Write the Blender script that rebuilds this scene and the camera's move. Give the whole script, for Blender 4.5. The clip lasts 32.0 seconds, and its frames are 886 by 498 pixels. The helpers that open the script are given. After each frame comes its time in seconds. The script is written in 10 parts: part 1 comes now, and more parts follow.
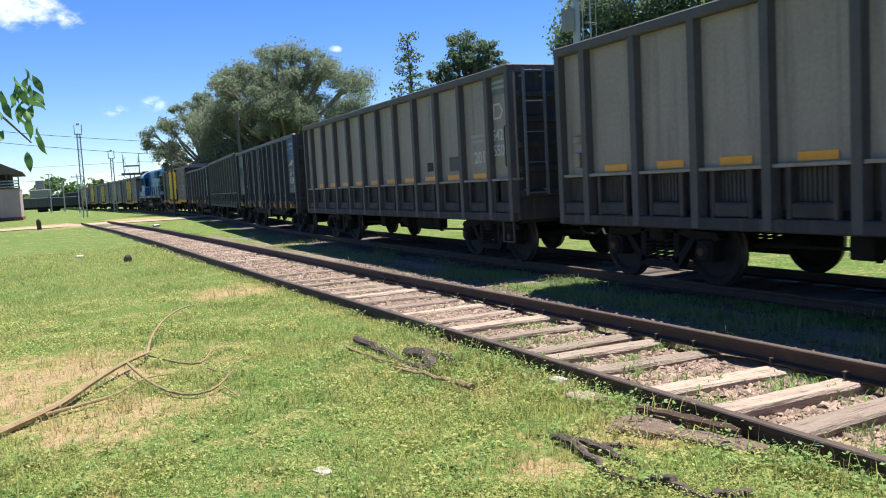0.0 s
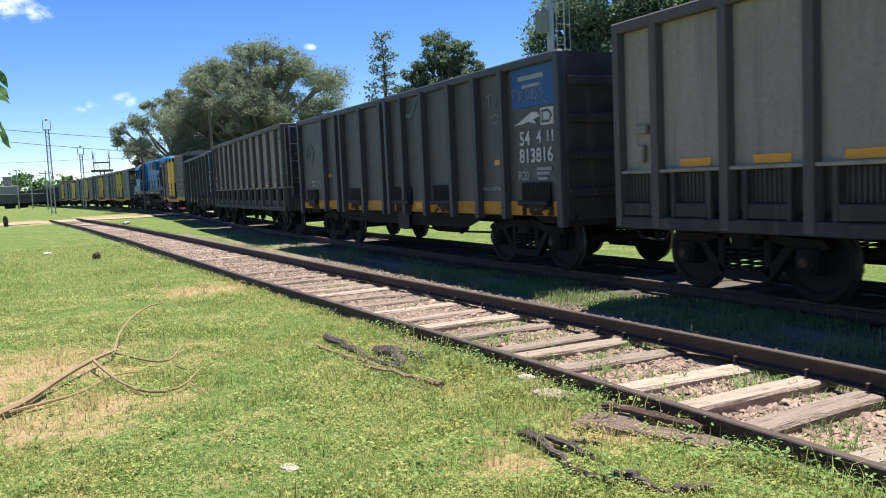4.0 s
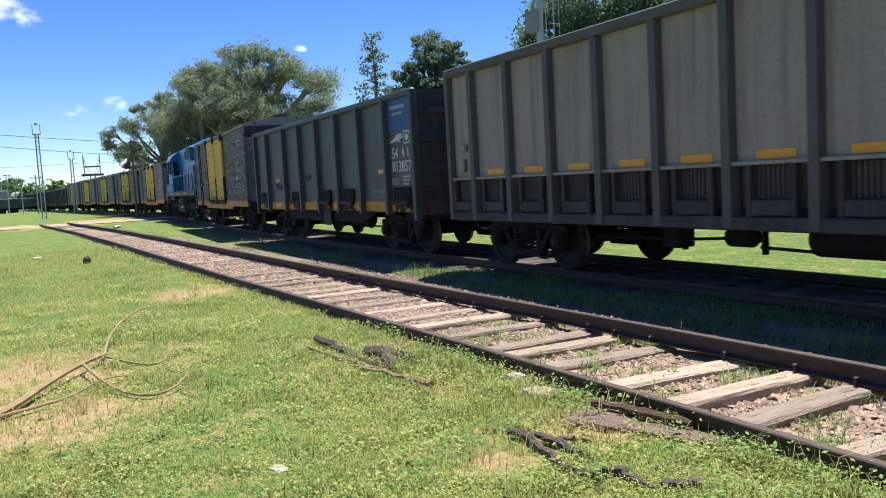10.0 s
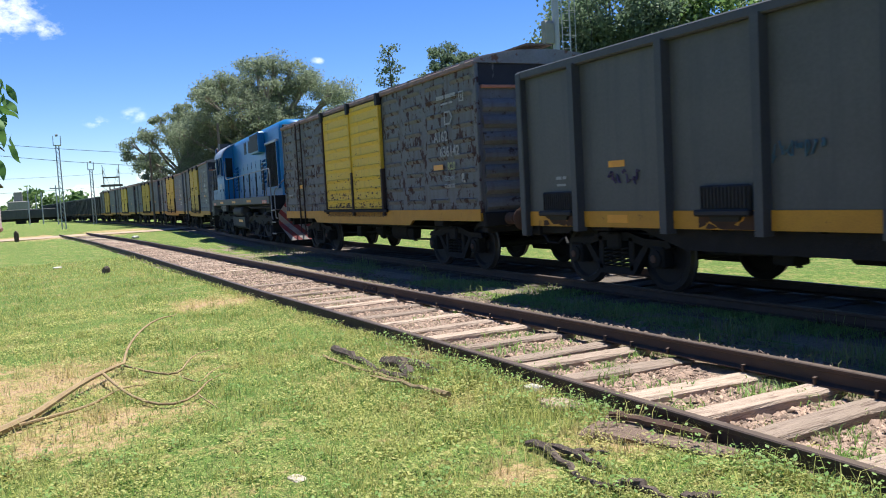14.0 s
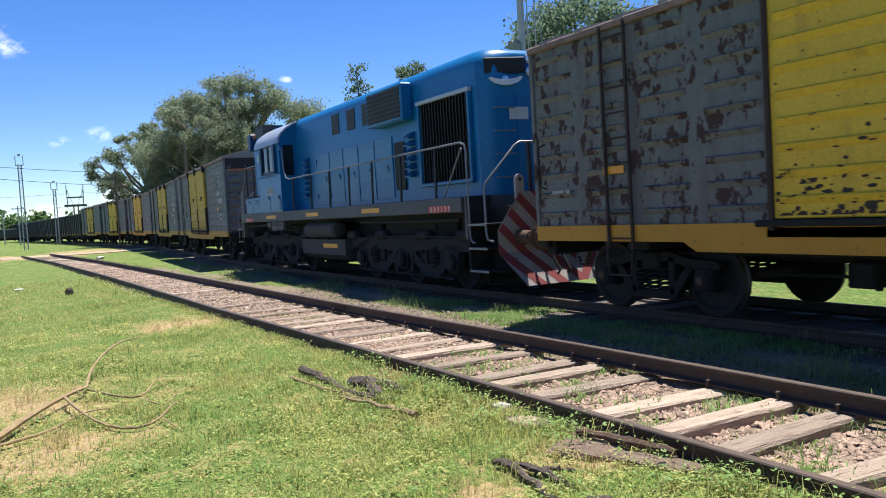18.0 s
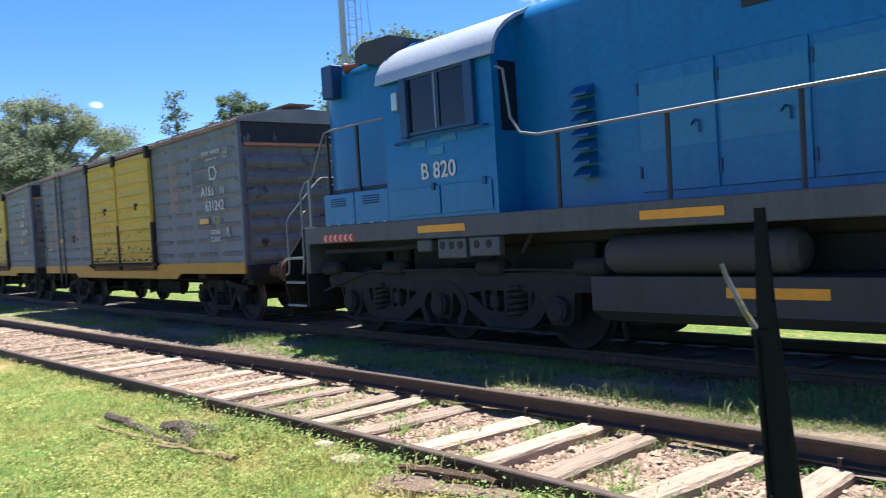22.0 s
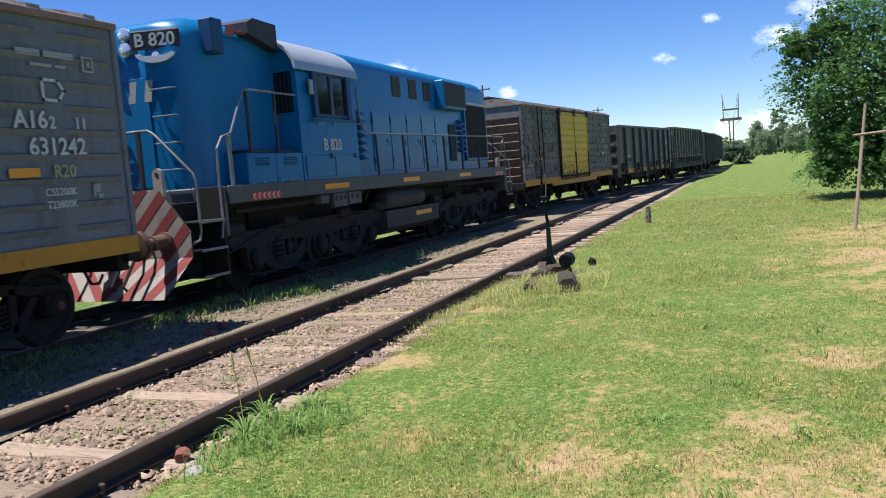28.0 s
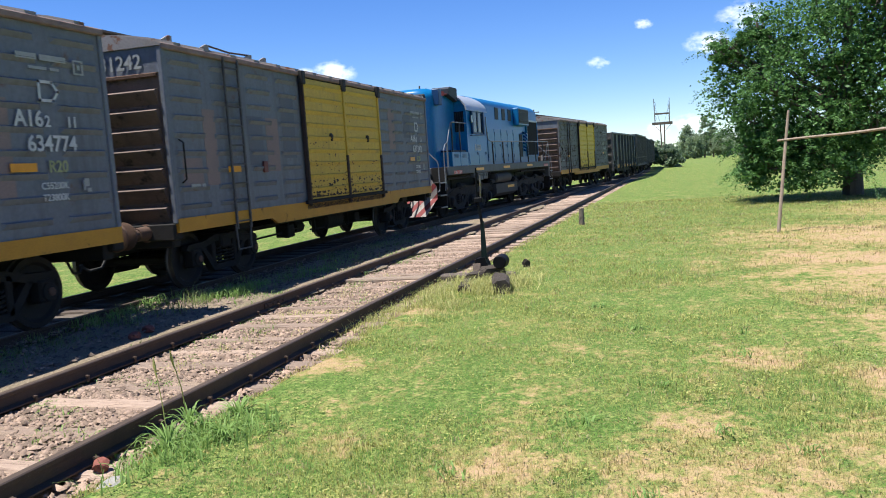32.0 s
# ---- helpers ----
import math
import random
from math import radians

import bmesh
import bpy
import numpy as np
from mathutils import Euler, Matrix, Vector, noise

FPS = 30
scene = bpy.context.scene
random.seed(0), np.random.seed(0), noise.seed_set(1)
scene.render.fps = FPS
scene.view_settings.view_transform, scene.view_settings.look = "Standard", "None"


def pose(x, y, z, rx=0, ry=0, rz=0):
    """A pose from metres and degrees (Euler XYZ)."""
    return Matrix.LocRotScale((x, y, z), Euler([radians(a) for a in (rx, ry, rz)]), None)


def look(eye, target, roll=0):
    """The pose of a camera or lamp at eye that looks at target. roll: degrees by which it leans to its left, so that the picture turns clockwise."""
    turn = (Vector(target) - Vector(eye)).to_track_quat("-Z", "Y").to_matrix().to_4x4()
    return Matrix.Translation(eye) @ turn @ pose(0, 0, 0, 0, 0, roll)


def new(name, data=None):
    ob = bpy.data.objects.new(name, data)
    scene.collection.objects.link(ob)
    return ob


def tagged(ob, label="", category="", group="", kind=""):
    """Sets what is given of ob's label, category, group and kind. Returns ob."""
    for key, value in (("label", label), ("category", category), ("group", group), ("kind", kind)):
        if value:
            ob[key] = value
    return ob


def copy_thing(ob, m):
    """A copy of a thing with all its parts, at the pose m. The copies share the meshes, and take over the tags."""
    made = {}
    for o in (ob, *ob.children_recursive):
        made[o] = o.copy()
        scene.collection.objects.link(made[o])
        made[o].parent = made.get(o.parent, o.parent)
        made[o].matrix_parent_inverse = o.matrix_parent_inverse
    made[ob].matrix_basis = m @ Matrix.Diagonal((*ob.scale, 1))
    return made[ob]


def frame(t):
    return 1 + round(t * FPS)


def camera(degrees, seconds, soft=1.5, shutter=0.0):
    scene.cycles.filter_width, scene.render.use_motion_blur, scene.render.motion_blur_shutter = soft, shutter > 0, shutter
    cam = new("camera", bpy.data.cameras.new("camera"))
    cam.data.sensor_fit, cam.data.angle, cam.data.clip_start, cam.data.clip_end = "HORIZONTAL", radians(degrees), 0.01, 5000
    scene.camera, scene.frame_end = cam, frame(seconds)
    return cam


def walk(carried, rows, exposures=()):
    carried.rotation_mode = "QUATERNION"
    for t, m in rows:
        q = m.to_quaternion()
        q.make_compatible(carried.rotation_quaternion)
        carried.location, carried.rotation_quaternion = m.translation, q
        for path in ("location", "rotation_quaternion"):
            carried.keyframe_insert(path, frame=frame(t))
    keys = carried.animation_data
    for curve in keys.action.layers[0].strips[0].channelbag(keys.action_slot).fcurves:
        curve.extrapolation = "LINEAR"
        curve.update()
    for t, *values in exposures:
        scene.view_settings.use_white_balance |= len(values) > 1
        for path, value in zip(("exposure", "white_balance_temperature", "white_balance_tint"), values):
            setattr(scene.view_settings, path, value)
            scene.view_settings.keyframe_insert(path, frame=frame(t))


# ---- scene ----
cam = camera(56.9, 32.0, soft=1.0, shutter=0.25)
PATH = [
    (0.0, pose(-0.010, -0.005, 1.693, 85.25, 3.10, 64.46)),
    (0.5, pose(-0.006, -0.014, 1.696, 85.24, 3.18, 64.66)),
    (1.0, pose(-0.002, -0.006, 1.688, 85.35, 2.94, 64.64)),
    (1.5, pose(0.003, -0.001, 1.674, 84.82, 2.18, 64.34)),
    (2.0, pose(0.021, -0.004, 1.674, 84.30, 2.00, 63.80)),
    (2.5, pose(0.018, 0.003, 1.674, 84.17, 2.31, 63.29)),
    (3.0, pose(0.018, 0.013, 1.675, 84.44, 2.51, 62.90)),
    (3.5, pose(0.020, 0.021, 1.677, 84.80, 2.66, 62.73)),
    (4.0, pose(0.032, 0.013, 1.681, 85.14, 2.62, 62.66)),
    (4.5, pose(0.038, 0.015, 1.676, 85.32, 2.53, 62.38)),
    (6.5, pose(0.043, 0.033, 1.677, 85.55, 3.58, 62.50)),
    (7.0, pose(0.050, 0.031, 1.680, 85.64, 3.59, 62.83)),
    (7.5, pose(0.050, 0.029, 1.679, 85.70, 3.39, 62.72)),
    (8.0, pose(0.056, 0.037, 1.680, 85.58, 3.32, 62.45)),
    (8.5, pose(0.055, 0.033, 1.677, 85.31, 3.24, 62.20)),
    (9.0, pose(0.053, 0.036, 1.662, 85.14, 3.16, 62.01)),
    (9.5, pose(0.053, 0.036, 1.675, 85.06, 3.03, 61.97)),
    (10.0, pose(0.051, 0.040, 1.671, 85.15, 3.21, 62.11)),
    (10.5, pose(0.063, 0.042, 1.672, 85.48, 3.46, 62.31)),
    (11.0, pose(0.054, 0.044, 1.667, 85.59, 3.45, 62.37)),
    (11.5, pose(0.054, 0.041, 1.666, 85.40, 3.17, 62.42)),
    (12.0, pose(0.048, 0.039, 1.663, 85.29, 3.07, 62.51)),
    (12.5, pose(0.048, 0.033, 1.671, 85.30, 3.38, 62.72)),
    (13.0, pose(0.054, 0.028, 1.673, 85.63, 3.51, 62.95)),
    (13.5, pose(0.052, 0.034, 1.676, 85.90, 3.37, 63.13)),
    (14.0, pose(0.061, 0.019, 1.673, 85.98, 3.14, 63.22)),
    (14.5, pose(0.065, 0.018, 1.672, 85.81, 3.22, 63.32)),
    (16.5, pose(0.062, 0.038, 1.673, 86.24, 3.26, 62.49)),
    (17.0, pose(0.073, 0.027, 1.678, 86.57, 3.09, 62.24)),
    (17.5, pose(0.083, 0.029, 1.683, 86.91, 3.17, 61.58)),
    (18.0, pose(0.079, 0.033, 1.679, 87.13, 3.43, 61.06)),
    (18.5, pose(0.078, 0.037, 1.680, 87.54, 3.44, 60.58)),
    (19.0, pose(0.082, 0.035, 1.682, 87.86, 3.23, 59.90)),
    (19.5, pose(0.086, 0.034, 1.686, 88.04, 3.20, 59.06)),
    (20.0, pose(0.084, 0.046, 1.679, 88.08, 3.18, 57.84)),
    (20.5, pose(0.075, 0.047, 1.678, 87.92, 3.08, 56.78)),
    (21.0, pose(0.074, 0.054, 1.680, 87.92, 3.33, 55.86)),
    (21.5, pose(0.073, 0.072, 1.686, 88.03, 3.64, 54.04)),
    (22.0, pose(0.064, 0.092, 1.694, 88.63, 3.54, 48.91)),
    (22.3, pose(0.024, 0.079, 1.699, 89.30, 3.93, 43.51)),
    (22.5, pose(0.016, 0.082, 1.697, 90.04, 3.65, 40.11)),
    (23.0, pose(-0.003, 0.079, 1.703, 90.27, 4.20, 31.82)),
    (23.5, pose(-0.014, 0.078, 1.695, 89.56, 4.20, 24.37)),
    (24.0, pose(-0.005, 0.076, 1.702, 89.76, 4.33, 13.20)),
    (24.5, pose(0.115, 0.088, 1.762, 90.52, 2.96, -0.06)),
    (26.5, pose(0.509, -0.101, 1.839, 87.53, 4.27, -51.76)),
    (27.0, pose(0.576, -0.086, 1.783, 86.32, 4.27, -60.41)),
    (27.5, pose(0.597, -0.109, 1.799, 85.23, 4.30, -67.06)),
    (28.0, pose(0.607, -0.115, 1.780, 84.73, 4.51, -69.46)),
    (28.5, pose(0.609, -0.134, 1.783, 84.77, 4.55, -70.98)),
    (29.0, pose(0.640, -0.140, 1.779, 84.82, 4.38, -72.71)),
    (29.5, pose(0.658, -0.133, 1.770, 84.48, 4.21, -73.58)),
    (30.0, pose(0.646, -0.155, 1.783, 84.13, 4.09, -73.65)),
    (30.5, pose(0.669, -0.136, 1.775, 84.45, 4.24, -73.70)),
    (31.0, pose(0.673, -0.148, 1.771, 84.64, 4.43, -73.68)),
    (31.5, pose(0.680, -0.147, 1.759, 84.59, 4.39, -73.68)),
    (32.0, pose(0.680, -0.136, 1.788, 84.43, 3.95, -73.84)),
]
EXPOSURES = [(0.0, 0.98), (18.0, 0.96), (20.0, 1.0), (21.0, 1.2), (22.0, 1.43), (23.0, 1.86), (23.5, 2.32), (24.0, 2.75), (24.5, 2.8), (25.5, 2.1), (26.5, 1.25), (27.5, 0.83), (29.5, 0.83), (32.0, 0.98)]
walk(cam, PATH, EXPOSURES)

# ---- world and sun ----
SUN_WAY = Vector((-0.16, 0.3, 1.0)).normalized()
SUN_ELEV = math.asin(SUN_WAY.z)
SUN_AZ = math.atan2(SUN_WAY.x, SUN_WAY.y)
sun = new("sun", bpy.data.lights.new("sun", "SUN"))
sun.data.energy, sun.data.angle, sun.data.color = 4.8, radians(0.53), (1.0, 0.97, 0.925)
sun.matrix_world = look(SUN_WAY * 60, (0, 0, 0))


def bearing(yaw, up):
    """A unit way from yaw (degrees to the left of +y) and elevation."""
    y, e = radians(yaw), radians(up)
    return (-math.sin(y) * math.cos(e), math.cos(y) * math.cos(e), math.sin(e))


def build_world():
    w = bpy.data.worlds.new("sky")
    scene.world = w
    w.use_nodes = True
    nt = w.node_tree
    nt.nodes.clear()
    out = nt.nodes.new("ShaderNodeOutputWorld")
    bg = nt.nodes.new("ShaderNodeBackground")
    sky = nt.nodes.new("ShaderNodeTexSky")
    sky.sky_type, sky.sun_disc = "NISHITA", False
    sky.sun_elevation, sky.sun_rotation = SUN_ELEV, SUN_AZ
    sky.altitude = 1500
    sky.air_density, sky.dust_density, sky.ozone_density = 1.0, 0.0, 4.0
    deep = nt.nodes.new("ShaderNodeHueSaturation")
    deep.inputs["Hue"].default_value, deep.inputs["Saturation"].default_value = 0.511, 1.24
    tint = nt.nodes.new("ShaderNodeMix")
    tint.data_type, tint.blend_type = "RGBA", "MULTIPLY"
    tint.inputs["Factor"].default_value = 1.0
    tint.inputs["B"].default_value = (0.98, 1.0, 1.06, 1)
    nt.links.new(sky.outputs[0], tint.inputs["A"])
    nt.links.new(tint.outputs["Result"], deep.inputs["Color"])
    tc = nt.nodes.new("ShaderNodeTexCoord")
    noise_n = nt.nodes.new("ShaderNodeTexNoise")
    noise_n.inputs["Scale"].default_value = 60
    noise_n.inputs["Detail"].default_value = 8
    noise_n.inputs["Roughness"].default_value = 0.6
    stretch = nt.nodes.new("ShaderNodeMapping")
    stretch.inputs["Scale"].default_value = (1, 1, 1.8)
    nt.links.new(tc.outputs["Generated"], stretch.inputs[0])
    nt.links.new(stretch.outputs[0], noise_n.inputs["Vector"])
    squash = nt.nodes.new("ShaderNodeVectorMath")
    squash.operation = "NORMALIZE"
    nt.links.new(stretch.outputs[0], squash.inputs[0])
    total = None
    # small fair-weather clouds: bearing, elevation, half-size in degrees, density
    for yaw, up, size, thick in CLOUDS:
        dot = nt.nodes.new("ShaderNodeVectorMath")
        dot.operation = "DOT_PRODUCT"
        x, y, z = bearing(yaw, up)
        dot.inputs[1].default_value = Vector((x, y, z * 1.8)).normalized()
        nt.links.new(squash.outputs[0], dot.inputs[0])
        fall = nt.nodes.new("ShaderNodeMapRange")
        fall.inputs["From Min"].default_value = math.cos(radians(size))
        fall.inputs["From Max"].default_value = 1.0
        fall.inputs["To Max"].default_value = thick
        nt.links.new(dot.outputs["Value"], fall.inputs["Value"])
        if total is None:
            total = fall.outputs[0]
        else:
            mx = nt.nodes.new("ShaderNodeMath")
            mx.operation = "MAXIMUM"
            nt.links.new(total, mx.inputs[0])
            nt.links.new(fall.outputs[0], mx.inputs[1])
            total = mx.outputs[0]
    add = nt.nodes.new("ShaderNodeMath")
    add.operation = "MULTIPLY_ADD"
    add.inputs[1].default_value = 0.75
    broken = nt.nodes.new("ShaderNodeMapRange")
    broken.inputs["From Min"].default_value, broken.inputs["From Max"].default_value = 0.2, 0.8
    nt.links.new(noise_n.outputs["Fac"], broken.inputs["Value"])
    nt.links.new(total, add.inputs[0])
    nt.links.new(broken.outputs[0], add.inputs[2])
    sharp = nt.nodes.new("ShaderNodeMapRange")
    sharp.inputs["From Min"].default_value, sharp.inputs["From Max"].default_value = 0.62, 1.4
    nt.links.new(add.outputs[0], sharp.inputs["Value"])
    gate = nt.nodes.new("ShaderNodeMath")
    gate.operation = "MULTIPLY"
    soft_gate = nt.nodes.new("ShaderNodeMapRange")
    soft_gate.inputs["From Max"].default_value = 0.55
    soft_gate.inputs["To Max"].default_value = 0.8
    nt.links.new(total, soft_gate.inputs["Value"])
    nt.links.new(sharp.outputs[0], gate.inputs[0])
    nt.links.new(soft_gate.outputs[0], gate.inputs[1])
    mix = nt.nodes.new("ShaderNodeMix")
    mix.data_type = "RGBA"
    mix.inputs["B"].default_value = (12.5, 12.7, 13.0, 1)
    nt.links.new(gate.outputs[0], mix.inputs["Factor"])
    nt.links.new(deep.outputs[0], mix.inputs["A"])
    nt.links.new(mix.outputs["Result"], bg.inputs["Color"])
    bg.inputs["Strength"].default_value = 0.082
    nt.links.new(bg.outputs[0], out.inputs["Surface"])


CLOUDS = [(91.2, 12.2, 3.2, 0.8), (92.8, 13.0, 3.4, 0.9), (88.2, 11.3, 1.2, 0.6), (71.3, 9.3, 0.55, 0.55), (85.8, 5.6, 1.0, 0.42), (83.4, 6.0, 1.1, 0.42), (82.6, 2.1, 1.3, 1.0), (81.0, 1.6, 1.1, 0.9), (87.0, 1.2, 1.2, 0.8),
          (-84.9, 6.4, 0.9, 0.75), (-88.0, 8.6, 0.8, 0.7), (-92.0, 6.9, 1.8, 0.7), (-94.2, 8.4, 1.9, 0.7), (-74.4, 5.2, 0.9, 0.8), (-88.6, 1.6, 1.3, 0.6), (-90.6, 1.9, 1.4, 0.7), (-66.8, 7.0, 1.7, 0.85), (-64.6, 6.9, 1.3, 0.85),
          (37.9, 16.4, 5.0, 1.0), (31.6, 17.0, 7.0, 1.0), (26, 15.0, 8.5, 1.0), (18, 13.0, 8.5, 1.0), (10, 14, 7.0, 1.0), (140, 30, 9, 1.0), (-150, 24, 8, 1.0), (60, 50, 7, 1.0)]
build_world()


# ---- mesh building ----
class Shape:
    """Collects simple solids into one mesh."""

    def __init__(self):
        self.v, self.f = [], []

    def add(self, verts, faces):
        n = len(self.v)
        self.v.extend(verts)
        self.f.extend(tuple(i + n for i in face) for face in faces)
        return self

    def box(self, x0, x1, y0, y1, z0, z1, c=0.0):
        """A box; c bevels its edges."""
        c = min(c, 0.49 * (x1 - x0), 0.49 * (y1 - y0), 0.49 * (z1 - z0))
        if c <= 0:
            vs = [(x, y, z) for x in (x0, x1) for y in (y0, y1) for z in (z0, z1)]
            return self.add(vs, [(0, 1, 3, 2), (4, 6, 7, 5), (0, 4, 5, 1), (2, 3, 7, 6), (0, 2, 6, 4), (1, 5, 7, 3)])
        vs, idx = [], {}
        lo, hi = (x0, y0, z0), (x1, y1, z1)
        for corner in range(8):
            bits = [(corner >> k) & 1 for k in (2, 1, 0)]
            for axis in range(3):
                p = []
                for k in range(3):
                    at = hi[k] if bits[k] else lo[k]
                    p.append(at if k == axis else at + (-c if bits[k] else c))
                idx[corner, axis] = len(vs)
                vs.append(tuple(p))
        fs = []
        for axis in range(3):
            b, d = [k for k in range(3) if k != axis]
            for side in (0, 1):
                loop = []
                for s, t in ((0, 0), (1, 0), (1, 1), (0, 1)):
                    bits = [0, 0, 0]
                    bits[axis], bits[b], bits[d] = side, s, t
                    loop.append(idx[bits[0] * 4 + bits[1] * 2 + bits[2], axis])
                flip = (side == 0) ^ (axis == 1)
                fs.append(tuple(loop[::-1]) if flip else tuple(loop))
            for s in (0, 1):
                for t in (0, 1):
                    ends = []
                    for side in (0, 1):
                        bits = [0, 0, 0]
                        bits[axis], bits[b], bits[d] = side, s, t
                        ends.append(bits[0] * 4 + bits[1] * 2 + bits[2])
                    fs.append((idx[ends[0], b], idx[ends[1], b], idx[ends[1], d], idx[ends[0], d]))
        for corner in range(8):
            fs.append(tuple(idx[corner, a] for a in range(3)))
        return self.add(vs, fs)

    def prism(self, poly, axis, a, b):
        """A polygon of (p, q) pushed along an axis from a to b; p, q are the other two axes in order."""
        n = len(poly)
        vs = []
        for at in (a, b):
            for p, q in poly:
                vs.append({0: (at, p, q), 1: (p, at, q), 2: (p, q, at)}[axis])
        fs = [tuple(range(n))[::-1], tuple(range(n, 2 * n))]
        fs += [(i, (i + 1) % n, n + (i + 1) % n, n + i) for i in range(n)]
        return self.add(vs, fs)

    def tube(self, pts, r, n=8, caps=True):
        """A round bar through points; r is one radius or one for each point."""
        pts = [Vector(p) for p in pts]
        rs = r if isinstance(r, (list, tuple)) else [r] * len(pts)
        vs, fs, side = [], [], None
        for i, p in enumerate(pts):
            way = (pts[min(i + 1, len(pts) - 1)] - pts[max(i - 1, 0)]).normalized()
            if side is None:
                side = way.orthogonal().normalized()
            side = (side - way * side.dot(way)).normalized()
            up = way.cross(side)
            for k in range(n):
                a = 2 * math.pi * k / n
                vs.append(tuple(p + (side * math.cos(a) + up * math.sin(a)) * rs[i]))
        for i in range(len(pts) - 1):
            for k in range(n):
                m = (k + 1) % n
                fs.append((i * n + k, i * n + m, (i + 1) * n + m, (i + 1) * n + k))
        if caps:
            fs.append(tuple(range(n))[::-1])
            fs.append(tuple(range((len(pts) - 1) * n, len(pts) * n)))
        return self.add(vs, fs)

    def lathe(self, profile, centre, axis=1, n=20):
        """A profile of (along, radius) turned round an axis."""
        vs, fs = [], []
        cx, cy, cz = centre
        for a, r in profile:
            for k in range(n):
                t = 2 * math.pi * k / n
                c, s = r * math.cos(t), r * math.sin(t)
                vs.append({0: (cx + a, cy + c, cz + s), 1: (cx + c, cy + a, cz + s), 2: (cx + c, cy + s, cz + a)}[axis])
        m = len(profile)
        for i in range(m - 1):
            for k in range(n):
                q = (k + 1) % n
                fs.append((i * n + k, i * n + q, (i + 1) * n + q, (i + 1) * n + k))
        fs.append(tuple(range(n))[::-1])
        fs.append(tuple(range((m - 1) * n, m * n)))
        return self.add(vs, fs)

    def quad(self, a, b, c, d):
        return self.add([a, b, c, d], [(0, 1, 2, 3)])

    def mesh(self, name, smooth=True):
        me = bpy.data.meshes.new(name)
        me.from_pydata(self.v, [], self.f)
        bm = bmesh.new()
        bm.from_mesh(me)
        bmesh.ops.recalc_face_normals(bm, faces=bm.faces)
        bm.to_mesh(me)
        bm.free()
        if smooth:
            me.shade_smooth()
            me.set_sharp_from_angle(angle=radians(32))
        return me


def put(name, shape, material, parent=None, label="", at=None, smooth=True):
    """One mesh object from a Shape or a mesh, under a thing or part."""
    me = shape.mesh(name, smooth) if isinstance(shape, Shape) else shape
    if not me.materials:
        me.materials.append(material)
    ob = new(name, me)
    if parent is not None:
        ob.parent = parent
    if at is not None:
        ob.matrix_basis = at if isinstance(at, Matrix) else Matrix.Translation(at)
    if label:
        tagged(ob, label=label)
    return ob


def thing(name, label, category, group="", kind="", at=None):
    ob = new(name)
    ob.empty_display_size = 0.3
    tagged(ob, label, category, group, kind)
    if at is not None:
        ob.matrix_basis = at if isinstance(at, Matrix) else Matrix.Translation(at)
    return ob


def quick_mesh(name, verts, faces, material, smooth=False):
    """A large mesh straight from arrays of equal-sized faces."""
    verts, faces = np.asarray(verts, np.float32), np.asarray(faces, np.int32)
    me = bpy.data.meshes.new(name)
    me.vertices.add(len(verts))
    me.vertices.foreach_set("co", verts.ravel())
    k = faces.shape[1]
    me.loops.add(faces.size)
    me.loops.foreach_set("vertex_index", faces.ravel())
    me.polygons.add(len(faces))
    me.polygons.foreach_set("loop_start", np.arange(0, faces.size, k, dtype=np.int32))
    me.polygons.foreach_set("loop_total", np.full(len(faces), k, np.int32))
    if smooth:
        me.polygons.foreach_set("use_smooth", np.ones(len(faces), bool))
    me.update()
    me.validate()
    me.materials.append(material)
    return me


def lettering(text, size, thick=0.002):
    """A flat mesh of letters in the built-in font, standing in x-z and facing -y."""
    cu = bpy.data.curves.new("letters", "FONT")
    cu.body, cu.size, cu.extrude, cu.resolution_u, cu.offset = text, size, thick, 3, size * 0.018
    cu.align_x = "CENTER"
    tmp = bpy.data.objects.new("letters", cu)
    scene.collection.objects.link(tmp)
    me = bpy.data.meshes.new_from_object(tmp.evaluated_get(bpy.context.evaluated_depsgraph_get()))
    bpy.data.objects.remove(tmp)
    bpy.data.curves.remove(cu)
    me.transform(pose(0, 0, 0, 90, 0, 0))
    return me


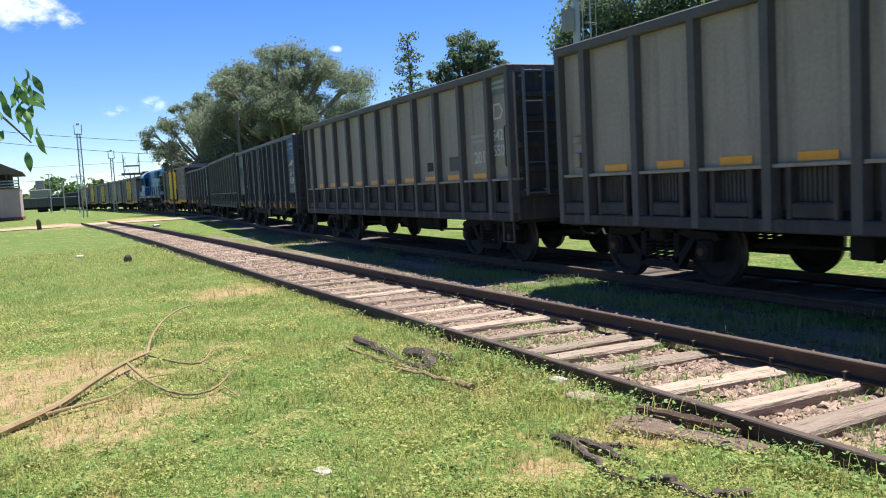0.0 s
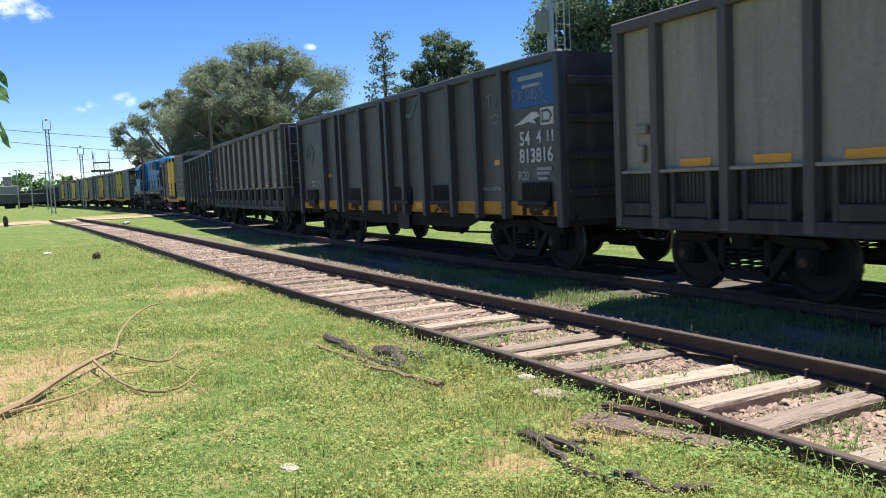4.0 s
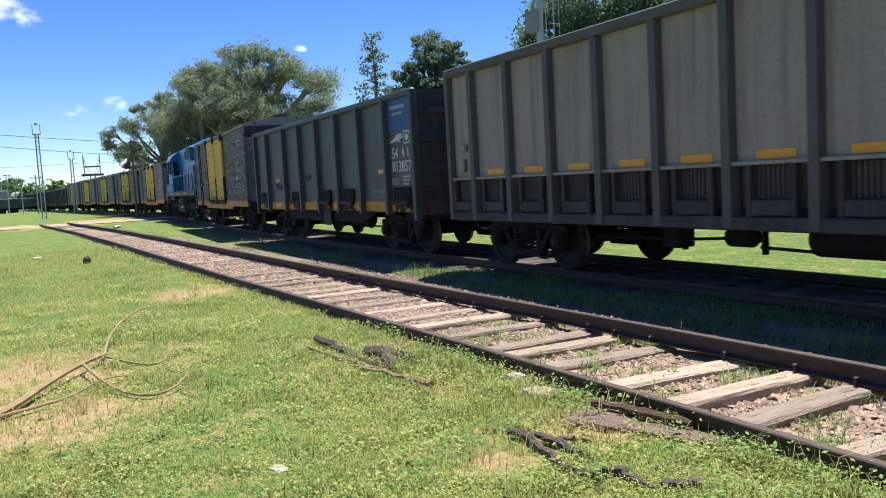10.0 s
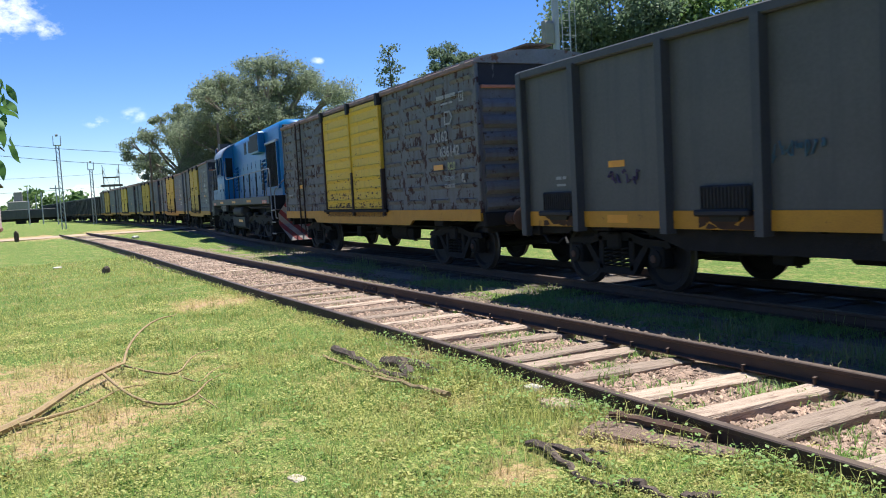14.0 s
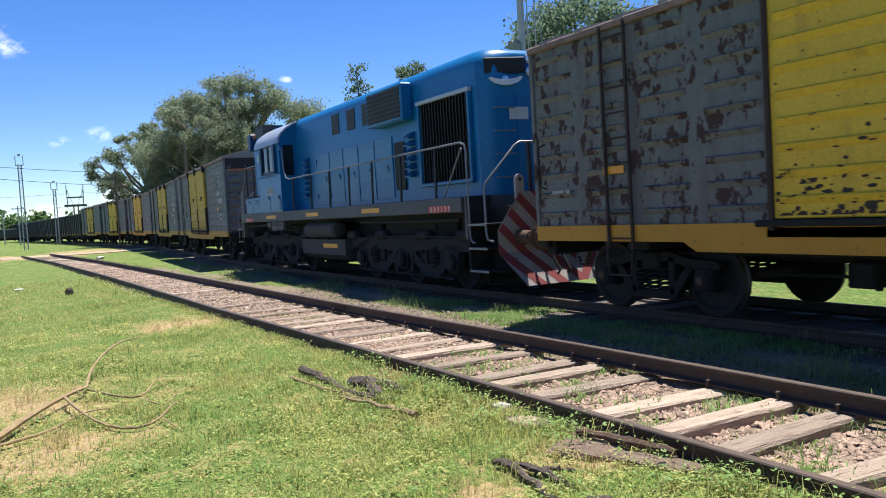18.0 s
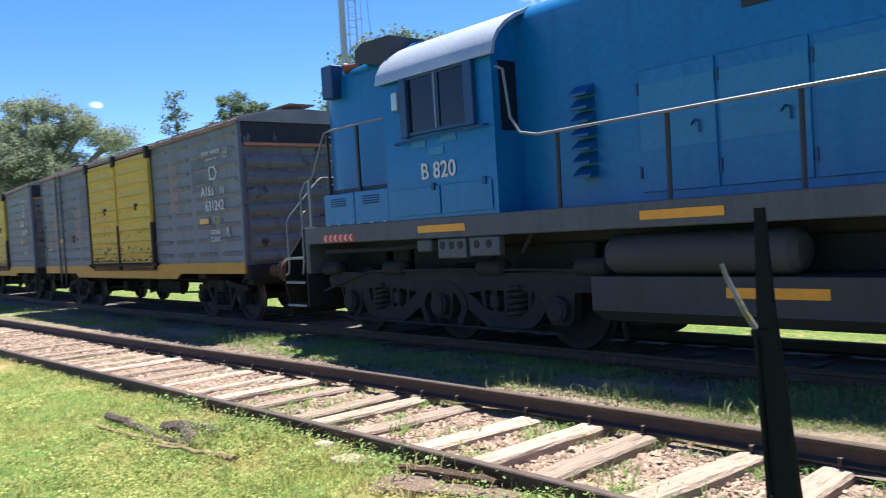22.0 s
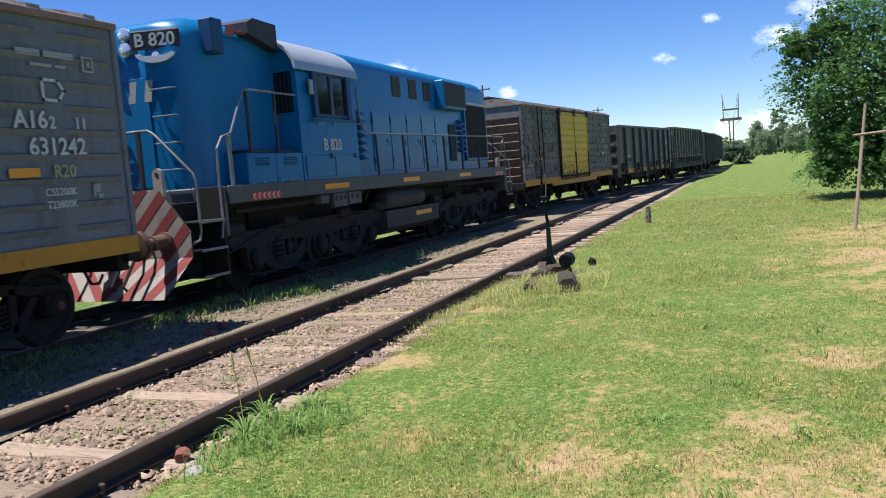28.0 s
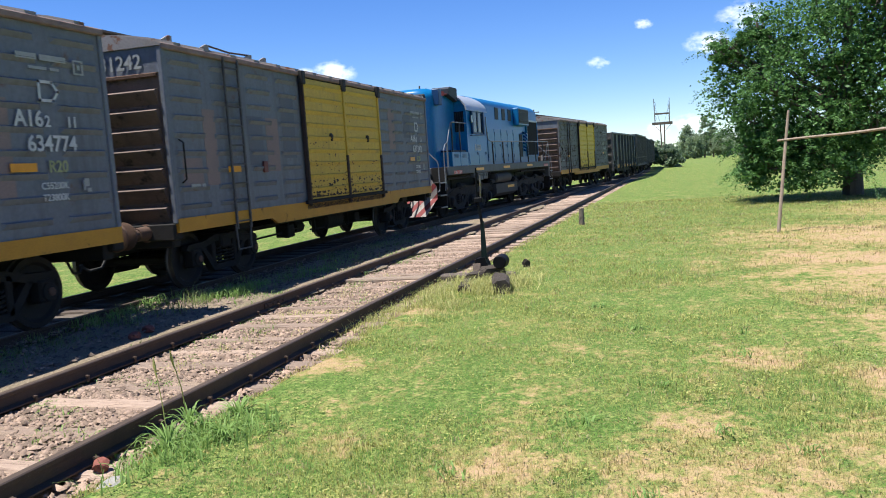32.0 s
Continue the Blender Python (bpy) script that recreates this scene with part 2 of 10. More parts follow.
# ---- materials ----
def surface(name, base, second=None, mix=0.5, scale=2.0, rough=0.6, metal=0.0, wear=None, wear_at=0.62, wear_scale=6.0, wear_soft=0.04,
            streak=None, streak_amount=0.5, stretch=(1, 1, 1), bump=0.15, bump_scale=40.0, fine=0.12, spec=0.4, wear_stretch=(1, 1, 1), random=0.0, islands=False, subsurface=0.0):
    """A painted, rusted or natural surface: two tones in broad noise, fine grain, worn patches, streaks down it, and relief."""
    m = bpy.data.materials.new(name)
    m.use_nodes = True
    nt = m.node_tree
    bsdf = nt.nodes["Principled BSDF"]
    link = nt.links.new

    def node(kind, **values):
        n = nt.nodes.new(kind)
        for k, v in values.items():
            n.inputs[k.replace("_", " ")].default_value = v
        return n

    def mapped(s):
        mp = node("ShaderNodeMapping", Scale=s)
        link(shift.outputs[0], mp.inputs["Vector"])
        return mp.outputs[0]

    def cloud(vec, sc, detail=5, roughness=0.6):
        n = node("ShaderNodeTexNoise", Scale=sc, Detail=detail, Roughness=roughness)
        link(vec, n.inputs["Vector"])
        return n.outputs["Fac"]

    def ramp(val, lo, hi):
        n = nt.nodes.new("ShaderNodeMapRange")
        n.inputs["From Min"].default_value, n.inputs["From Max"].default_value = lo, hi
        link(val, n.inputs["Value"])
        return n.outputs[0]

    def blend(fac, a, b):
        n = nt.nodes.new("ShaderNodeMix")
        n.data_type = "RGBA"
        for sock, v in (("A", a), ("B", b)):
            if isinstance(v, tuple):
                n.inputs[sock].default_value = (*v, 1)
            else:
                link(v, n.inputs[sock])
        if isinstance(fac, float):
            n.inputs["Factor"].default_value = fac
        else:
            link(fac, n.inputs["Factor"])
        return n.outputs["Result"]

    tc = nt.nodes.new("ShaderNodeTexCoord")
    info = nt.nodes.new("ShaderNodeObjectInfo")
    shift = nt.nodes.new("ShaderNodeVectorMath")
    shift.operation = "MULTIPLY_ADD"
    comb = nt.nodes.new("ShaderNodeCombineXYZ")
    for k in range(3):
        link(info.outputs["Random"], comb.inputs[k])
    shift.inputs[1].default_value = (37.0, 23.0, 11.0)
    link(comb.outputs[0], shift.inputs[0])
    link(tc.outputs["Object"], shift.inputs[2])
    vec = mapped(stretch)
    second = second or tuple(c * 0.75 for c in base)
    col = blend(ramp(cloud(vec, scale), 0.5 - 0.25 / max(mix, 0.01) * 0.5, 0.5 + 0.25), base, second)
    if fine:
        g = ramp(cloud(vec, scale * 18, 4), 0.3, 0.7)
        hsv = node("ShaderNodeHueSaturation")
        amount = nt.nodes.new("ShaderNodeMapRange")
        amount.inputs["To Min"].default_value, amount.inputs["To Max"].default_value = 1 - fine, 1 + fine
        link(g, amount.inputs["Value"])
        link(amount.outputs[0], hsv.inputs["Value"])
        link(col, hsv.inputs["Color"])
        col = hsv.outputs[0]
    if streak is not None:
        sv = mapped((2.2, 2.2, 0.14))
        col = blend(ramp(cloud(sv, 2.6, 4), 0.62 - 0.25 * streak_amount, 0.85), col, streak)
    rough_out = None
    if wear is not None:
        wm = ramp(cloud(mapped(wear_stretch), wear_scale, 6, 0.65), wear_at, wear_at + wear_soft)
        col = blend(wm, col, wear)
        rr = nt.nodes.new("ShaderNodeMapRange")
        rr.inputs["To Min"].default_value, rr.inputs["To Max"].default_value = rough, min(1.0, rough + 0.25)
        link(wm, rr.inputs["Value"])
        rough_out = rr.outputs[0]
    if random or islands:
        src = info.outputs["Random"]
        if islands:
            src = nt.nodes.new("ShaderNodeNewGeometry").outputs["Random Per Island"]
        rv = nt.nodes.new("ShaderNodeMapRange")
        rv.inputs["To Min"].default_value, rv.inputs["To Max"].default_value = 1 - random, 1 + random
        link(src, rv.inputs["Value"])
        hsv2 = node("ShaderNodeHueSaturation")
        link(rv.outputs[0], hsv2.inputs["Value"])
        link(col, hsv2.inputs["Color"])
        col = hsv2.outputs[0]
    link(col, bsdf.inputs["Base Color"])
    if rough_out is not None:
        link(rough_out, bsdf.inputs["Roughness"])
    else:
        bsdf.inputs["Roughness"].default_value = rough
    bsdf.inputs["Metallic"].default_value = metal
    bsdf.inputs["Specular IOR Level"].default_value = spec
    if bump:
        b = node("ShaderNodeBump", Strength=bump, Distance=0.02)
        link(cloud(vec, bump_scale, 5), b.inputs["Height"])
        link(b.outputs[0], bsdf.inputs["Normal"])
    return m


def worn_amount(nt, tc):
    """How dry and worn the lawn is at a place: broad worn areas broken up by noise."""
    def math_node(op, a, b):
        n = nt.nodes.new("ShaderNodeMath")
        n.operation = op
        for k, v in enumerate((a, b)):
            if isinstance(v, (int, float)):
                n.inputs[k].default_value = v
            else:
                nt.links.new(v, n.inputs[k])
        return n.outputs[0]

    def cloud(sc, detail, rough):
        n = nt.nodes.new("ShaderNodeTexNoise")
        n.inputs["Scale"].default_value, n.inputs["Detail"].default_value, n.inputs["Roughness"].default_value = sc, detail, rough
        flat = nt.nodes.new("ShaderNodeMapping")
        flat.inputs["Scale"].default_value = (1, 1, 0)
        nt.links.new(tc.outputs["Object"], flat.inputs["Vector"])
        nt.links.new(flat.outputs[0], n.inputs["Vector"])
        return n.outputs["Fac"]

    total = None
    for x, y, r in BARE:
        d = nt.nodes.new("ShaderNodeVectorMath")
        d.operation = "DISTANCE"
        nt.links.new(tc.outputs["Object"], d.inputs[0])
        d.inputs[1].default_value = (x, y, 0)
        f = nt.nodes.new("ShaderNodeMapRange")
        f.interpolation_type = "SMOOTHSTEP"
        f.inputs["From Min"].default_value, f.inputs["From Max"].default_value = r, 0.0
        nt.links.new(d.outputs["Value"], f.inputs["Value"])
        total = f.outputs[0] if total is None else math_node("MAXIMUM", total, f.outputs[0])
    low = math_node("MULTIPLY", math_node("SUBTRACT", cloud(1.5, 7, 0.7), 0.5), 1.5)
    high = math_node("MULTIPLY", math_node("SUBTRACT", cloud(9, 6, 0.75), 0.5), 1.7)
    return math_node("ADD", math_node("ADD", math_node("MULTIPLY", total, 0.44), 0.04), math_node("ADD", low, high))


def leaf_material(name, a, b, c=None, through_amount=0.35, rough=0.55, dry=None):
    """Foliage: each leaf its own tone, a little light passes through."""
    m = bpy.data.materials.new(name)
    m.use_nodes = True
    nt = m.node_tree
    bsdf, out = nt.nodes["Principled BSDF"], nt.nodes["Material Output"]
    geo = nt.nodes.new("ShaderNodeNewGeometry")
    ramp = nt.nodes.new("ShaderNodeValToRGB")
    ramp.color_ramp.elements[0].color, ramp.color_ramp.elements[1].color = (*a, 1), (*b, 1)
    if c is not None:
        e = ramp.color_ramp.elements.new(0.85)
        e.color = (*c, 1)
        ramp.color_ramp.elements[1].position = 0.8
    tc = nt.nodes.new("ShaderNodeTexCoord")
    ns = nt.nodes.new("ShaderNodeTexNoise")
    ns.inputs["Scale"].default_value = 0.9
    ns.inputs["Detail"].default_value = 4
    nt.links.new(tc.outputs["Object"], ns.inputs["Vector"])
    avg = nt.nodes.new("ShaderNodeMath")
    avg.operation = "MULTIPLY_ADD"
    avg.inputs[1].default_value = 0.72
    half = nt.nodes.new("ShaderNodeMath")
    half.operation = "MULTIPLY"
    half.inputs[1].default_value = 0.36
    nt.links.new(ns.outputs["Fac"], half.inputs[0])
    nt.links.new(geo.outputs["Random Per Island"], avg.inputs[0])
    nt.links.new(half.outputs[0], avg.inputs[2])
    nt.links.new(avg.outputs[0], ramp.inputs[0])
    colour = ramp.outputs[0]
    if dry is not None:
        fade = nt.nodes.new("ShaderNodeMapRange")
        fade.inputs["From Min"].default_value, fade.inputs["From Max"].default_value = 0.1, 0.5
        fade.inputs["To Max"].default_value = 0.8
        nt.links.new(worn_amount(nt, tc), fade.inputs["Value"])
        mixed = nt.nodes.new("ShaderNodeMix")
        mixed.data_type = "RGBA"
        mixed.inputs["B"].default_value = (*dry, 1)
        nt.links.new(fade.outputs[0], mixed.inputs["Factor"])
        nt.links.new(colour, mixed.inputs["A"])
        colour = mixed.outputs["Result"]
    nt.links.new(colour, bsdf.inputs["Base Color"])
    bsdf.inputs["Roughness"].default_value = rough
    bsdf.inputs["Specular IOR Level"].default_value = 0.2
    tr = nt.nodes.new("ShaderNodeBsdfTranslucent")
    nt.links.new(colour, tr.inputs["Color"])
    mix = nt.nodes.new("ShaderNodeMixShader")
    mix.inputs[0].default_value = through_amount
    nt.links.new(bsdf.outputs[0], mix.inputs[1])
    nt.links.new(tr.outputs[0], mix.inputs[2])
    nt.links.new(mix.outputs[0], out.inputs["Surface"])
    return m


def ground_material():
    """Lawn with clover, dry straw patches and bare earth."""
    m = bpy.data.materials.new("lawn")
    m.use_nodes = True
    nt = m.node_tree
    bsdf = nt.nodes["Principled BSDF"]
    link = nt.links.new
    tc = nt.nodes.new("ShaderNodeTexCoord")

    def cloud(sc, detail=6, rough=0.6):
        n = nt.nodes.new("ShaderNodeTexNoise")
        n.inputs["Scale"].default_value, n.inputs["Detail"].default_value, n.inputs["Roughness"].default_value = sc, detail, rough
        link(tc.outputs["Object"], n.inputs["Vector"])
        return n.outputs["Fac"]

    def ramp(v, lo, hi):
        n = nt.nodes.new("ShaderNodeMapRange")
        n.inputs["From Min"].default_value, n.inputs["From Max"].default_value = lo, hi
        link(v, n.inputs["Value"])
        return n.outputs[0]

    def blend(f, a, b):
        n = nt.nodes.new("ShaderNodeMix")
        n.data_type = "RGBA"
        for sock, v in (("A", a), ("B", b)):
            if isinstance(v, tuple):
                n.inputs[sock].default_value = (*v, 1)
            else:
                link(v, n.inputs[sock])
        link(f, n.inputs["Factor"])
        return n.outputs["Result"]

    def math_node(op, a, b):
        n = nt.nodes.new("ShaderNodeMath")
        n.operation = op
        for k, v in enumerate((a, b)):
            if isinstance(v, (int, float)):
                n.inputs[k].default_value = v
            else:
                link(v, n.inputs[k])
        return n.outputs[0]

    green = blend(ramp(cloud(0.35), 0.35, 0.65), (0.085, 0.185, 0.032), (0.145, 0.235, 0.05))
    green = blend(ramp(cloud(3.5, 4), 0.48, 0.75), green, (0.28, 0.31, 0.095))
    green = blend(ramp(cloud(45, 3), 0.42, 0.62), green, (0.042, 0.085, 0.018))
    green = blend(ramp(cloud(16, 5, 0.7), 0.52, 0.7), green, (0.31, 0.37, 0.11))
    patch = worn_amount(nt, tc)
    col = blend(ramp(patch, 0.08, 0.42), green, (0.38, 0.30, 0.12))
    col = blend(ramp(patch, 0.26, 0.64), col, (0.45, 0.305, 0.19))
    col = blend(ramp(cloud(130, 2), 0.5, 0.8), col, (0.12, 0.10, 0.05))
    link(col, bsdf.inputs["Base Color"])
    bsdf.inputs["Roughness"].default_value = 0.95
    bsdf.inputs["Specular IOR Level"].default_value = 0.1
    b = nt.nodes.new("ShaderNodeBump")
    b.inputs["Strength"].default_value, b.inputs["Distance"].default_value = 0.6, 0.05
    link(math_node("ADD", cloud(14, 6), cloud(70, 3)), b.inputs["Height"])
    link(b.outputs[0], bsdf.inputs["Normal"])
    return m


BARE = [(-8.8, -0.3, 2.3), (-6.8, 0.2, 1.3), (-4.5, -0.3, 0.9), (-4.0, 2.4, 0.4), (-4.1, 3.35, 0.6), (-5.2, 3.62, 0.45), (-7.4, 3.3, 0.6), (-14, 2.6, 1.4), (3.6, 0.6, 1.3), (4.8, -0.4, 1.6), (5.6, -1.8, 1.4), (5.2, 0.95, 0.7), (9.5, -2.8, 2.2), (12.6, -3.6, 4.2), (14.6, -2.3, 2.6), (18, -3.6, 4.8), (8.0, -0.6, 0.7), (6.2, -0.2, 0.6), (7.6, -1.8, 0.9), (24, -6.0, 4.0),
        (7.6, 3.3, 0.7), (10.4, 3.3, 0.6), (-60, 2.5, 6.0), (-66, 0, 7.0), (-70, 6, 6.0)]
LAWN = ground_material()
GRAVEL = surface("ballast_earth", (0.28, 0.205, 0.148), (0.18, 0.133, 0.096), scale=4, rough=0.95, wear=(0.36, 0.268, 0.195), wear_at=0.56, wear_scale=45, wear_soft=0.1, bump=0.9, bump_scale=42, fine=0.35)
STONE = surface("ballast_stone", (0.36, 0.255, 0.185), (0.2, 0.138, 0.1), scale=9, rough=0.92, bump=0.4, bump_scale=60, random=0.5, islands=True)
TIE = surface("weathered_sleeper_wood", (0.43, 0.335, 0.255), (0.30, 0.225, 0.165), scale=5, stretch=(6, 0.6, 6), rough=0.9, wear=(0.17, 0.115, 0.085), wear_at=0.54, wear_scale=9, wear_stretch=(5, 0.45, 5), wear_soft=0.12, bump=0.8, bump_scale=24, random=0.32)
RAIL = surface("rusty_rail_steel", (0.055, 0.038, 0.028), (0.085, 0.053, 0.035), scale=7, rough=0.75, metal=0.25, bump=0.25, bump_scale=70)
RAILTOP = surface("worn_rail_head", (0.115, 0.084, 0.064), (0.072, 0.051, 0.04), scale=9, rough=0.55, metal=0.4, bump=0.1)
GREY = surface("faded_grey_paint", (0.30, 0.262, 0.205), (0.247, 0.216, 0.17), scale=1.1, rough=0.62, streak=(0.135, 0.12, 0.098), streak_amount=0.5, wear=(0.14, 0.095, 0.06), wear_at=0.73, wear_scale=7, bump=0.04, bump_scale=6)
# ribs, rails and slats, much darker than the side sheets
GREYRIB = surface("dark_grey_rib", (0.092, 0.088, 0.08), (0.068, 0.065, 0.059), scale=2, rough=0.65, streak=(0.07, 0.06, 0.05), bump=0.1)
# soot and rust, with the shade low on the wagon deepened in the colour
GREYLOW = surface("sooty_shade_dark_side", (0.055, 0.052, 0.047), (0.03, 0.028, 0.026), scale=2.5, rough=0.8, streak=(0.125, 0.105, 0.08), streak_amount=0.35, wear=(0.10, 0.055, 0.028), wear_at=0.66, wear_scale=5, bump=0.2)
DARK = surface("dark_slate_paint", (0.089, 0.090, 0.084), (0.067, 0.069, 0.064), scale=1.2, rough=0.55, streak=(0.05, 0.053, 0.055), streak_amount=0.5, wear=(0.08, 0.055, 0.04), wear_at=0.73, wear_scale=9, bump=0.04, bump_scale=6)
DARKRIB = surface("dark_slate_rib", (0.0576, 0.0624, 0.0636), (0.0432, 0.0456, 0.048), scale=2, rough=0.55, bump=0.1)
YELLOWBAND = surface("worn_yellow_band", (0.50, 0.245, 0.018), (0.40, 0.185, 0.016), scale=3, rough=0.6, wear=(0.055, 0.036, 0.024), wear_at=0.61, wear_scale=5, wear_soft=0.12, bump=0.15)
ORANGE = surface("orange_reflector", (0.72, 0.31, 0.02), (0.62, 0.25, 0.02), scale=9, rough=0.35, bump=0.0, fine=0.05)
BLUEPANEL = surface("faded_blue_panel", (0.018, 0.085, 0.25), (0.026, 0.095, 0.23), scale=3, rough=0.6, wear=(0.07, 0.08, 0.09), wear_at=0.64, wear_scale=6)
TEALSPRAY = surface("faded_teal_spray", (0.10, 0.205, 0.175), (0.07, 0.14, 0.125), scale=5, rough=0.7, bump=0.05)
PURPLESPRAY = surface("faded_purple_spray", (0.075, 0.045, 0.11), (0.06, 0.05, 0.09), scale=5, rough=0.7, bump=0.05)
BLUESPRAY = surface("faded_blue_spray", (0.04, 0.11, 0.15), (0.05, 0.095, 0.12), scale=5, rough=0.7, bump=0.05)
GREENPANEL = surface("faded_green_panel", (0.10, 0.15, 0.13), (0.14, 0.16, 0.135), scale=3, rough=0.6)
WHITEPAINT = surface("stencil_white", (0.55, 0.56, 0.54), (0.42, 0.43, 0.42), scale=6, rough=0.7, bump=0.05)
DIMWHITE = surface("faded_stencil", (0.33, 0.34, 0.32), (0.26, 0.27, 0.26), scale=6, rough=0.7, bump=0.05)
FADEDLIME = surface("faded_lime_stencil", (0.34, 0.36, 0.17), (0.25, 0.27, 0.14), scale=8, rough=0.7, bump=0.05)
RED = surface("reflective_red", (0.55, 0.035, 0.03), (0.42, 0.03, 0.025), scale=5, rough=0.45, bump=0.05)
STEEL = surface("grimy_running_gear", (0.025, 0.0235, 0.022), (0.017, 0.016, 0.015), scale=5, rough=0.85, metal=0.0, spec=0.2, wear=(0.035, 0.026, 0.02), wear_at=0.65, wear_scale=8, bump=0.3, bump_scale=30)
WHEEL = surface("wheel_steel", (0.022, 0.019, 0.017), (0.014, 0.012, 0.011), scale=5, rough=0.7, metal=0.3, bump=0.15)
TREAD = surface("worn_tread", (0.13, 0.115, 0.105), (0.09, 0.08, 0.072), scale=9, rough=0.5, metal=0.6, bump=0.05)
RUST = surface("brown_rust", (0.12, 0.068, 0.044), (0.07, 0.041, 0.029), scale=4, rough=0.9, bump=0.4, bump_scale=30)
BOXGREY = surface("blue_grey_wagon_paint", (0.150, 0.163, 0.186), (0.118, 0.129, 0.15), scale=1.0, rough=0.6, streak=(0.085, 0.084, 0.086), streak_amount=0.5, wear=(0.14, 0.094, 0.08), wear_at=0.61, wear_scale=3.2, wear_soft=0.12, bump=0.12, bump_scale=10)
PEEL = surface("peeling_grey_paint", (0.135, 0.142, 0.142), (0.112, 0.117, 0.118), scale=1.3, rough=0.65, wear=(0.05, 0.027, 0.023), wear_at=0.55, wear_scale=4.6, wear_soft=0.015, wear_stretch=(1.15, 1, 0.62), streak=(0.085, 0.062, 0.055), streak_amount=0.6, bump=0.2, bump_scale=8)
YELLOWDOOR = surface("chipped_yellow_door", (0.64, 0.425, 0.03), (0.57, 0.36, 0.028), scale=1.5, rough=0.55, wear=(0.075, 0.045, 0.03), wear_at=0.66, wear_scale=9, wear_soft=0.012, wear_stretch=(1.2, 1, 1.1), streak=(0.36, 0.235, 0.03), streak_amount=0.2, bump=0.06, bump_scale=12)
YELLOWPALE = surface("faded_yellow_door", (0.54, 0.36, 0.045), (0.45, 0.29, 0.04), scale=1.5, rough=0.6, wear=(0.13, 0.09, 0.045), wear_at=0.67, wear_scale=8, wear_soft=0.03, streak=(0.30, 0.205, 0.045), streak_amount=0.25, bump=0.06, bump_scale=12)
RUSTYEND = surface("sooty_corrugated_end", (0.17, 0.115, 0.09), (0.09, 0.062, 0.05), scale=1.4, rough=0.75, stretch=(1, 0.5, 2), wear=(0.035, 0.028, 0.025), wear_at=0.57, wear_scale=3.4, wear_soft=0.1, streak=(0.07, 0.057, 0.052), streak_amount=0.5, bump=0.2)
ROOF = surface("galvanised_roof", (0.288, 0.27, 0.252), (0.204, 0.174, 0.15), scale=2, rough=0.6, metal=0.2, wear=(0.192, 0.096, 0.06), wear_at=0.58, wear_scale=3, bump=0.15)
BLUE = surface("locomotive_blue", (0.003, 0.142, 0.332), (0.003, 0.119, 0.295), scale=0.8, rough=0.34, spec=0.35, streak=(0.004, 0.085, 0.235), streak_amount=0.25, wear=(0.006, 0.065, 0.18), wear_at=0.68, wear_scale=4, wear_soft=0.1, bump=0.04, bump_scale=5)
BLUEPATCH = surface("paler_blue_patch", (0.02, 0.17, 0.335), (0.012, 0.145, 0.305), scale=1, rough=0.38, bump=0.04, bump_scale=5)
BLUEDARK = surface("dark_blue_trim", (0.006, 0.05, 0.14), (0.006, 0.04, 0.11), scale=2, rough=0.45, bump=0.05)
FRAMEGREY = surface("locomotive_frame_grey", (0.078, 0.086, 0.094), (0.06, 0.066, 0.072), scale=1.5, rough=0.6, streak=(0.045, 0.044, 0.044), bump=0.12)
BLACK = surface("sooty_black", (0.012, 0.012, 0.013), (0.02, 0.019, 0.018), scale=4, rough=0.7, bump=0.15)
GRILLE = surface("black_grille", (0.016, 0.017, 0.02), (0.025, 0.025, 0.027), scale=6, rough=0.6, bump=0.1)
SILVER = surface("silver_roof_paint", (0.40, 0.43, 0.46), (0.33, 0.36, 0.40), scale=1.5, rough=0.42, metal=0.25, bump=0.06)
HANDRAIL = surface("grey_handrail", (0.2, 0.215, 0.225), (0.15, 0.16, 0.17), scale=6, rough=0.5, metal=0.3, bump=0.08)
GREENIRON = surface("dark_green_iron", (0.010, 0.022, 0.019), (0.007, 0.016, 0.014), scale=5, rough=0.6, metal=0.0, spec=0.15, wear=(0.07, 0.055, 0.04), wear_at=0.70, wear_scale=14, bump=0.12)
BARESTEEL = surface("worn_bare_steel", (0.27, 0.255, 0.235), (0.10, 0.085, 0.06), scale=8, rough=0.5, metal=0.5, wear=(0.20, 0.17, 0.07), wear_at=0.55, wear_scale=11, bump=0.15)
BARK = surface("grey_brown_bark", (0.17, 0.135, 0.105), (0.10, 0.08, 0.065), scale=3, stretch=(3, 3, 0.6), rough=0.95, bump=0.8, bump_scale=14)
PALEBARK = surface("pale_smooth_bark", (0.34, 0.30, 0.25), (0.2, 0.17, 0.14), scale=2, stretch=(2, 2, 0.5), rough=0.85, bump=0.4, bump_scale=10)
STICK = surface("dry_stick", (0.36, 0.262, 0.135), (0.22, 0.15, 0.075), scale=8, rough=0.85, bump=0.4)
CABLE = surface("dark_weathered_scrap", (0.135, 0.10, 0.076), (0.06, 0.046, 0.037), scale=9, rough=0.95, bump=0.9, bump_scale=30)
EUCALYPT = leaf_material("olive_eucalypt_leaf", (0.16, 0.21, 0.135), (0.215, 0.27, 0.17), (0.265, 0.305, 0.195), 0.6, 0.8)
PINELEAF = leaf_material("dark_pine_needle", (0.11, 0.165, 0.105), (0.18, 0.245, 0.145), None, 0.5)
BROAD = leaf_material("deep_green_leaf", (0.028, 0.082, 0.026), (0.07, 0.168, 0.045), (0.135, 0.265, 0.075), 0.3)
HEDGE = leaf_material("mid_green_leaf", (0.10, 0.18, 0.065), (0.18, 0.27, 0.09), None, 0.45)
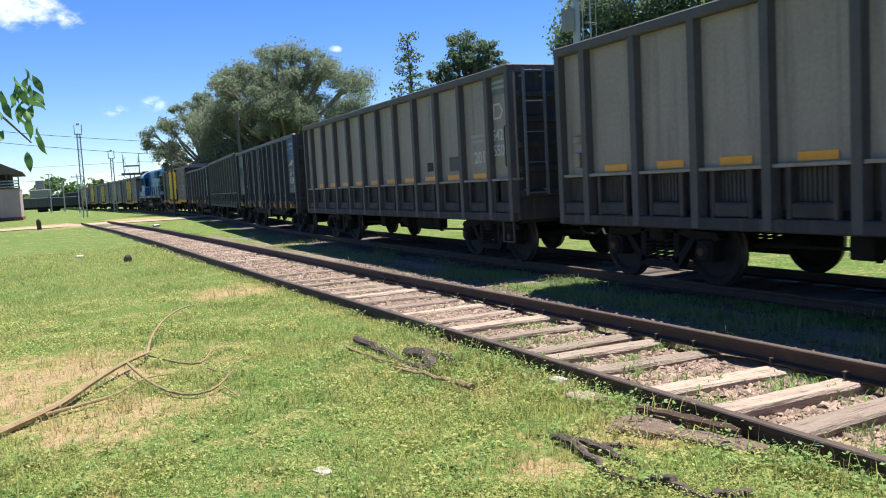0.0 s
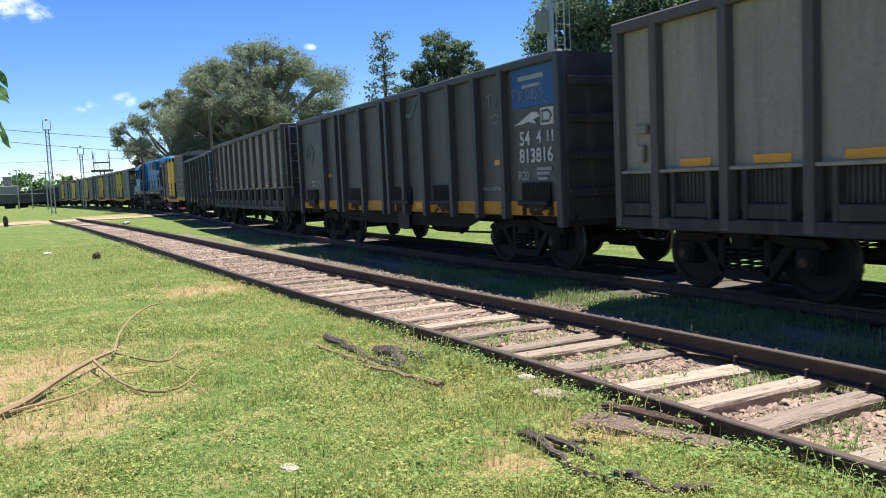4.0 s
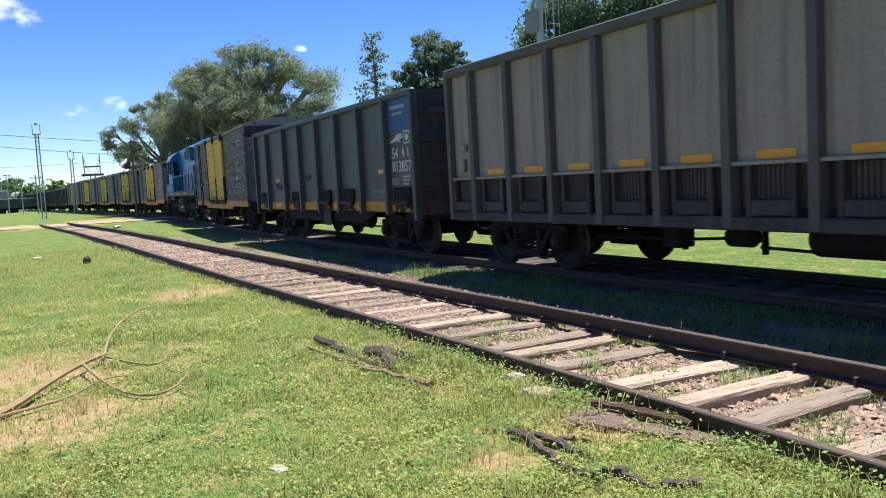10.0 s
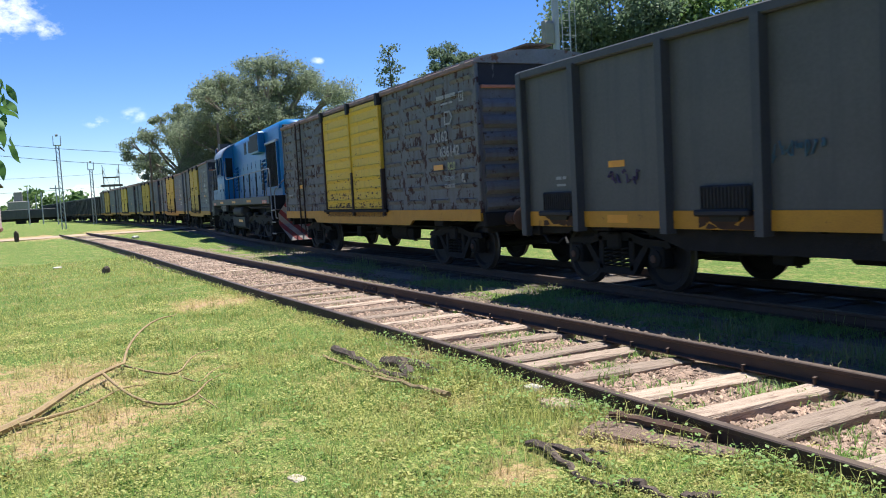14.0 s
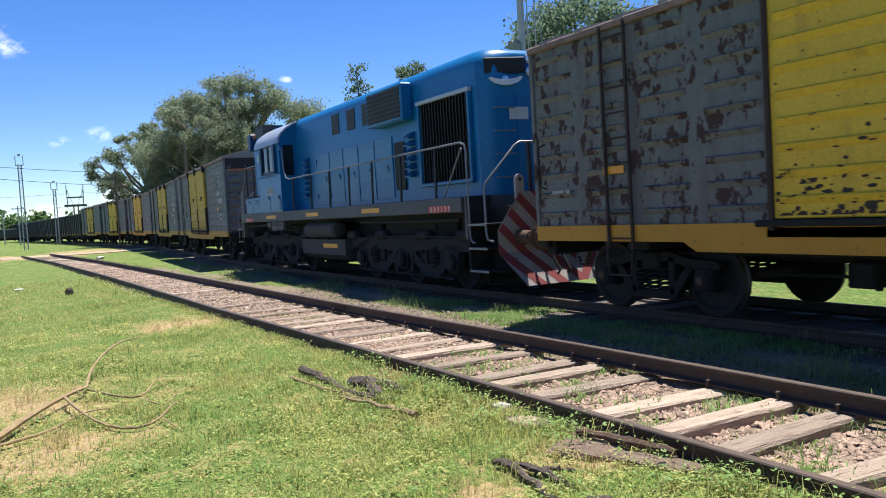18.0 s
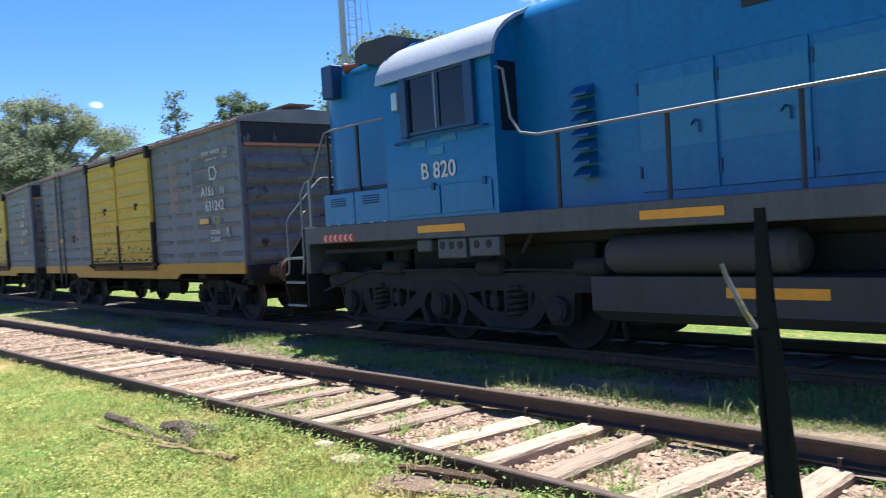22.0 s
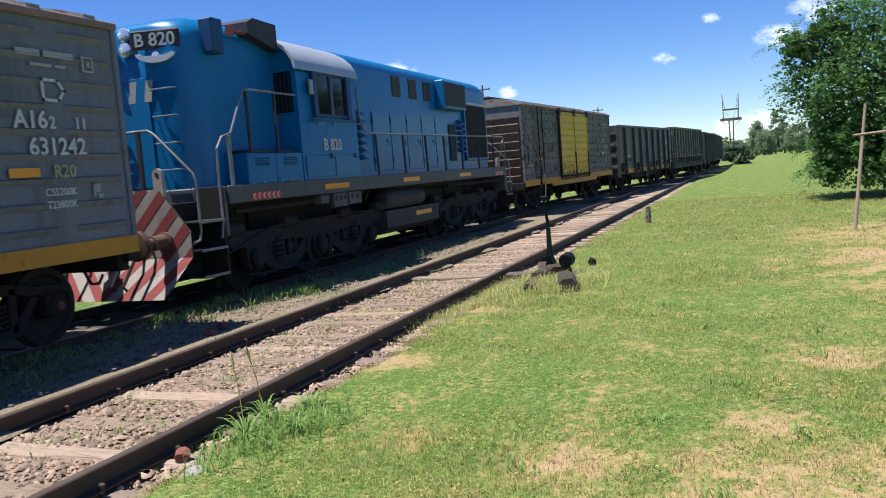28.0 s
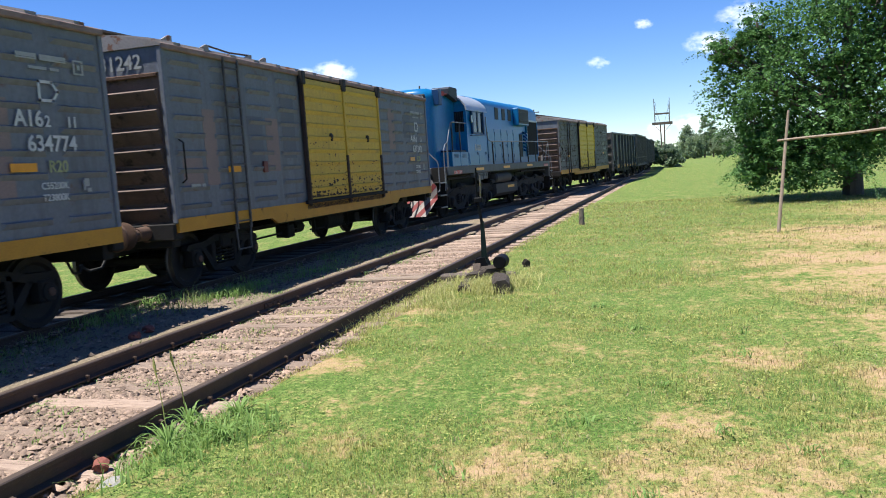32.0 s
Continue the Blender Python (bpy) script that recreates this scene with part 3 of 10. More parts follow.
GRASS = leaf_material("grass_blade", (0.075, 0.135, 0.02), (0.25, 0.335, 0.066), (0.56, 0.54, 0.19), 0.5, 0.7, dry=(0.56, 0.43, 0.23))
CLOVER = leaf_material("clover_leaf", (0.14, 0.21, 0.04), (0.36, 0.41, 0.105), (0.60, 0.58, 0.22), 0.5, 0.7, dry=(0.50, 0.42, 0.2))
WEED = leaf_material("weed_leaf", (0.10, 0.17, 0.04), (0.18, 0.275, 0.07), (0.27, 0.30, 0.12), 0.4)
STRAW = leaf_material("dry_straw", (0.30, 0.25, 0.12), (0.42, 0.35, 0.19), None, 0.3)
WHITEWALL = surface("pale_pink_plaster", (0.50, 0.36, 0.34), (0.42, 0.295, 0.28), scale=1.2, rough=0.9, streak=(0.36, 0.3, 0.27), wear=(0.36, 0.24, 0.18), wear_at=0.7, wear_scale=2, bump=0.2)
TIMBER = surface("grey_timber", (0.16, 0.13, 0.10), (0.10, 0.08, 0.065), scale=3, stretch=(4, 4, 0.5), rough=0.9, bump=0.4)
PYLON = surface("galvanised_lattice", (0.42, 0.43, 0.44), (0.34, 0.35, 0.36), scale=2, rough=0.6, metal=0.3, bump=0.05)
CONCRETE = surface("weathered_concrete", (0.30, 0.285, 0.26), (0.22, 0.21, 0.19), scale=2, rough=0.92, bump=0.35, bump_scale=22)
LITTER = surface("pale_litter", (0.56, 0.53, 0.47), (0.42, 0.39, 0.33), scale=8, rough=0.8, bump=0.3)
WRAPPER = surface("beige_wrapper", (0.44, 0.39, 0.31), (0.33, 0.28, 0.21), scale=14, rough=0.8, bump=0.3)
BRICK = surface("broken_red_brick", (0.24, 0.075, 0.05), (0.15, 0.055, 0.04), scale=8, rough=0.9, bump=0.5)


def glass_material():
    m = bpy.data.materials.new("cab_glass")
    m.use_nodes = True
    b = m.node_tree.nodes["Principled BSDF"]
    b.inputs["Base Color"].default_value = (0.01, 0.012, 0.015, 1)
    b.inputs["Roughness"].default_value = 0.06
    b.inputs["Specular IOR Level"].default_value = 0.35
    return m


GLASS = glass_material()
MIRROR = surface("dusty_mirror_glass", (0.42, 0.46, 0.40), (0.34, 0.38, 0.32), scale=20, rough=0.3, metal=0.9, bump=0.0)
LENS = surface("headlamp_glass", (0.75, 0.76, 0.76), (0.7, 0.7, 0.7), rough=0.12, metal=0.6, bump=0.0, fine=0.0)
PLOUGHWHITE = surface("dirty_plough_white", (0.34, 0.305, 0.28), (0.24, 0.21, 0.19), scale=3, rough=0.75, wear=(0.09, 0.07, 0.055), wear_at=0.58, wear_scale=4, wear_soft=0.15, bump=0.15)
PLOUGHRED = surface("faded_plough_red", (0.235, 0.038, 0.036), (0.17, 0.034, 0.034), scale=3, rough=0.75, wear=(0.10, 0.07, 0.06), wear_at=0.6, wear_scale=4, wear_soft=0.15, bump=0.15)
LEVERBLACK = surface("chipped_black_lever", (0.007, 0.008, 0.0095), (0.005, 0.006, 0.007), scale=6, rough=0.6, metal=0.0, spec=0.12, wear=(0.16, 0.155, 0.15), wear_at=0.70, wear_scale=16, bump=0.1)
# locomotive blue with the shade under the vent hoods put into the colour
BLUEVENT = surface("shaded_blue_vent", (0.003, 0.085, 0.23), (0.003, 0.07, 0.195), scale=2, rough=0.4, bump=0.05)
ROTTEN = surface("rotten_dark_timber", (0.15, 0.12, 0.095), (0.07, 0.056, 0.045), scale=7, rough=0.95, bump=0.9, bump_scale=22)
YELLOWGRASS = leaf_material("yellowing_grass", (0.17, 0.25, 0.05), (0.38, 0.43, 0.11), (0.60, 0.55, 0.24), 0.45)
WEEDBRIGHT = leaf_material("fresh_weed_leaf", (0.15, 0.26, 0.06), (0.27, 0.40, 0.12), None, 0.4)
TRUCK = surface("dusty_black_truck", (0.029, 0.029, 0.029), (0.019, 0.019, 0.019), scale=4, rough=0.85, spec=0.2, wear=(0.07, 0.06, 0.05), wear_at=0.62, wear_scale=7, wear_soft=0.15, bump=0.3, bump_scale=30)
TANK = surface("dusty_grey_tank", (0.046, 0.047, 0.047), (0.033, 0.033, 0.033), scale=2, rough=0.75, streak=(0.03, 0.028, 0.026), bump=0.12)
OLDWOOD = surface("rotten_brown_timber", (0.24, 0.165, 0.12), (0.13, 0.09, 0.066), scale=6, stretch=(1, 5, 1), rough=0.95, bump=0.9, bump_scale=20)
PRIMER = surface("brown_grey_primer", (0.235, 0.168, 0.15), (0.19, 0.145, 0.134), scale=3, rough=0.7, bump=0.1)
PRIMERDARK = surface("blue_grey_primer", (0.10, 0.115, 0.14), (0.115, 0.115, 0.125), scale=3, rough=0.7, bump=0.1)
ROOFEDGE = surface("rust_stained_grey", (0.25, 0.185, 0.165), (0.16, 0.10, 0.082), scale=5, rough=0.8, bump=0.2)
OLDRUST = surface("dark_brown_rust", (0.055, 0.034, 0.027), (0.03, 0.021, 0.018), scale=6, rough=0.85, bump=0.3)
DARKPOST = surface("dark_grey_post", (0.03, 0.034, 0.04), (0.022, 0.025, 0.03), scale=4, rough=0.6, bump=0.08)
CLIPWHITE = surface("chipped_white_clip", (0.42, 0.43, 0.43), (0.12, 0.12, 0.12), scale=30, rough=0.7, bump=0.1)
SOOT = surface("soot_and_rust", (0.035, 0.022, 0.016), (0.075, 0.036, 0.018), scale=4, rough=0.9, bump=0.1)
VISOR = surface("bright_visor", (0.72, 0.73, 0.73), (0.6, 0.61, 0.61), scale=9, rough=0.4, bump=0.0)
LADDERGREY = surface("worn_ladder_grey", (0.11, 0.11, 0.11), (0.05, 0.045, 0.042), scale=6, rough=0.7, bump=0.1)
HORNRED = surface("dull_red_horn", (0.16, 0.035, 0.03), (0.11, 0.028, 0.025), scale=5, rough=0.5, bump=0.08)
ENDGREY = surface("rust_streaked_end", (0.185, 0.182, 0.182), (0.12, 0.116, 0.114), scale=1.4, rough=0.75, stretch=(1, 0.5, 2), wear=(0.06, 0.035, 0.028), wear_at=0.60, wear_scale=3.0, wear_soft=0.05, streak=(0.10, 0.075, 0.065), streak_amount=0.5, bump=0.2)
GABLEBLACK = surface("flaking_black_gable", (0.02, 0.018, 0.022), (0.034, 0.03, 0.033), scale=3, rough=0.7, wear=(0.14, 0.125, 0.12), wear_at=0.60, wear_scale=3.2, wear_soft=0.02, wear_stretch=(1, 1, 0.4), bump=0.2)
SALMON = surface("salmon_rust_strip", (0.50, 0.20, 0.115), (0.40, 0.16, 0.09), scale=4, rough=0.7, bump=0.1)
WETWOOD = surface("dark_rotten_wood", (0.07, 0.055, 0.042), (0.035, 0.028, 0.022), scale=9, stretch=(1, 5, 5), rough=0.95, bump=0.9, bump_scale=24)
OLDTIE = surface("old_brown_sleeper", (0.37, 0.275, 0.21), (0.25, 0.18, 0.135), scale=5, stretch=(6, 0.6, 6), rough=0.9, wear=(0.14, 0.095, 0.07), wear_at=0.54, wear_scale=9, wear_stretch=(5, 0.45, 5), wear_soft=0.12, bump=0.8, bump_scale=24, random=0.3)
# sleeper wood darkened so that its colour carries the train's shade
SHADETIE = surface("shade_dark_sleeper", (0.105, 0.08, 0.062), (0.065, 0.05, 0.04), scale=5, stretch=(6, 0.6, 6), rough=0.9, bump=0.5, bump_scale=30)
# ballast earth with the shade under the train put into its colour
SHADEGRAVEL = surface("shade_dark_earth", (0.135, 0.11, 0.085), (0.095, 0.077, 0.06), scale=4, rough=0.95, wear=(0.17, 0.135, 0.105), wear_at=0.58, wear_scale=45, wear_soft=0.1, bump=0.9, bump_scale=42, fine=0.35)
# leaf green lightened to put the distance's haze into the colour
FARLEAF = leaf_material("haze_paled_leaf", (0.19, 0.26, 0.15), (0.27, 0.34, 0.20), None, 0.5)
BROWNSTONE = surface("dirty_brown_stone", (0.30, 0.215, 0.16), (0.17, 0.12, 0.088), scale=9, rough=0.92, bump=0.4, bump_scale=60, random=0.5, islands=True)
PEELED = surface("peeled_pale_pole", (0.36, 0.29, 0.215), (0.23, 0.17, 0.12), scale=5, stretch=(3, 3, 0.6), rough=0.85, bump=0.4, bump_scale=16)
# stone colour lowered to deepen the shade beside the train
SHADESTONE = surface("shade_dark_stone", (0.22, 0.162, 0.12), (0.12, 0.088, 0.066), scale=9, rough=0.92, bump=0.4, bump_scale=60, random=0.5, islands=True)


# ---- the tracks' lines ----
RAIL_Z = 0.155
NEAR_KNOTS = [(-80, -2.95), (-62, -2.0), (-44, -1.07), (-30, -0.62), (-20, -0.42), (-14, -0.32), (-8, -0.12), (-3, 0.0), (400, 0.0)]
MAIN_KNOTS = [(-260, -8.0), (-160, -1.6), (-130, 0.2), (-106, 1.4), (-95, 1.85), (-87, 2.15), (-79, 2.45), (-70, 2.6), (-64, 2.55), (-58, 2.3), (-50, 1.8), (-44, 1.35),
              (-37, 0.72), (-30, 0.28), (-22, 0.04), (-14, 0.0), (24, 0.0), (29, -0.18), (34, -0.52), (41, -1.1), (47, -1.75), (53, -2.4), (60, -3.1), (68, -3.65), (78, -3.95), (100, -4.0), (112, -3.9), (126, -3.2), (145, -1.4), (180, 4.0), (240, 18.0)]


def smooth_line(knots, centre):
    xs = np.arange(knots[0][0], knots[-1][0] + 0.5, 0.5)
    ys = np.interp(xs, *zip(*knots))
    k = np.hanning(17)
    k /= k.sum()
    ys = np.convolve(np.pad(ys, 8, mode="edge"), k, mode="valid")
    return lambda x: float(np.interp(x, xs, ys)) + centre


near_y = smooth_line(NEAR_KNOTS, 4.613)
main_y = smooth_line(MAIN_KNOTS, 8.60)


# ---- the ground ----
def build_ground():
    xs = np.concatenate([[-3000, -1200, -500, -260, -160, -110], np.arange(-80, -26, 2.0), np.arange(-26, 26, 0.4), np.arange(26, 80, 2.0), [110, 160, 260, 500, 1200, 3000]])
    ys = np.concatenate([[-3000, -1200, -500, -200, -90, -40], np.arange(-24, -10, 1.0), np.arange(-10, 2, 0.4), np.arange(2, 5.0, 0.14), np.arange(5.0, 14, 0.4), np.arange(14, 40, 2.0), [60, 100, 200, 500, 1200, 3000]])
    verts = []
    for y in ys:
        for x in xs:
            near = max(0.0, 1 - max(abs(x) / 60, abs(y) / 30))
            z = 0.045 * near * noise.noise((x * 0.5, y * 0.5, 1)) + 0.02 * near * noise.noise((x * 1.7, y * 1.7, 5)) - 0.01
            if -90 < x < 90:
                d = abs(y - near_y(x))
                z -= 0.115 * max(0.0, min(1.0, (1.75 - d) / 0.4)) if y > near_y(x) else -0.035 * max(0.0, min(1.0, (2.2 - d) / 0.6)) + 0.12 * max(0.0, min(1.0, ((1.06 if x < 0.5 else 1.3) - d) / 0.12))
                d2 = abs(y - main_y(x))
                z -= 0.06 * max(0.0, min(1.0, (1.9 - d2) / 0.5))
            verts.append((x, y, z))
    nx = len(xs)
    faces = [(j * nx + i, j * nx + i + 1, (j + 1) * nx + i + 1, (j + 1) * nx + i) for j in range(len(ys) - 1) for i in range(nx - 1)]
    me = quick_mesh("ground", verts, faces, LAWN, smooth=True)
    return tagged(new("ground", me), "patchy green lawn with clover, dry straw and bare earth", "ground", kind="structure")


ground = build_ground()


def bed_sheet(name, line, half, x0, x1, step, level, material, label, ragged=0.25, near_half=0.0):
    """A strip of gravel along a track with a ragged edge."""
    xs = np.arange(x0, x1 + step, step)
    cols = 15
    verts = []
    for x in xs:
        for k in range(cols):
            e = (k / (cols - 1) * 2 - 1)
            side_half = half if e > 0 else (near_half or half) if x < 0.5 else (near_half + 0.24 if near_half else half)
            w = side_half + (ragged if e > 0 or not near_half else 0.1) * noise.noise((x * 0.7, 9.0 if e > 0 else -9.0, 2)) + 0.12 * noise.noise((x * 3, e, 7))
            y = line(x) + e * w
            z = (level(x) if callable(level) else level) + 0.022 * noise.noise((x * 2.3, y * 2.3, 3)) - (0.07 if abs(e) > 0.99 else 0.03 if abs(e) > 0.84 else 0.0)
            verts.append((x, y, z))
    faces = [(i * cols + k, (i + 1) * cols + k, (i + 1) * cols + k + 1, i * cols + k + 1) for i in range(len(xs) - 1) for k in range(cols - 1)]
    return tagged(new(name, quick_mesh(name, verts, faces, material, smooth=True)), label, "track bed", kind="structure")


EARTH = surface("gravelly_earth", (0.22, 0.165, 0.115), (0.15, 0.125, 0.075), scale=1.6, rough=0.95, wear=(0.31, 0.24, 0.17), wear_at=0.58, wear_scale=30, wear_soft=0.12, bump=0.9, bump_scale=36, fine=0.35)
bed_sheet("track_bed_near", near_y, 1.62, -62, 62, 0.4, lambda x: (-0.052 if x < 0 else -0.04) - 0.035 * max(0.0, min(1.0, (x + 9) / 2)) * max(0.0, min(1.0, (0.5 - x) / 2)), GRAVEL, "brown gravel bed of the empty siding", near_half=1.0)
bed_sheet("track_bed_main", main_y, 1.9, -90, 110, 0.5, -0.03, SHADEGRAVEL, "dark gravel bed under the train", 0.35)
bed_sheet("gravel_strip", lambda x: 0.5 * (near_y(x) + main_y(x)) - 0.2, 0.95, -34, 34, 0.4, lambda x: -0.014 + 0.095 * max(0.0, min(1.0, (x + 4) / 4)), EARTH, "earthy gravel between the two tracks", 0.35)


def path_strip():
    """The pale earth crossing far along the line."""
    pts, faces = [], []
    for k in range(30):
        y = -40 + k * 1.9
        x = -62 - 0.12 * y + 1.5 * noise.noise((y * 0.2, 0, 4))
        w = 2.4 + 0.6 * noise.noise((y * 0.5, 3, 4))
        pts += [(x - w, y, 0.03), (x, y, 0.045), (x + w, y, 0.03)]
    for k in range(29):
        for i in range(2):
            faces.append((k * 3 + i, k * 3 + 3 + i, k * 3 + 4 + i, k * 3 + 1 + i))
    me = quick_mesh("dirt_path", pts, faces, surface("pale_earth", (0.40, 0.30, 0.205), (0.32, 0.24, 0.16), scale=0.7, rough=0.95, bump=0.3, bump_scale=6), smooth=True)
    tagged(new("dirt_path", me), "pale earth path crossing the tracks", "path", kind="structure")


path_strip()


# ---- rails ----
RAIL_PROFILE = [(-0.07, -0.15), (0.07, -0.15), (0.07, -0.138), (0.012, -0.122), (0.009, -0.045), (0.034, -0.034), (0.036, -0.008), (0.028, 0.0), (-0.028, 0.0), (-0.036, -0.008), (-0.034, -0.034), (-0.009, -0.045), (-0.012, -0.122), (-0.07, -0.138)]


def rail_mesh(name, line, side, x0, x1, step, dip=0.0):
    sh = Shape()
    xs = np.arange(x0, x1 + step * 0.5, step)
    n = len(RAIL_PROFILE)
    vs = []
    for x in xs:
        c = line(x) + side
        z = RAIL_Z + 0.006 * noise.noise((x * 0.3, side, 8)) - dip
        vs += [(x, c + p, z + q) for p, q in RAIL_PROFILE]
    fs = []
    for i in range(len(xs) - 1):
        for k in range(n):
            m = (k + 1) % n
            fs.append((i * n + k, i * n + m, (i + 1) * n + m, (i + 1) * n + k))
    fs += [tuple(range(n)), tuple(range((len(xs) - 1) * n, len(xs) * n))[::-1]]
    sh.add(vs, fs)
    me = sh.mesh(name)
    me.materials.append(RAIL)
    me.materials.append(RAILTOP)
    for p in me.polygons:
        if p.center.z > RAIL_Z - dip - 0.007 and p.normal.z > 0.6:
            p.material_index = 1
    return me


siding = thing("siding_track", "empty rusty broad-gauge siding on bleached wooden sleepers", "railway track", kind="structure")
main_line = thing("main_track", "broad-gauge track in shade under the train", "railway track", kind="structure")
GAUGE = 0.8725
for side in (-GAUGE, GAUGE):
    put("rail", rail_mesh("rail", near_y, side, -63, 66, 0.5), RAIL, siding, "rusty brown rail with a worn head")
    put("rail", rail_mesh("rail", main_y, side, -150, 150, 1.0), RAIL, main_line, "rail in the train's shadow")


def fishplate_mesh():
    sh = Shape()
    sh.prism([(0.012, -0.118), (0.03, -0.11), (0.026, -0.055), (0.012, -0.05)], 0, -0.3, 0.3)
    for k in range(4):
        x = -0.225 + k * 0.15
        sh.lathe([(0.026, 0.016), (0.046, 0.016), (0.048, 0.01)], (x, 0, -0.082), 1, 6)
    return sh


FISH = fishplate_mesh().mesh("fishplate")
for x, side, flip in ((-13.2, GAUGE, -1), (-13.2, -GAUGE, 1), (-1.0, GAUGE, -1), (11.0, GAUGE, -1), (11.0, -GAUGE, -1), (17.5, GAUGE, -1)):
    put("fishplate", FISH, RAIL, siding, "bolted joint plate", at=pose(x, near_y(x) + side, RAIL_Z, 0, 0, 0 if flip > 0 else 180))


# ---- rolling stock: running gear ----
def wheelset_mesh():
    sh = Shape()
    sh.tube([(0, -1.06, 0), (0, 1.06, 0)], 0.075, 10)
    for s in (-1, 1):
        prof = [(-0.07, 0.43), (-0.045, 0.475), (-0.035, 0.485), (-0.02, 0.475), (0.0, 0.457), (0.065, 0.45), (0.07, 0.38), (0.03, 0.34), (0.02, 0.16), (0.06, 0.13), (0.06, 0.075)]
        prof = [(-0.07, 0.075), (-0.06, 0.14), (-0.025, 0.17), (-0.015, 0.34)] + [(-0.07, 0.38)] + prof
        sh.lathe([(a * s + 0.885 * s, r) for a, r in prof], (0, 0, 0), 1, 28)
    # bolts and a chalk mark make the turning show
    for s in (-1, 1):
        for k in range(3):
            t = k * 2.094
            sh.lathe([(1.06 * s, 0.014), (1.085 * s, 0.012)], (0.045 * math.cos(t), 0, 0.045 * math.sin(t)), 1, 6)
    me = sh.mesh("wheelset")
    me.materials.append(WHEEL)
    me.materials.append(TREAD)
    for p in me.polygons:
        r = math.hypot(p.center.x, p.center.z)
        if 0.44 < r < 0.5 and 0.87 < abs(p.center.y) < 0.96:
            p.material_index = 1
    return me


def coil(sh, x, y, z0, z1, r, wire, turns, n=10):
    pts = []
    for k in range(turns * n + 1):
        a = 2 * math.pi * k / n
        pts.append((x + r * math.cos(a), y + r * math.sin(a), z0 + (z1 - z0) * k / (turns * n)))
    sh.tube(pts, wire, 6)


def bogie_frame_mesh():
    """Cast three-piece freight bogie without its wheels."""
    sh = Shape()
    for s in (-1, 1):
        y0, y1 = (s * 1.04 - 0.06, s * 1.04 + 0.06)
        top = [(-1.15, 0.62), (-1.08, 0.70), (-0.62, 0.72), (-0.3, 0.80), (0.3, 0.80), (0.62, 0.72), (1.08, 0.70), (1.15, 0.62), (1.02, 0.58), (0.66, 0.60), (0.34, 0.68), (-0.34, 0.68), (-0.66, 0.60), (-1.02, 0.58)]
        sh.prism(top, 1, y0, y1)
        low = [(-0.72, 0.62), (-0.6, 0.62), (-0.3, 0.3), (0.3, 0.3), (0.6, 0.62), (0.72, 0.62), (0.38, 0.2), (-0.38, 0.2)]
        sh.prism(low, 1, y0, y1)
        for x in (-0.34, 0.34):
            sh.box(x - 0.055, x + 0.055, y0, y1, 0.25, 0.75, 0.015)
        for x in (-0.19, 0.0, 0.19):
            coil(sh, x, s * 1.04, 0.30, 0.58, 0.075, 0.018, 5, 8)
        for x in (-0.9, 0.9):
            sh.box(x - 0.14, x + 0.14, s * 1.05 - 0.1, s * 1.05 + 0.1, 0.33, 0.62, 0.03)
            sh.lathe([(s * 1.15, 0.12), (s * 1.17, 0.12), (s * 1.185, 0.09)], (x, 0, 0.46), 1, 14)
    sh.box(-0.16, 0.16, -1.15, 1.15, 0.56, 0.80, 0.03)
    sh.lathe([(0.80, 0.26), (0.90, 0.24)], (0, 0, 0), 2, 14)
    for x in (-0.52, 0.52):
        sh.box(x - 0.05, x + 0.05, -0.95, 0.95, 0.36, 0.44, 0.01)
        for s in (-1, 1):
            sh.box(x - 0.05 + 0.08 * (1 if x < 0 else -1) - 0.03, x + 0.05, s * 0.885 - 0.06, s * 0.885 + 0.06, 0.3, 0.56, 0.01)
    return sh.mesh("bogie")


WHEELSET, BOGIE = wheelset_mesh(), bogie_frame_mesh()
HUBCAP = Shape().lathe([(0.0, 0.055), (0.012, 0.055), (0.02, 0.04)], (0, 0, 0), 1, 12).mesh("journal_cap")
SPIN = []


def add_bogie(wagon, x, spin=True, cap=RUST):
    b = put("bogie", BOGIE, STEEL, wagon, "black cast bogie frame with coil springs", at=(x, 0, 0))
    for dx in (-0.9, 0.9):
        w = put("wheelset", WHEELSET, WHEEL, b, "pair of steel wheels on an axle", at=(dx, 0, 0.46))
        if spin:
            SPIN.append((w, dx, 0.46))
        for s in (-1, 1):
            c = put("journal_cap", HUBCAP, cap, b, at=pose(dx, s * 1.187, 0.46, 0, 0, 0 if s > 0 else 180))
    return b


def coupler_mesh():
    sh = Shape()
    sh.box(-0.05, 0.34, -0.09, 0.09, 0.83, 1.0, 0.03)
    sh.prism([(0.3, -0.14), (0.62, -0.17), (0.66, -0.05), (0.55, 0.02), (0.62, 0.1), (0.5, 0.17), (0.3, 0.13)], 2, 0.79, 1.04)
    return sh.mesh("coupler")


def buffer_mesh():
    sh = Shape()
    sh.lathe([(0.0, 0.14), (0.05, 0.14), (0.06, 0.11), (0.3, 0.10), (0.3, 0.075), (0.52, 0.075), (0.53, 0.2), (0.56, 0.21), (0.58, 0.17), (0.585, 0.05)], (0, 0, 0), 0, 20)
    return sh.mesh("buffer")


COUPLER, BUFFER = coupler_mesh(), buffer_mesh()


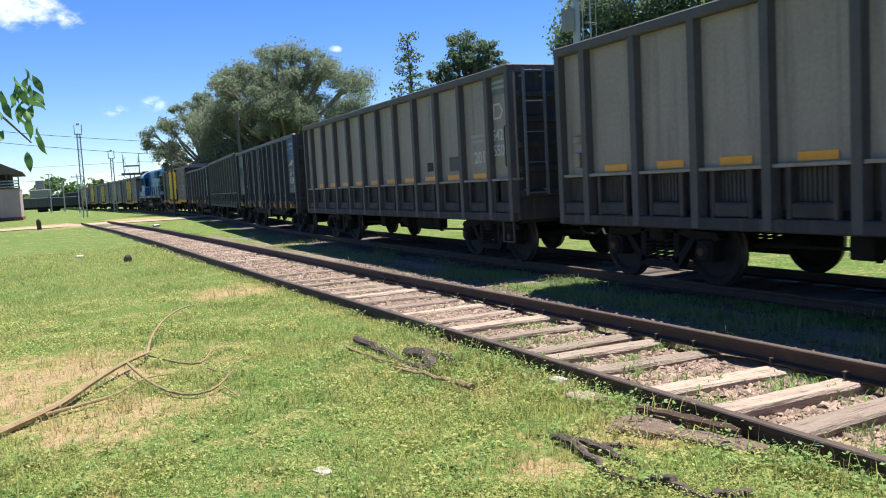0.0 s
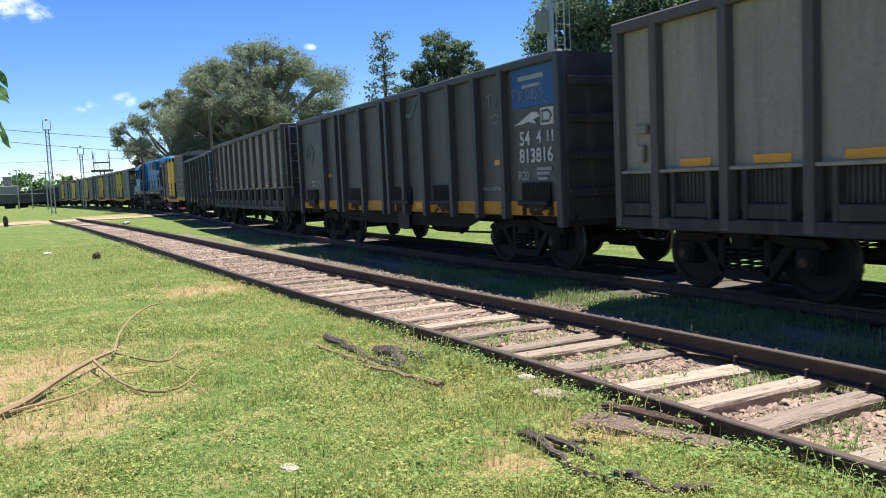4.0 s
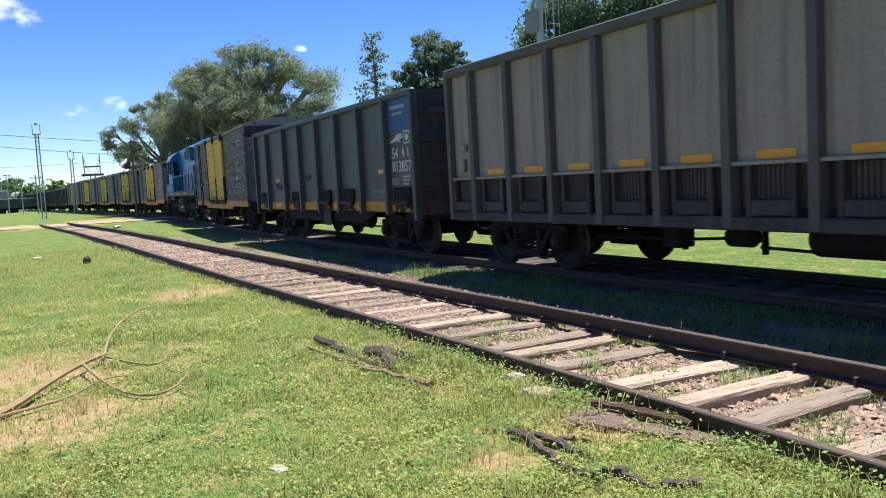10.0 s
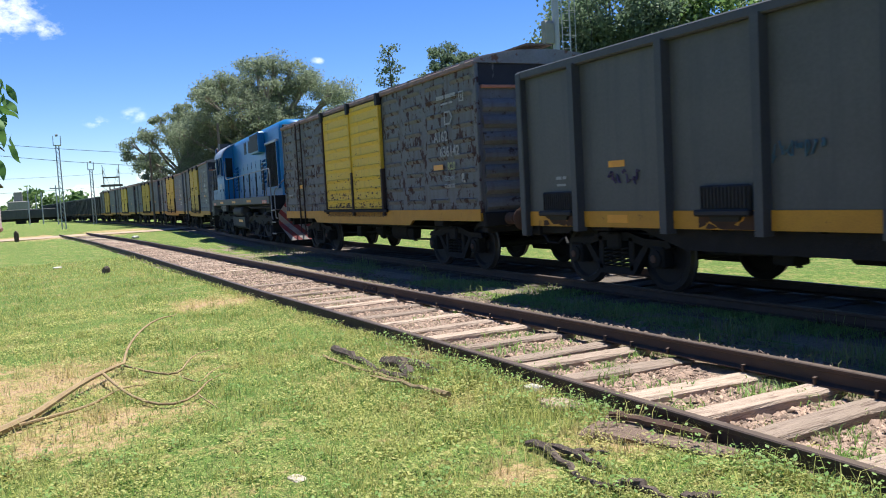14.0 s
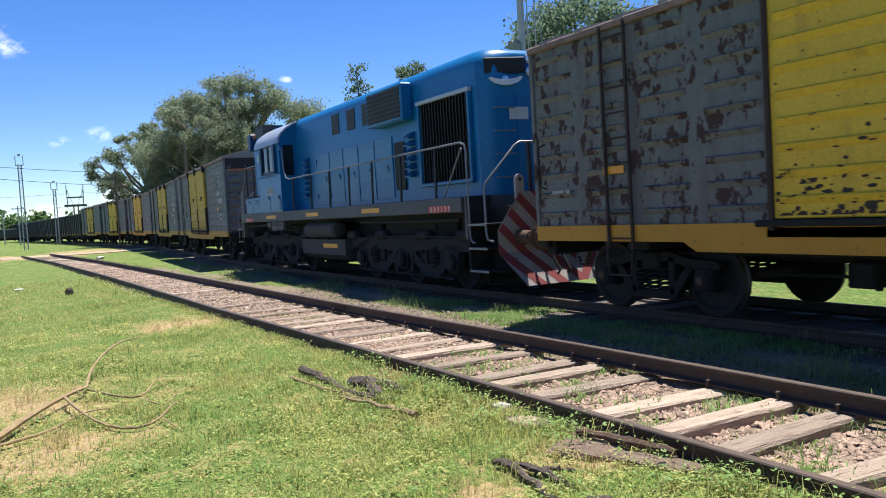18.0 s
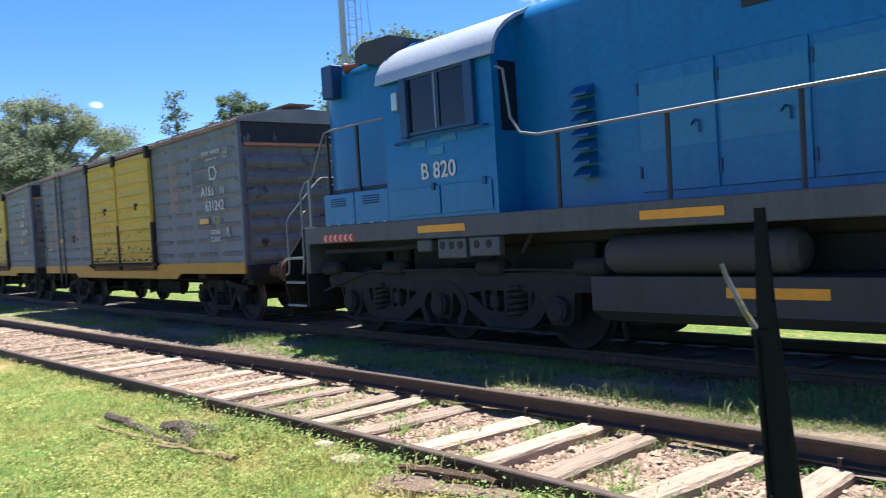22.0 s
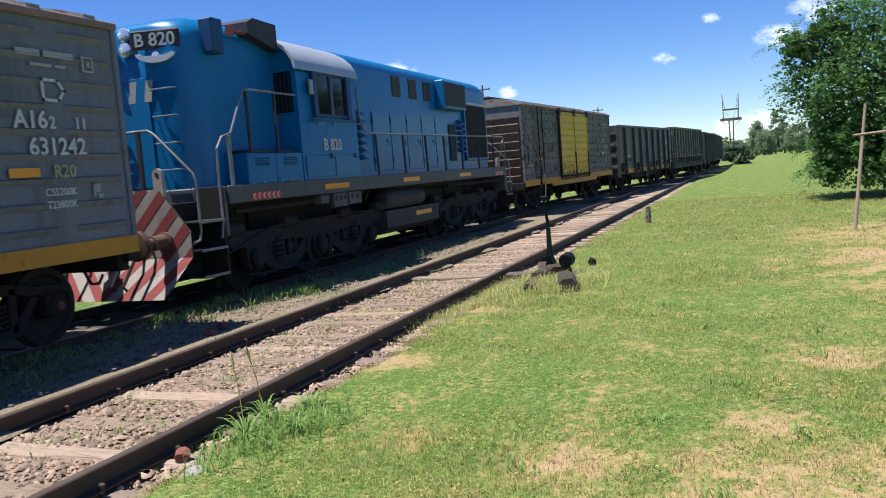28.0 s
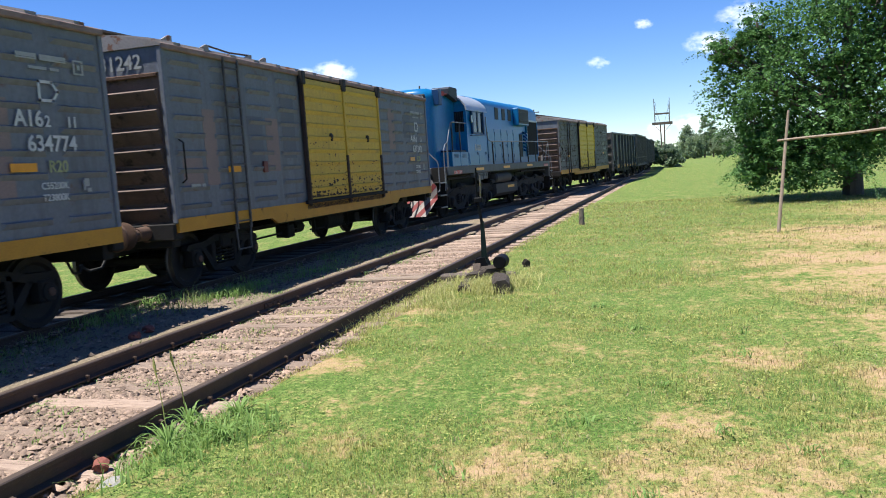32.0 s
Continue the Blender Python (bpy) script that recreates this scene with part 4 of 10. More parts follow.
def add_couplers(wagon, half, buffers=False, mat=RUST):
    for s in (-1, 1):
        turn = 0 if s > 0 else 180
        put("coupler", COUPLER, STEEL, wagon, "knuckle coupler", at=pose(s * half, 0, 0, 0, 0, turn))
        hose = Shape().tube([(s * (half + 0.05), -0.4, 0.9), (s * (half + 0.18), -0.4, 0.75), (s * (half + 0.35), -0.36, 0.52), (s * (half + 0.55), -0.3, 0.5), (s * (half + 0.68), -0.25, 0.6)], 0.022, 6)
        put("brake_hose", hose, BLACK, wagon)
        if buffers:
            for y in (-0.98, 0.98):
                put("buffer", BUFFER, mat, wagon, "rusty round buffer", at=pose(s * half, y, 0.98, 0, 0, turn))


def underframe_mesh(half, z=0.86, deep=True):
    sh = Shape()
    sh.box(-half, half, -0.26, 0.26, z - 0.22, z + 0.1, 0.02)
    for x in (-half + 0.12, half - 0.12):
        sh.box(x - 0.1, x + 0.1, -1.38, 1.38, z - 0.12, z + 0.14, 0.02)
    for x in (-4.3, 4.3):
        sh.box(x - 0.2, x + 0.2, -1.4, 1.4, z - 0.02, z + 0.14, 0.02)
    for x in (-2.2, -0.7, 0.7, 2.2):
        sh.prism([(-1.42, z + 0.1), (1.42, z + 0.1), (1.42, z + 0.02), (0.3, z - 0.14), (-0.3, z - 0.14), (-1.42, z + 0.02)], 0, x - 0.04, x + 0.04)
    return sh.mesh("underframe")


UNDER = {}


def brake_gear_mesh():
    sh = Shape()
    sh.lathe([(-0.52, 0.03), (-0.5, 0.14), (-0.44, 0.2), (0.44, 0.2), (0.5, 0.14), (0.52, 0.03)], (0.9, -0.62, 0.62), 0, 16)
    sh.lathe([(-0.2, 0.03), (-0.19, 0.13), (0.16, 0.13), (0.2, 0.09), (0.34, 0.03)], (-0.7, -0.55, 0.6), 0, 14)
    sh.tube([(-3.3, -0.72, 0.52), (-1.4, -0.74, 0.56), (-0.4, -0.6, 0.6)], 0.022, 6)
    sh.tube([(-0.3, -0.7, 0.5), (1.4, -0.74, 0.46), (3.3, -0.72, 0.5)], 0.022, 6)
    sh.tube([(-4.4, -0.95, 0.78), (4.4, -0.95, 0.78)], 0.018, 6)
    for x in (-1.5, -0.2, 1.7):
        sh.box(x - 0.02, x + 0.02, -0.78, -0.7, 0.42, 0.75)
    sh.box(-1.75, -1.45, -0.9, -0.6, 0.45, 0.72, 0.02)
    sh.box(1.75, 2.05, -0.95, -0.75, 0.5, 0.74, 0.02)
    return sh.mesh("brake_gear")


BRAKEGEAR = brake_gear_mesh()


def running_gear(wagon, half, bogie_at, buffers=False, spin=True, cap=RUST):
    key = round(half, 2)
    if key not in UNDER:
        UNDER[key] = underframe_mesh(half)
    put("underframe", UNDER[key], STEEL, wagon, "black steel underframe")
    put("brake_gear", BRAKEGEAR, STEEL, wagon, "air reservoir, cylinder and brake rods")
    for x in (-bogie_at, bogie_at):
        add_bogie(wagon, x, spin, cap)
    add_couplers(wagon, half, buffers)


def stencil(parent, text, size, x, z, y=-1.506, mat=None, label=""):
    return put("lettering", lettering(text, size), mat or WHITEPAINT, parent, label or ("stencilled white letters " + text), at=(x, y, z))


def arrow_sign(parent, x, z, w, h, y=-1.506, mat=None):
    """A white outlined pointer."""
    sh = Shape()
    t = 0.035
    p = [(x - w / 2, z - h / 2), (x + w * 0.2, z - h / 2), (x + w / 2, z), (x + w * 0.2, z + h / 2), (x - w / 2, z + h / 2)]
    for k in range(5):
        (ax, az), (bx, bz) = p[k], p[(k + 1) % 5]
        d = Vector((bx - ax, 0, bz - az)).normalized() * (t / 2)
        n = Vector((-d.z, 0, d.x))
        sh.prism([(ax - d.x - n.x, az - d.z - n.z), (bx + d.x - n.x, bz + d.z - n.z), (bx + d.x + n.x, bz + d.z + n.z), (ax - d.x + n.x, az - d.z + n.z)], 1, y - 0.002, y + 0.002)
    return put("pointer_mark", sh, mat or WHITEPAINT, parent, "painted white pointer outline")


def bars(parent, rows, y=-1.506, mat=None, name="small_lettering"):
    """Unreadable small writing: rows of x0, x1, z, height."""
    for x0, x1, z, h in rows:
        put(name, Shape().box(x0, x1, y - 0.002, y + 0.002, z, z + h), mat or DIMWHITE, parent, "faded unreadable stencil line")


def smooth_pts(pts, n=13):
    pts = np.array(pts, float)
    u = np.linspace(0, len(pts) - 1, n)
    out = np.stack([np.interp(u, range(len(pts)), pts[:, k]) for k in range(3)], 1)
    for _ in range(2):
        out[1:-1] = (out[:-2] + 2 * out[1:-1] + out[2:]) / 4
    return [tuple(p) for p in out]


def chips(seed, x0, x1, z0, z1, n, size, y, clustered=0.0, flat=0.5):
    """Jagged flakes of missing paint, thicker towards the lower edge where clustered."""
    r = random.Random(seed)
    sh = Shape()
    for _ in range(n):
        cx = r.uniform(x0, x1)
        cz = z0 + (z1 - z0) * r.random() ** (1 + 3 * clustered)
        w = size * r.uniform(0.3, 1.0) ** 1.6
        h = w * flat * r.uniform(0.6, 1.5)
        m = r.randint(6, 9)
        ring_pts = []
        for k in range(m):
            a = 2 * math.pi * k / m
            d = r.uniform(0.45, 1.15)
            ring_pts.append((min(x1, max(x0, cx + w * d * math.cos(a))), y, min(z1, max(z0, cz + h * d * math.sin(a)))))
        sh.add([(cx, y, cz)] + ring_pts, [(0, 1 + k, 1 + (k + 1) % m) for k in range(m)])
    return sh.mesh("flaked_paint", smooth=False)


# ---- grey high-sided hopper gondola ----
def grey_gondola(u0, u1, marks=True):
    half, W = (u1 - u0) / 2, 1.5
    g = thing("gondola_wagon", "faded grey high-sided gondola wagon with orange reflectors and sooty, shade-darkened lower grilles", "railway wagon", "gondola wagons of the train")
    running_gear(g, half, half - 1.75)
    floor_z, ledge, top = 0.80, 1.53, 3.42
    put("floor_plate", Shape().box(-half + 0.02, half - 0.02, -1.42, 1.42, floor_z + 0.16, floor_z + 0.22), STEEL, g)
    panels = 12
    pitch = 1.118
    xs = [-half] + [k * pitch - 0.02 for k in range(-5, 6)] + [half]
    for s in (-1, 1):
        y = s * (W - 0.07)
        put("side_wall", Shape().box(-half, half, y - 0.02, y + 0.02, ledge, top - 0.05), GREY, g, "dusty grey steel side sheet")
        put("lower_wall", Shape().box(-half, half, y - 0.06 * s - 0.02, y - 0.06 * s + 0.02, floor_z, ledge), GREYLOW, g, "sooty lower side sheet darkened for shade")
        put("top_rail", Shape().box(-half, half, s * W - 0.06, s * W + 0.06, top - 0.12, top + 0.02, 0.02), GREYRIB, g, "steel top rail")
        put("ledge", Shape().box(-half, half, min(y - s * 0.1, s * (W + 0.03)), max(y - s * 0.1, s * (W + 0.03)), ledge - 0.045, ledge, 0.008), GREY, g, "narrow ledge above the grilles")
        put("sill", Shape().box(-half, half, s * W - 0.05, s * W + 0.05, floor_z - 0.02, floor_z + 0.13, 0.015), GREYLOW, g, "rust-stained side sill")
        for k, x in enumerate(xs):
            w = 0.085 if 0 < k < panels else 0.075
            cx = min(max(x, -half + w), half - w)
            rib = Shape().prism([(cx - w, s * (W - 0.08)), (cx + w, s * (W - 0.08)), (cx + w * 0.72, s * (W + 0.055)), (cx - w * 0.72, s * (W + 0.055))], 2, floor_z, top - 0.1)
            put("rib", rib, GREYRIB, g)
    slats = Shape()
    w = 0.26
    for j in range(8):
        x = -w + 0.04 + (2 * w - 0.08) * j / 7
        slats.prism([(x - 0.016, 0.0), (x + 0.016, 0.0), (x + 0.010, -0.03), (x - 0.010, -0.03)], 2, floor_z + 0.32, ledge - 0.06)
    slat_mesh = slats.mesh("grille")
    surround = Shape()
    for x in (-w - 0.03, w + 0.03):
        surround.box(x - 0.035, x + 0.035, -0.075, 0.0, floor_z + 0.1, ledge - 0.04, 0.01)
    surround.box(-w, w, -0.07, 0.0, floor_z + 0.14, floor_z + 0.31, 0.015)
    frame_mesh = surround.mesh("grille_frame")
    ref = Shape().box(-0.25, 0.25, -0.006, 0.0, 0, 0.1, 0.002).mesh("reflector")
    # the recess's darkness is a flat black sheet behind the slats
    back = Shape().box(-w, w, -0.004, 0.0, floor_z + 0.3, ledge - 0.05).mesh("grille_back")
    for k in range(panels):
        cx = (xs[k] + xs[k + 1]) / 2
        for s in (-1, 1):
            turn = 0 if s < 0 else 180
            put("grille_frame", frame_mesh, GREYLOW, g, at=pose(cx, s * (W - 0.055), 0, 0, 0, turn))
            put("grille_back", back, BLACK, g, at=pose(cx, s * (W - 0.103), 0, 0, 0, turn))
            put("grille", slat_mesh, GREYRIB, g, at=pose(cx, s * (W - 0.107), 0, 0, 0, turn))
            if 0 < k < panels - 1 or s > 0:
                put("reflector", ref, ORANGE, g, "orange reflector strip", at=pose(cx + 0.04, s * (W - 0.044), ledge + 0.012, 0, 0, turn))
    for s in (-1, 1):
        x = s * (half - 0.03)
        # the end recess's shade is put into the sheet's colour
        put("end_wall", Shape().box(x - 0.02, x + 0.02, -W + 0.06, W - 0.06, floor_z, top - 0.1), GREYLOW, g, "end sheet darkened for the recess's shade")
        put("end_rail", Shape().box(x - 0.05, x + 0.05, -W + 0.05, W - 0.05, top - 0.12, top + 0.015, 0.015), GREYRIB, g)
        for k in range(5):
            z = floor_z + 0.45 + k * 0.42
            put("end_rib", Shape().prism([(x, z - 0.07), (x + s * 0.09, z - 0.04), (x + s * 0.09, z + 0.04), (x, z + 0.07)], 1, -W + 0.1, W - 0.1), GREYLOW, g)
        lad = Shape()
        for y in (-1.32, -0.92):
            lad.box(x + s * 0.15 - 0.02, x + s * 0.15 + 0.02, y - 0.02, y + 0.02, 1.22, 3.36)
            for z in (1.3, 3.24):
                lad.box(x + min(s * 0.15, 0), x + max(s * 0.15, 0), y - 0.015, y + 0.015, z - 0.02, z + 0.02)
        for k in range(5):
            lad.tube([(x + s * 0.15, -1.32, 1.26 + k * 0.515), (x + s * 0.15, -0.92, 1.26 + k * 0.515)], 0.012, 6)
        put("end_ladder", lad, HANDRAIL, g, "bare steel end ladder")
    if marks:
        put("placard", Shape().box(half - 3.68, half - 3.41, -W + 0.035, -W + 0.05, 1.75, 1.93, 0.004), BLACK, g, "small black square placard")
        y = -W + 0.045
        stencil(g, "542", 0.27, half - 0.6, 2.2, y, WHITEPAINT)
        stencil(g, "550", 0.27, half - 0.58, 1.93, y, WHITEPAINT)
        stencil(g, "R20", 0.18, half - 0.64, 1.7, y, FADEDLIME)
        stencil(g, "201", 0.3, half - 1.3, 1.83, y, WHITEPAINT)
        bars(g, [(half - 1.62, half - 1.12, 2.3, 0.05), (half - 1.58, half - 1.12, 2.2, 0.05)], y, DIMWHITE)
        arrow_sign(g, half - 0.55, 2.7, 0.3, 0.24, y, WHITEPAINT)
        put("data_plate", Shape().box(half - 2.62, half - 2.2, -W + 0.042, -W + 0.05, 1.72, 2.0, 0.003), GREYRIB, g, "grey data plate")
        put("corner_grab", Shape().tube([(half - 0.22, -W + 0.03, 1.72), (half - 0.22, -W - 0.03, 1.76), (half - 0.22, -W - 0.03, 2.4), (half - 0.22, -W + 0.03, 2.44)], 0.013, 6), BLACK, g)
        put("stirrup_step", Shape().tube([(half - 0.5, -W + 0.02, 0.82), (half - 0.5, -W + 0.02, 0.42), (half - 0.14, -W + 0.02, 0.42), (half - 0.14, -W + 0.02, 0.82)], 0.02, 6), GREYRIB, g, "steel stirrup step")
        put("green_panel", Shape().box(half - 0.98, half - 0.12, -W + 0.044, -W + 0.05, 2.98, 3.28), GREENPANEL, g, "faded green painted panel")
        bars(g, [(half - 0.9, half - 0.3, 3.17, 0.05), (half - 0.8, half - 0.3, 3.08, 0.05)], y - 0.004, DIMWHITE)
        put("lamp_bracket", Shape().box(-half + 0.38, -half + 0.6, -W - 0.02, -W + 0.05, 1.98, 2.1, 0.02), GREY, g, "grey lamp bracket")
        put("lamp_bracket", Shape().box(-half + 0.42, -half + 0.54, -W - 0.03, -W + 0.05, 1.62, 1.85, 0.02), GREY, g, "grey lamp bracket")
    return g


# ---- dark gondola with a yellow band ----
SCRAWL = [[(-1.32, 2.72), (-1.4, 2.84), (-1.34, 2.9), (-1.25, 2.86)], [(-1.2, 2.68), (-1.18, 2.86), (-1.08, 2.84), (-1.1, 2.76), (-1.19, 2.76), (-1.06, 2.68)], [(-0.98, 2.7), (-1.0, 2.84), (-0.9, 2.86), (-0.88, 2.72), (-0.98, 2.7)],
          [(-0.8, 2.7), (-0.8, 2.86)], [(-0.68, 2.86), (-0.74, 2.8), (-0.66, 2.76), (-0.72, 2.68)], [(-0.5, 2.9), (-0.58, 2.82), (-0.5, 2.78), (-0.58, 2.7), (-0.48, 2.64), (-0.4, 2.6)],
          [(-2.22, 2.86), (-2.02, 2.9)], [(-2.12, 2.88), (-2.1, 2.66)], [(-1.94, 2.84), (-2.0, 2.72), (-1.92, 2.66), (-1.88, 2.8), (-1.94, 2.84)], [(-1.76, 2.88), (-1.84, 2.8), (-1.74, 2.76), (-1.82, 2.68)], [(-1.6, 2.86), (-1.68, 2.76), (-1.62, 2.68), (-1.56, 2.76)],
          [(-2.1, 2.5), (-1.9, 2.56), (-1.7, 2.4)], [(-2.0, 2.42), (-1.8, 2.44), (-1.62, 2.26)]]


def dark_gondola(u0, u1, number, ribs, plain=False, spin=True):
    half, W = (u1 - u0) / 2, 1.5
    g = thing("gondola_wagon", "dark slate gondola wagon with a worn yellow base band", "railway wagon", "gondola wagons of the train")
    running_gear(g, half, half - 1.75, spin=spin)
    base, top = 0.84, 3.33
    put("floor_plate", Shape().box(-half + 0.02, half - 0.02, -1.43, 1.43, 0.98, 1.04), STEEL, g)
    for s in (-1, 1):
        y = s * (W - 0.06)
        put("side_wall", Shape().box(-half, half, y - 0.02, y + 0.02, 0.92, top - 0.05), DARK, g, "dark slate steel side sheet")
        put("yellow_band", Shape().box(-half, half, min(y, s * (W - 0.02)), max(y, s * (W - 0.02)), 0.9, 1.125, 0.004), YELLOWBAND, g, "chipped yellow base band")
        put("top_rail", Shape().box(-half, half, s * W - 0.055, s * W + 0.05, top - 0.13, top, 0.02), DARKRIB, g, "dark top rail")
        for x in ribs:
            if abs(x) > half - 0.05:
                continue
            rib = Shape().prism([(x - 0.075, s * (W - 0.06)), (x + 0.075, s * (W - 0.06)), (x + 0.06, s * (W + 0.09)), (x - 0.06, s * (W + 0.09))], 2, base, top - 0.1)
            put("rib", rib, DARKRIB, g)
        sill = Shape().prism([(-half, 0.93), (half, 0.93), (half, 0.78), (half - 0.9, 0.78), (half - 1.1, 0.88), (half - 2.6, 0.86), (half - 3.4, 0.62), (-half + 3.4, 0.62), (-half + 2.6, 0.86), (-half + 1.1, 0.88), (-half + 0.9, 0.78), (-half, 0.78)], 1, s * 1.3 - 0.02, s * 1.3 + 0.02)
        put("side_sill", sill, STEEL, g, "fish-bellied black side sill")
        for x in (-half + 0.06, half - 0.06):
            put("corner_post", Shape().box(x - 0.07, x + 0.07, s * W - 0.07, s * W + 0.05, base - 0.1, top - 0.02, 0.015), DARKRIB, g)
    for s in (-1, 1):
        x = s * (half - 0.03)
        # dark sheet colour stands in for shade between the wagons
        put("end_wall", Shape().box(x - 0.02, x + 0.02, -W + 0.07, W - 0.07, base, top - 0.03), GREYLOW, g, "end sheet darkened for the recess's shade")
        for k in range(4):
            z = base + 0.4 + k * 0.55
            put("end_rib", Shape().prism([(x, z - 0.08), (x + s * 0.08, z - 0.05), (x + s * 0.08, z + 0.05), (x, z + 0.08)], 1, -W + 0.1, W - 0.1), GREYLOW, g)
    if plain:
        return g
    hatch = Shape().box(-0.38, 0.38, -0.05, 0.0, 1.12, 1.42, 0.02).box(-0.42, 0.42, -0.12, -0.02, 1.06, 1.14, 0.02)
    hatch.prism([(-0.3, 1.14), (0.3, 1.14), (0.2, 1.0), (-0.2, 1.0)], 1, -0.04, -0.005)
    for k in range(13):
        x = -0.33 + k * 0.055
        hatch.box(x - 0.011, x + 0.011, -0.068, -0.045, 1.15, 1.4, 0.003)
    hm = hatch.mesh("drop_hatch")
    for x in (-half + 0.95, -half + 4.25, 0.6, half - 3.9, half - 0.75):
        put("drop_hatch", hm, BLACK, g, "soot-black drop hatch", at=(x, -W + 0.02, 0))
        ob = put("soot_stain", chips(int(half * 1000) + int(x * 10), x - 0.44, x + 0.44, 0.905, 1.12, 34, 0.18, -W + 0.0175, 0.0, 0.6), SOOT, g, "soot and rust under the hatch")
        tagged(ob, kind="stuff")
    bars(g, [(-half + 0.88, -half + 1.02, 1.6, 0.045), (-half + 1.05, -half + 1.14, 1.6, 0.045), (-half + 0.9, -half + 1.13, 1.5, 0.035)], -W + 0.024, DIMWHITE)
    ref = Shape().box(-0.17, 0.17, -0.006, 0, 0, 0.09, 0.002).mesh("reflector")
    for x in (-half + 2.3, half - 1.85):
        put("reflector", ref, ORANGE, g, "orange reflector strip", at=(x, -W + 0.036, 1.72))
    y = -W + 0.032
    put("blue_panel", Shape().box(half - 1.4, half - 0.14, y - 0.004, y + 0.004, 2.58, 3.2), BLUEPANEL, g, "faded blue painted panel")
    y -= 0.008
    stencil(g, "54", 0.31, half - 1.06, 2.0, y)
    stencil(g, "4", 0.27, half - 0.66, 2.02, y)
    stencil(g, "11", 0.24, half - 0.36, 2.03, y)
    stencil(g, number, 0.31, half - 0.76, 1.73, y)
    bars(g, [(half - 1.2, half - 0.5, 3.0, 0.07), (half - 1.1, half - 0.6, 2.88, 0.05), (half - 0.74, half - 0.34, 1.6, 0.045), (half - 0.74, half - 0.4, 1.53, 0.045), (half - 0.72, half - 0.46, 1.45, 0.045)], y)
    stencil(g, "F.Fdo./COMP.BAJO", 0.1, half - 2.1, 1.3, y, DIMWHITE)
    stencil(g, "R20", 0.2, half - 1.12, 1.46, y, DIMWHITE)
    put("pointer_plate", Shape().box(half - 0.6, half - 0.26, y - 0.001, y + 0.003, 2.28, 2.54), WHITEPAINT, g, "white square with a pointer")
    arrow_sign(g, half - 0.43, 2.41, 0.24, 0.16, y - 0.003, DARK)
    swoosh = Shape().prism([(half - 1.36, 2.32), (half - 1.1, 2.40), (half - 0.85, 2.50), (half - 0.68, 2.49), (half - 0.62, 2.42), (half - 0.8, 2.38), (half - 0.7, 2.31), (half - 0.95, 2.36), (half - 1.12, 2.33)], 1, y - 0.002, y + 0.002)
    patch = Shape().box(-0.22, 0.22, -0.006, 0, 0, 0.11, 0.002).mesh("reflector")
    for x in (-half + 2.3, 1.35):
        put("reflector", patch, ORANGE, g, "orange patch on the yellow band", at=(x, -W + 0.019, 0.965))
    put("mud_flap", Shape().box(0.05, 0.62, -W + 0.1, -W + 0.115, 0.52, 0.9, 0.004), GREYLOW, g, "grey sheet flap under the side")
    if number == "813816":
        arc = [(0.55 + 0.95 * f, 3.1 - 0.22 * math.sin(3.0 * f) + 0.16 * max(0.0, f - 0.6) * 4) for f in np.linspace(0, 1, 12)]
        spray = Shape().prism([(float(a), float(b)) for a, b in arc] + [(float(a), float(b) - 0.09) for a, b in arc[::-1]], 1, y - 0.001, y + 0.001)
        put("graffiti", spray, TEALSPRAY, g, "faded teal spray-painted arc")
        put("graffiti", Shape().prism([(0.55, 3.08), (0.63, 3.04), (0.66, 2.78), (0.72, 2.66), (0.63, 2.64), (0.57, 2.8)], 1, y - 0.001, y + 0.001), TEALSPRAY, g, "faded teal spray-painted tail")
        for cx, cz, r in ((-half + 0.8, 2.42, 0.3), (-half + 0.62, 2.45, 0.13), (-half + 0.95, 2.44, 0.12)):
            loop = [(cx + r * math.cos(a), y - 0.001, cz + r * 0.8 * math.sin(a)) for a in np.linspace(0.3, 6.4, 15)]
            put("graffiti", Shape().tube(loop, 0.008, 4), TEALSPRAY, g, "thin green spray-painted loop")
        for pts in ([(0.52, 2.28), (0.6, 2.38), (0.56, 2.26), (0.7, 2.25)], [(0.66, 2.4), (0.74, 2.52), (0.8, 2.42), (0.72, 2.3)], [(0.95, 2.24), (1.08, 2.36), (1.22, 2.44)], [(1.05, 2.32), (1.02, 2.2), (1.0, 2.08)], [(0.72, 2.68), (0.75, 2.58), (0.86, 2.6), (0.9, 2.67)]):
            put("graffiti", Shape().tube([(-half + a, y - 0.001, z) for a, z in pts], 0.008, 4), TEALSPRAY, g, "thin green spray-painted stroke")
        for pts in SCRAWL:
            put("graffiti", Shape().tube([(half + a, y - 0.001, z) for a, z in pts], 0.008, 4), DIMWHITE, g, "thin pale spray-painted scrawl")
    else:
        stencil(g, "C", 0.14, half - 1.36, 2.03, y)
        scrawl = random.Random(5)
        for cx, cz, n, tall, mat in ((-half + 2.15, 1.58, 7, 0.2, PURPLESPRAY), (-half + 4.75, 1.75, 9, 0.26, BLUESPRAY)):
            for k in range(n):
                x = cx + 0.1 * k
                pts = [(x + scrawl.uniform(-0.05, 0.05), y - 0.001, cz + scrawl.uniform(-0.5, 0.5) * tall) for _ in range(5)]
                put("graffiti", Shape().tube(smooth_pts(pts), 0.011, 4), mat, g, "thin spray-painted scrawl")
    put("emblem", swoosh, WHITEPAINT, g, "plain pale swoosh emblem")
    return g


